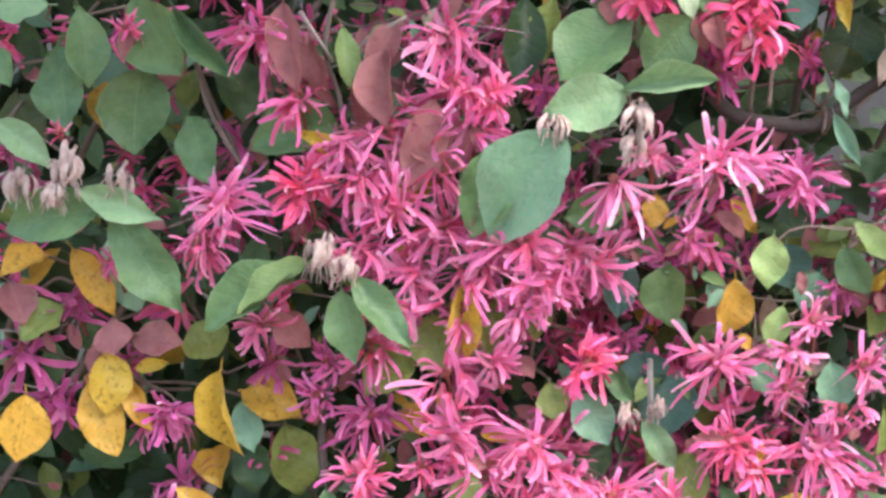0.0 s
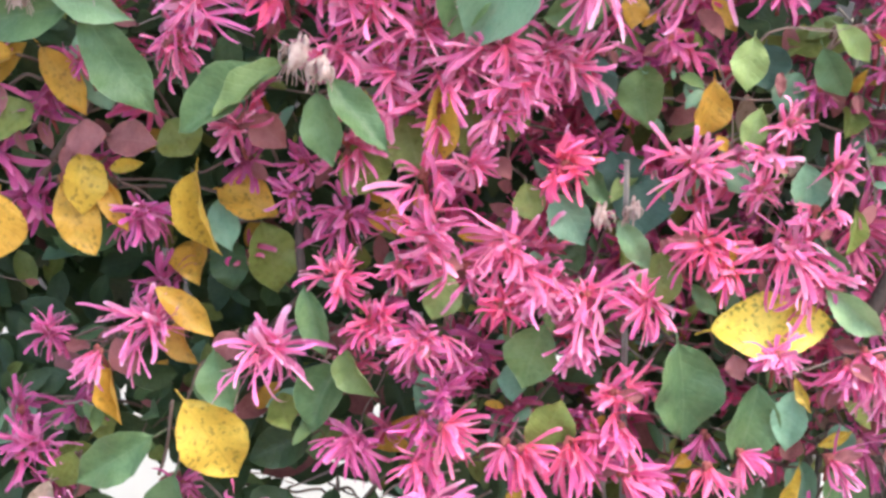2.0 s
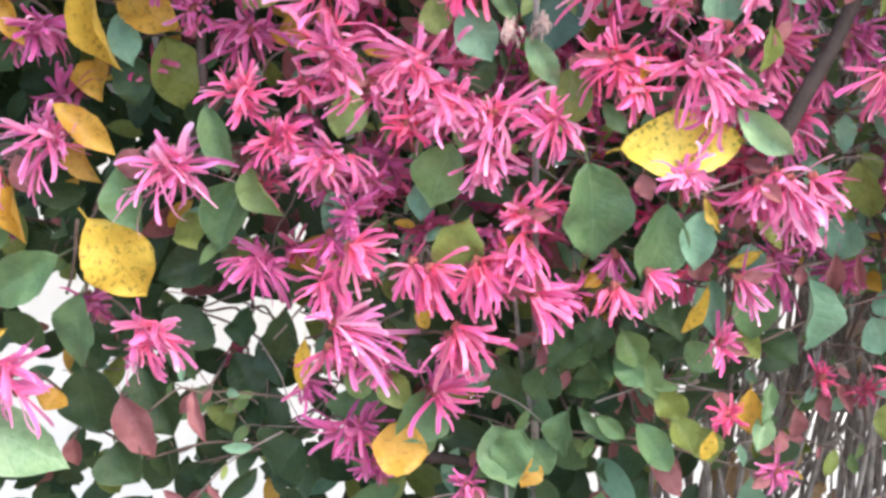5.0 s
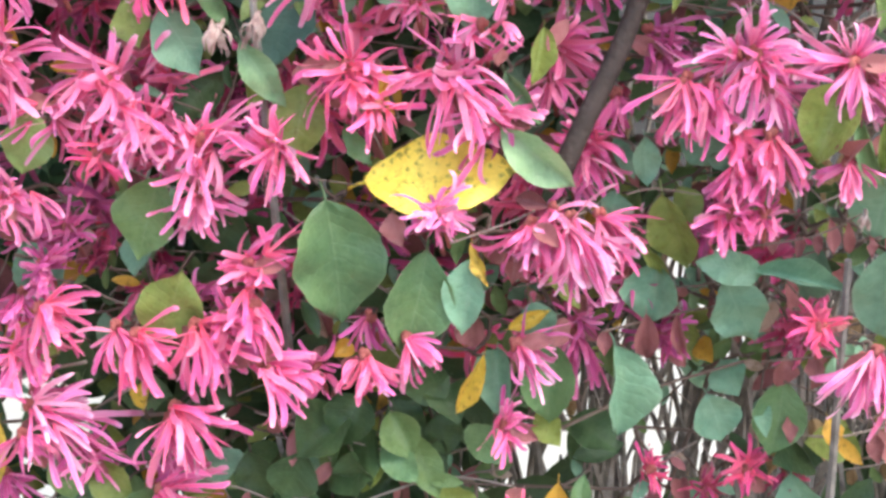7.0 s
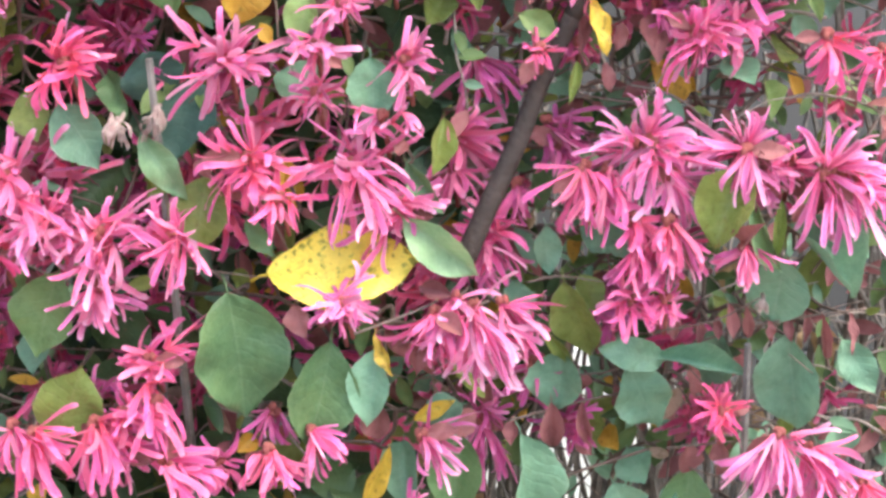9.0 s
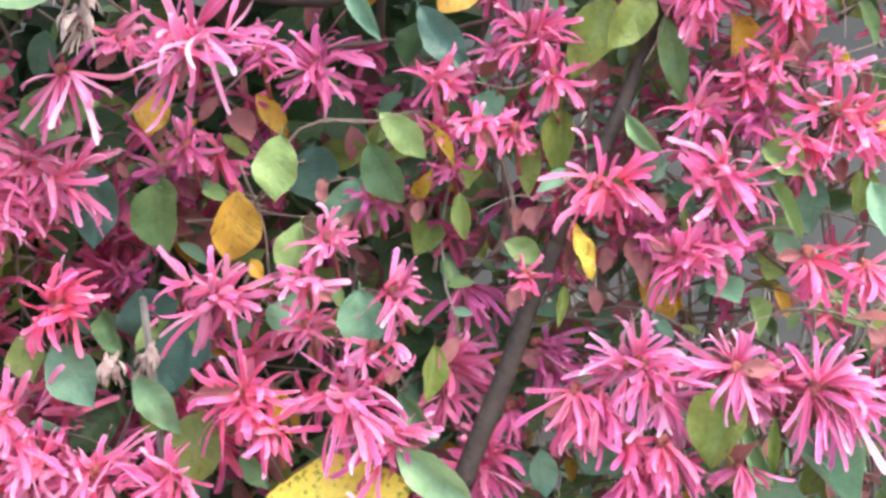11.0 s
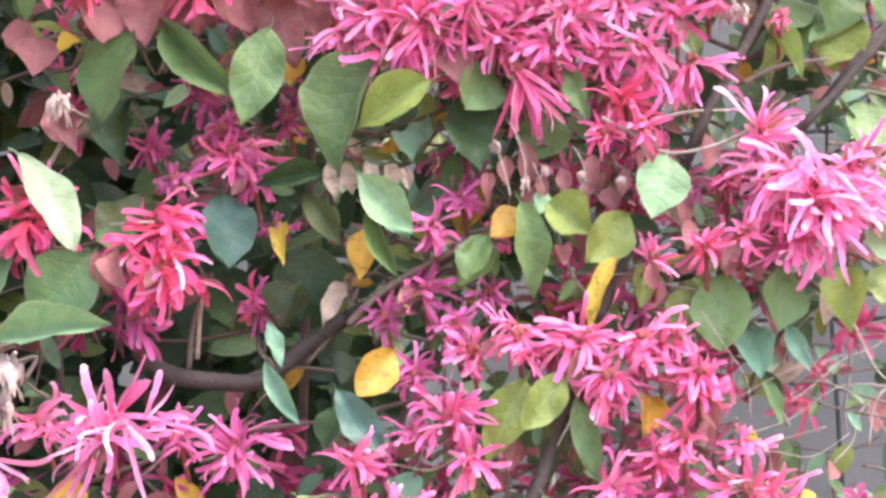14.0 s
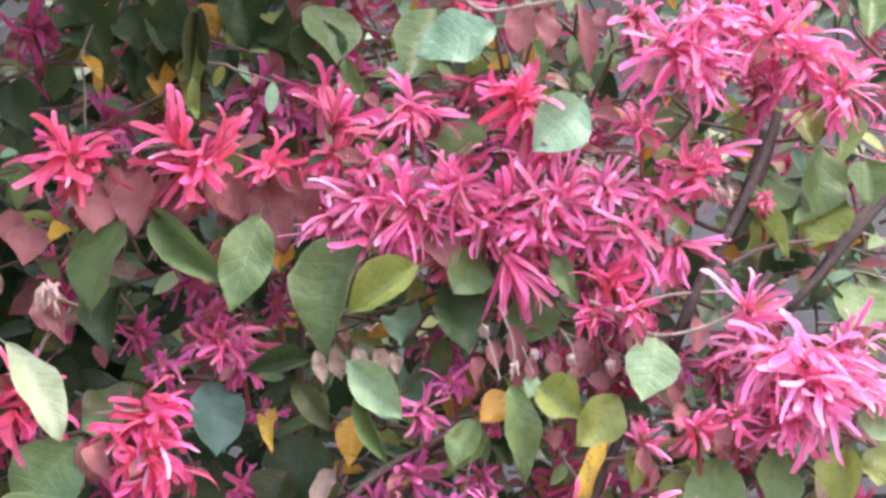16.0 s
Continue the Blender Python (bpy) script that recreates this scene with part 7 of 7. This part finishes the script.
# heads of bloom
flower("w", (0.2889, 0.5169, 1.2467), (0.17, -0.05, -0.98), 0.0244, 150)
flower("w", (0.2860, 0.5181, 1.2486), (0.26, 0.07, 0.96), 0.0193, 50)
flower("w", (0.2831, 0.5194, 1.2474), (-0.93, -0.02, 0.38), 0.0204, 24)
flower("w", (0.2952, 0.5197, 1.2382), (0.50, -0.03, -0.87), 0.0215, 70)
flower("w", (0.3198, 0.5110, 1.2467), (-0.09, -0.07, -0.99), 0.0222, 130)
flower("w", (0.3207, 0.5167, 1.2469), (0.50, 0.08, 0.86), 0.0194, 90)
flower("w", (0.3178, 0.5174, 1.2467), (-1.00, -0.04, 0.07), 0.0235, 24)
flower("w", (0.3265, 0.5156, 1.2390), (0.76, -0.01, -0.64), 0.0184, 80)
flower("w", (0.3474, 0.5120, 1.2397), (0.86, 0.01, -0.50), 0.0266, 100)
flower("w", (0.3540, 0.5152, 1.2392), (0.37, -0.04, -0.93), 0.0310, 40)
flower("w", (0.3492, 0.5110, 1.2418), (0.57, 0.08, 0.82), 0.0205, 80)
flower("v", (0.3372, 0.5203, 1.2423), (-0.77, -0.07, -0.64), 0.0166, 70)
flower("v", (0.3610, 0.5195, 1.2365), (0.98, 0.03, -0.18), 0.0188, 70)
flower("v", (0.2187, 0.5410, 1.2452), (0.94, 0.02, -0.34), 0.0243, 120)
flower("m", (0.2251, 0.5413, 1.2748), (0.64, -0.02, -0.77), 0.0242, 90)
flower("v", (0.2176, 0.5410, 1.2324), (0.17, -0.05, -0.98), 0.0191, 80)
flower("v", (0.2649, 0.5163, 1.2387), (-0.09, -0.07, -0.99), 0.0233, 100)
flower("v", (0.2731, 0.5197, 1.2381), (-0.34, -0.07, -0.94), 0.0255, 50)
flower("v", (0.2691, 0.5193, 1.2321), (0.64, -0.02, -0.77), 0.0194, 80)
flower("h", (0.2829, 0.5156, 1.2206), (0.50, -0.03, -0.87), 0.0214, 90)
flower("h", (0.2948, 0.5146, 1.2209), (-0.09, -0.07, -0.99), 0.0204, 60)
flower("v", (0.2850, 0.5166, 1.2103), (0.34, -0.04, -0.94), 0.0185, 120)
flower("v", (0.2303, 0.5410, 1.2090), (0.91, 0.01, -0.42), 0.0225, 150)
flower("m", (0.2260, 0.5398, 1.2007), (0.50, -0.03, -0.87), 0.0171, 120)
flower("h", (0.2468, 0.5134, 1.2792), (0.50, -0.03, -0.87), 0.0096, 260)
flower("v", (0.2993, 0.5189, 1.2140), (0.17, -0.05, -0.98), 0.0196, 110)
flower("v", (0.3220, 0.5105, 1.2138), (0.17, -0.05, -0.98), 0.0174, 90)
flower("h", (0.3446, 0.5105, 1.2873), (0.57, -0.03, -0.82), 0.0192, 130)
flower("h", (0.3656, 0.5169, 1.2829), (0.09, -0.06, -0.99), 0.0196, 120)
flower("v", (0.3001, 0.5131, 1.2871), (0.64, -0.02, -0.77), 0.0190, 150)
flower("v", (0.3143, 0.5159, 1.2889), (0.34, -0.04, -0.94), 0.0162, 140)
flower("m", (0.2514, 0.5432, 1.2513), (0.57, -0.03, -0.82), 0.0223, 70)
flower("m", (0.2577, 0.5418, 1.2431), (0.17, -0.05, -0.98), 0.0148, 100)
flower("v", (0.2610, 0.5210, 1.2806), (0.50, -0.03, -0.87), 0.0121, 200)
flower("m", (0.2408, 0.5402, 1.2284), (0.17, -0.05, -0.98), 0.0170, 100)
# a small head in front of the large yellow leaf
flower("w", (0.1817, 0.5030, 1.1886), (0.74, -0.12, -0.67), 0.0156, 170)
flower("m", (0.1794, 0.5060, 1.1847), (0.22, -0.21, -0.95), 0.0111, 90)
# large leaves under the overhang, shade put into their dark colour
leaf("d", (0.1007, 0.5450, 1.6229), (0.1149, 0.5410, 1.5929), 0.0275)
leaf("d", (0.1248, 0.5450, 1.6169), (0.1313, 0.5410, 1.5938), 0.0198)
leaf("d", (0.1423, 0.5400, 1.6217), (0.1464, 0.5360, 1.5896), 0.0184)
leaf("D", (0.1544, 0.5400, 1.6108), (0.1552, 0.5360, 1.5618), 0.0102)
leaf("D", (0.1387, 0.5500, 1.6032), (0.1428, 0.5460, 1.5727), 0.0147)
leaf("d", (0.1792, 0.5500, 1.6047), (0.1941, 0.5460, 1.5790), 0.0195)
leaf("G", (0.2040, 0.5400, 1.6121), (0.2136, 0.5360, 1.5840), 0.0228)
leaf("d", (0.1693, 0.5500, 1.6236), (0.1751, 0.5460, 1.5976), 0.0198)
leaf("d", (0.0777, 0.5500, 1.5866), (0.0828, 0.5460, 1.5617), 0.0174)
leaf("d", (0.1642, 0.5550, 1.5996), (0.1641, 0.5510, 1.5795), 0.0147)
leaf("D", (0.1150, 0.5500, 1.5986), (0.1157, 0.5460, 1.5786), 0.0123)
BLADES, LEAF_LENGTHS = np.array(LEAF_SPOTS), np.array(LEAF_LONG)
for spec in FLOWERS:
    flower_head(*spec, BLADES, LEAF_LENGTHS)
# ---- limbs and fine twigs inside the shrub ----
def limb_net():
    """Trunks rise from the soil, limbs fan out from them, and a fine twig runs from the nearest limb to every leaf and flower."""
    rnd = random.Random(8)
    limbs = []
    for foot, tops in (((-0.52, 0.8), ((-0.3, 1.35), (-0.12, 1.5), (0.02, 1.6), (-0.22, 1.1), (-0.02, 1.22))),
                       ((0.13, 0.86), ((0.08, 1.45), (0.2, 1.68), (0.0, 1.05), (0.14, 1.2), (0.28, 1.5))),
                       ((0.47, 0.88), ((0.33, 1.6), (0.5, 1.55), (0.44, 1.3)))):
        bm = bmesh.new()
        fx, fy = foot
        crotch = Vector((fx, fy - 0.03, 0.72))
        tube(bm, [(fx - 0.02, fy, -0.05), (fx + 0.01, fy - 0.01, 0.35), crotch], 0.026, 0.016, 9)
        part("trunk", bm, BARK, shrub, "brown woody trunk")
        for tx, tz in tops:
            tip = Vector((tx, rnd.uniform(0.57, 0.63), tz))
            a = crotch.lerp(tip, 0.35) + Vector((rnd.uniform(-0.03, 0.03), rnd.uniform(-0.02, 0.04), 0.03))
            b = crotch.lerp(tip, 0.7) + Vector((rnd.uniform(-0.04, 0.04), rnd.uniform(-0.03, 0.02), 0.03))
            limbs.append([crotch, a, b, tip])
    # every leaf and flower joins the nearest wood that already stands
    nodes = [(p.lerp(q, k / 6), i) for i, pts in enumerate(limbs) for p, q in zip(pts, pts[1:]) for k in range(7)]
    twigs = [[] for _ in limbs]
    for spot in sorted(ANCHORS, key=lambda s: -s.y - 0.15 * s.z):
        back = spot + Vector((rnd.uniform(-0.006, 0.006), rnd.uniform(0.012, 0.03), rnd.uniform(-0.012, 0.0)))
        near, i = min(nodes, key=lambda n: (n[0] - back).length + (0.12 if n[0].z > back.z + 0.02 else 0))
        twigs[i].append((near, back, spot))
        nodes += [(back, i), (near.lerp(back, 0.5), i)]
    for i, pts in enumerate(limbs):
        bm = bmesh.new()
        tube(bm, pts, 0.0038, 0.0014, 7)
        for near, back, spot in twigs[i]:
            half = near.lerp(back, 0.5) + Vector((rnd.uniform(-0.006, 0.006), rnd.uniform(0, 0.008), rnd.uniform(-0.003, 0.008)))
            tube(bm, [near, half, back, spot + Vector((0, 0.003, -0.001))], 0.0011, 0.0007, 4)
        part("limb", bm, TWIG, shrub, "brown limb with fine side twigs")


limb_net()


# ---- inner foliage behind the outer leaves ----
def inner_density(x, z):
    """How thickly the inside of the shrub is leafed; the foot and the open end are thin."""
    d = 1.0
    if z < 1.13 and x > 0.19:
        d = 0.06
    elif z < 1.06:
        d = 0.45 if x < 0.02 else 0.8
    elif x > 0.32 and 1.13 < z < 1.42:
        d = 0.03
    elif x > 0.22 and 1.13 < z < 1.42:
        d = 0.1
    elif x > 0.22:
        d = 0.35 if x < 0.33 else 0.2
    if z < 1.0:
        d *= 0.6
    return d


# gaps in the foliage near the foot, through which the white wall shows: x and z at the front, slope of the view, half width, half height
GAPS = [(-0.037, 1.060, -0.160, -0.437, 0.031, 0.022),
        (-0.144, 1.065, -0.310, -0.430, 0.018, 0.020),
        (-0.100, 1.019, -0.250, -0.493, 0.010, 0.019),
        (-0.008, 1.018, -0.120, -0.493, 0.010, 0.015),
        (-0.144, 1.009, -0.310, -0.510, 0.015, 0.019),
        (0.241, 1.090, 0.020, -0.373, 0.006, 0.011),
        (0.218, 1.062, -0.017, -0.423, 0.009, 0.009)]


def in_gap(p):
    """Whether a place lies in one of the open gaps, which run back and down through the shrub."""
    for x, z, sx, sz, rx, rz in GAPS:
        d = p.y - 0.6
        if ((p.x - x - sx * d) / rx) ** 2 + ((p.z - z - sz * d) / rz) ** 2 < 1:
            return True
    return False


def leaf_heap(name, count, spot, mats, label, seed, sizes=(0.022, 0.042), slim=0.58):
    """Many small leaves in one mesh; spot(rnd) gives a place or None."""
    rnd = random.Random(seed)
    bm = bmesh.new()
    uv = bm.loops.layers.uv.new("UVMap")
    slots = []
    while len(slots) < count * 12:
        base = spot(rnd)
        if base is None:
            continue
        length = rnd.uniform(*sizes)
        wide = length * slim * rnd.uniform(0.86, 1.14)
        along = Vector((rnd.uniform(-1, 1), rnd.uniform(-0.8, 0.3), rnd.uniform(-1.3, 0.4))).normalized()
        if any(in_gap(base + along * length * k) for k in (0.0, 0.5, 1.0)):
            continue
        face = Vector((rnd.uniform(-0.5, 0.5), -0.9, rnd.uniform(0, 0.9)))
        face = (face - face.dot(along) * along).normalized()
        side = along.cross(face)
        cup = rnd.uniform(0.05, 0.3)

        def place(u, v):
            w = leaf_half_width(v, 0.97) if 0 < v < 1 else 0.005
            s = (u - 0.5) * 2
            return base + along * v * length + side * s * w * wide + face * (cup * abs(s) * w - 0.12 * v * v) * length

        grid_sheet(bm, uv, 6, 2, place)
        slots += [rnd.choices(range(len(mats)), [w for _, w in mats])[0]] * 12
    ob = linked(name, bm, mats[0][0], shrub)
    for m, _ in mats[1:]:
        ob.data.materials.append(m)
    ob.data.polygons.foreach_set("material_index", slots)
    return tagged(ob, label, kind="stuff")


def inside(rnd):
    x, z = rnd.uniform(-0.6, 0.66), rnd.uniform(0.85, 1.72)
    y = 0.565 + ((0.72 if z < 1.14 else 0.8) - 0.565) * rnd.random() ** 1.2
    if rnd.random() > inner_density(x, z):
        return None
    if (x < 0.12 and 1.14 < z < 1.3 and y < 0.71) or (x < 0.24 and z > 1.34 and y < 0.66):
        return None
    return Vector((x, y, z))


def deep(rnd):
    """The heart of the shrub, dark by its leaf colour."""
    x, z = rnd.uniform(-0.6, 0.21), rnd.uniform(0.97, 1.75)
    if z < 1.07 and not 0.03 < x < 0.19:
        return None
    return Vector((x, rnd.uniform(0.76, 0.92), z))


def shade_crown(rnd):
    """Unseen leaves above the view, added to shade what is below, with rounded shoulders."""
    x = rnd.uniform(-0.85, 0.9)
    # an added overhang juts forward here to block light from the front
    over = x < 0.1 and rnd.random() < 0.5
    y = rnd.uniform(0.34, 0.5) if over else rnd.uniform(0.44, 0.77)
    low = 1.39 + y * 0.56 if -0.45 < x < 0.6 else 0.95
    high = 1.86 - 0.55 * abs(x) ** 2.5 - 1.2 * (0.35 if over else 1.0) * max(0.0, abs(y - 0.63) - 0.08)
    z = rnd.uniform(0.95, 1.9)
    # left thin at this end so that the sun gets in
    if x > 0.6 or (x > 0.24 and rnd.random() < 0.8):
        return None
    if not low < z < high or (not -0.45 < x < 0.6 and y < 0.5 + 0.3 * (abs(x) - 0.4)):
        return None
    return Vector((x, y, z))


# weighted to the darkened green so the inside looks shaded
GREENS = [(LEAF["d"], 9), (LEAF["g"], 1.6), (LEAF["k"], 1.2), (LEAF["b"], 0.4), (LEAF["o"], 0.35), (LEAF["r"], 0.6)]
leaf_heap("inner_leaves", 8500, inside, GREENS, "inner leaves of the shrub, mostly darkened for shade", 23, (0.016, 0.038), 0.5)


def open_end(rnd):
    """The second rank of the thin, sunny end of the shrub."""
    x, z = rnd.uniform(0.1, 0.4), rnd.uniform(1.12, 1.68)
    if rnd.random() > (1.0 if x < 0.3 else 0.45) * (0.2 if x > 0.25 and 1.14 < z < 1.4 else 1.0):
        return None
    if x < 0.25 and 1.35 < z < 1.5 and rnd.random() < 0.9:
        return None
    return Vector((x, rnd.uniform(0.575 if z < 1.26 else 0.545, 0.63), z))


leaf_heap("second_rank_leaves", 800, open_end, [(LEAF["G"], 3), (LEAF["k"], 2.5), (LEAF["b"], 2), (LEAF["r"], 3), (LEAF["q"], 1.6), (LEAF["o"], 0.8), (LEAF["l"], 1)],
          "mixed green and reddish leaves of the second rank", 53, (0.01, 0.024), 0.46)
leaf_heap("heart_leaves", 4200, deep, [(LEAF["d"], 5), (LEAF["g"], 0.5)], "heart leaves of the shrub, darkened in colour for shade", 37)
leaf_heap("crown_leaves", 6800, shade_crown, GREENS, "unseen green leaves added overhead to shade the shrub", 29)


def fine_sprays():
    """Thin young shoots between the leaves, each with a few small leaves."""
    rnd = random.Random(61)
    wood = [bmesh.new(), bmesh.new()]
    shoots = []
    while len(shoots) < 1300:
        x, z = rnd.uniform(-0.5, 0.62), rnd.uniform(1.0, 1.72)
        if rnd.random() > (1.0 if x > 0.15 else 0.6 if x > -0.05 else 0.12):
            continue
        if (x > 0.18 and z < 1.1 and rnd.random() < 0.7) or (x < 0.13 and z > 1.56 and rnd.random() < 0.8) or (0.06 < x < 0.25 and 1.34 < z < 1.5 and rnd.random() < 0.93):
            continue
        near = 0.57 if x > 0.2 and z < 1.26 else 0.535
        p = Vector((x, rnd.uniform(near, 0.605), z))
        lean = rnd.uniform(-1.3, 1.3)
        way = Vector((math.sin(lean), rnd.uniform(-0.35, 0.1), math.cos(lean) * rnd.uniform(-0.4, 1.0)))
        size = rnd.uniform(0.025, 0.075)
        pts = [p]
        for _ in range(4):
            way = (way + Vector((rnd.uniform(-0.35, 0.35), rnd.uniform(-0.15, 0.15), rnd.uniform(-0.45, 0.3)))).normalized()
            pts.append(pts[-1] + way * size / 4)
        pts = [Vector((q.x, max(q.y, near - 0.006), q.z)) for q in pts]
        tube(wood[rnd.random() < 0.55], pts, rnd.uniform(0.0004, 0.001), 0.0004, 4)
        shoots.append(pts)
    for bm, mat in zip(wood, (TWIG, PALE_TWIG)):
        tagged(linked("fine_brush", bm, mat, shrub), "thin young twigs between the leaves", kind="stuff")
    spots = [p for pts in shoots for p in pts[1:] if rnd.random() < 0.75]
    turn = iter(spots * 3)
    leaf_heap("shoot_leaves", len(spots), lambda r: next(turn), [(LEAF["k"], 1.6), (LEAF["G"], 4), (LEAF["b"], 2.4), (LEAF["d"], 2), (LEAF["r"], 4.5), (LEAF["p"], 0.2), (LEAF["q"], 0.5), (LEAF["o"], 0.5)],
              "small young leaves on thin shoots", 67, (0.007, 0.019), 0.42)


fine_sprays()


def bloom_density(x, z):
    """How thickly blossoms stand in the second rank; few in the hollow at one end and at the foot."""
    if z < 1.12:
        return 0.04
    if x < 0.0 and z < 1.28:
        return 0.06
    if x < 0.2 and z > 1.565:
        return 0.05
    if 0.06 < x < 0.25 and 1.35 < z < 1.52:
        return 0.15
    if x > 0.33 or (x > 0.2 and z < 1.28):
        return 0.3
    return 1.0 if x > 0.0 else 0.5


def inner_flowers(count, kind):
    rnd = random.Random(31 + count)
    made = 0
    verts, faces, uvs = [], [], []
    tufts = []
    for t in FAR_MESHES:
        tufts.append(([v.co.copy() for v in t.vertices], [tuple(p.vertices) for p in t.polygons], [tuple(d.uv) for d in t.uv_layers[0].data]))
    while made < count:
        x, z = rnd.uniform(-0.45, 0.6), rnd.uniform(1.08, 1.75)
        if rnd.random() > bloom_density(x, z):
            continue
        made += 1
        vs, fs, us = rnd.choice(tufts)
        s = rnd.uniform(0.012, 0.019)
        m = Matrix.Translation((x, rnd.uniform(0.54, 0.61), z)) @ Matrix.Rotation(rnd.uniform(-0.8, 0.8), 4, 'Y') @ Matrix.Scale(s, 4)
        at = len(verts)
        verts += [m @ v for v in vs]
        faces += [tuple(i + at for i in f) for f in fs]
        uvs += us
    me = bpy.data.meshes.new("inner_blossom")
    me.from_pydata(verts, [], faces)
    layer = me.uv_layers.new(name="UVMap")
    layer.data.foreach_set("uv", [c for u in uvs for c in u])
    me.materials.append(PETAL[kind])
    ob = new("inner_blossom", me)
    ob.parent = shrub
    tagged(ob, "magenta blossom in the shade inside the shrub", kind="stuff")


inner_flowers(330, "m")
inner_flowers(330, "v")
inner_flowers(260, "h")
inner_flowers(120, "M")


# ---- behind the shrub: brushwood, walls and soil ----
STICK = plain_material("dry_stick", (0.12, 0.105, 0.1), (0.38, 0.34, 0.31), 90.0, 0.9, 0.5)
DRY = leaf_material("dry_leaf", (0.42, 0.25, 0.12), (0.52, 0.36, 0.2), (0.3, 0.18, 0.09), 0.4)


def brushwood():
    thing = tagged(new("brushwood"), "upright bundle of dry dark sticks with withered leaves", "brushwood")
    thing.location = (0.38, 0.76, 0)
    rnd = random.Random(77)
    meshes = []
    for i in range(8):
        bm = bmesh.new()
        tube(bm, [(0, 0, 0), (rnd.uniform(-0.02, 0.02), 0, 0.4), (rnd.uniform(-0.03, 0.03), 0, 0.8), (rnd.uniform(0.0, 0.07), 0, 1.0)], 0.0034, 0.0014, 5)
        for _ in range(3):
            z = rnd.uniform(0.5, 0.9)
            tube(bm, [(0, 0, z), (rnd.uniform(-0.03, 0.03), -0.01, z + 0.06), (rnd.uniform(-0.06, 0.06), -0.015, z + 0.13)], 0.0016, 0.0008, 4)
        me = bpy.data.meshes.new("stick")
        bm.to_mesh(me)
        bm.free()
        me.materials.append(STICK)
        meshes.append(me)
    for _ in range(170):
        o = new("stick", rnd.choice(meshes))
        o.parent = thing
        o.matrix_local = pose(rnd.uniform(-0.2, 0.34), rnd.uniform(-0.07, 0.09), -0.02, rnd.uniform(-3, 3), rnd.uniform(-3, 9), rnd.uniform(0, 360)) @ Matrix.Diagonal((1, 1, rnd.uniform(1.0, 1.4), 1))
    bm = bmesh.new()
    for _ in range(170):
        p = Vector((rnd.uniform(-0.02, 0.3), rnd.uniform(-0.03, 0.1), rnd.uniform(0.72, 0.93)))
        a = rnd.uniform(0, math.pi)
        q = p + Vector((math.cos(a), rnd.uniform(-0.3, 0.3), math.sin(a))) * rnd.uniform(0.02, 0.06)
        tube(bm, [p, p.lerp(q, 0.5) + Vector((rnd.uniform(-0.006, 0.006), 0, rnd.uniform(-0.006, 0.006))), q], 0.0009, 0.0006, 4)
    tagged(part("straw", bm, PALE_TWIG, thing, "tangle of short pale twigs"), kind="stuff")
    for _ in range(100):
        o = new("dry_leaf", dressed(rnd.choice(LEAF_MESHES), "dry", {"dry": DRY}))
        o.parent = thing
        s = rnd.uniform(0.022, 0.036)
        o.matrix_local = pose(rnd.uniform(-0.18, 0.28), rnd.uniform(-0.09, -0.02), rnd.uniform(0.85, 1.2), rnd.uniform(60, 110), rnd.uniform(-30, 30), rnd.uniform(150, 210)) @ Matrix.Diagonal((s * 0.4, -s, s, 1))
    return thing


brushwood()


def plain_box(name, lo, hi, mat, parent=None, bevel=0.0):
    bm = bmesh.new()
    bmesh.ops.create_cube(bm, size=1)
    for v in bm.verts:
        v.co = Vector([a + (b - a) * (c + 0.5) for a, b, c in zip(lo, hi, v.co)])
    if bevel:
        bmesh.ops.bevel(bm, geom=bm.edges[:], offset=bevel, segments=1, affect='EDGES')
    return linked(name, bm, mat, parent, False)


WALL = plain_material("grey_block", (0.072, 0.07, 0.071), (0.1, 0.097, 0.098), 9.0, 0.9, 0.4)
MORTAR = plain_material("mortar", (0.062, 0.062, 0.06), (0.088, 0.088, 0.085), 40.0, 0.95, 0.4)
WHITE = plain_material("white_paint", (0.87, 0.87, 0.85), (0.9, 0.9, 0.88), 3.0, 0.8, 0.15)
SOIL = plain_material("soil", (0.14, 0.11, 0.08), (0.22, 0.18, 0.13), 5.0, 0.95, 0.8, 0.01)
bm = bmesh.new()
bmesh.ops.create_grid(bm, x_segments=2, y_segments=2, size=60)
tagged(linked("ground", bm, SOIL), "bare brown soil", kind="structure")
back = tagged(plain_box("wall_block", (-2.26, 1.4785, 0.4), (3.14, 1.67, 2.26), MORTAR), "grey concrete block wall with fine joints", kind="structure")
tagged(plain_box("wall_base", (-2.3, 1.44, -0.1), (0.43, 1.4725, 0.93), WHITE), "white painted base of the wall", kind="structure")
tagged(plain_box("wall_foot", (0.43, 1.44, -0.1), (3.18, 1.4725, 0.64), WHITE), "lower white painted base of the wall", kind="structure")
half = bpy.data.meshes.new("block")
bm = bmesh.new()
bmesh.ops.create_cube(bm, size=1)
for v in bm.verts:
    v.co = Vector((v.co.x * 0.3965, v.co.y * 0.05, v.co.z * 0.1965))
bmesh.ops.bevel(bm, geom=bm.edges[:], offset=0.0015, segments=1, affect='EDGES')
bm.to_mesh(half)
bm.free()
half.materials.append(WALL)
for row in range(-2, 6):
    for col in range(-6, 7):
        o = new("block", half)
        o.parent = back
        o.location = (0.247 + col * 0.4 + (0.2 if row % 2 else 0.0), 1.5, 0.830 + 0.2 * row)
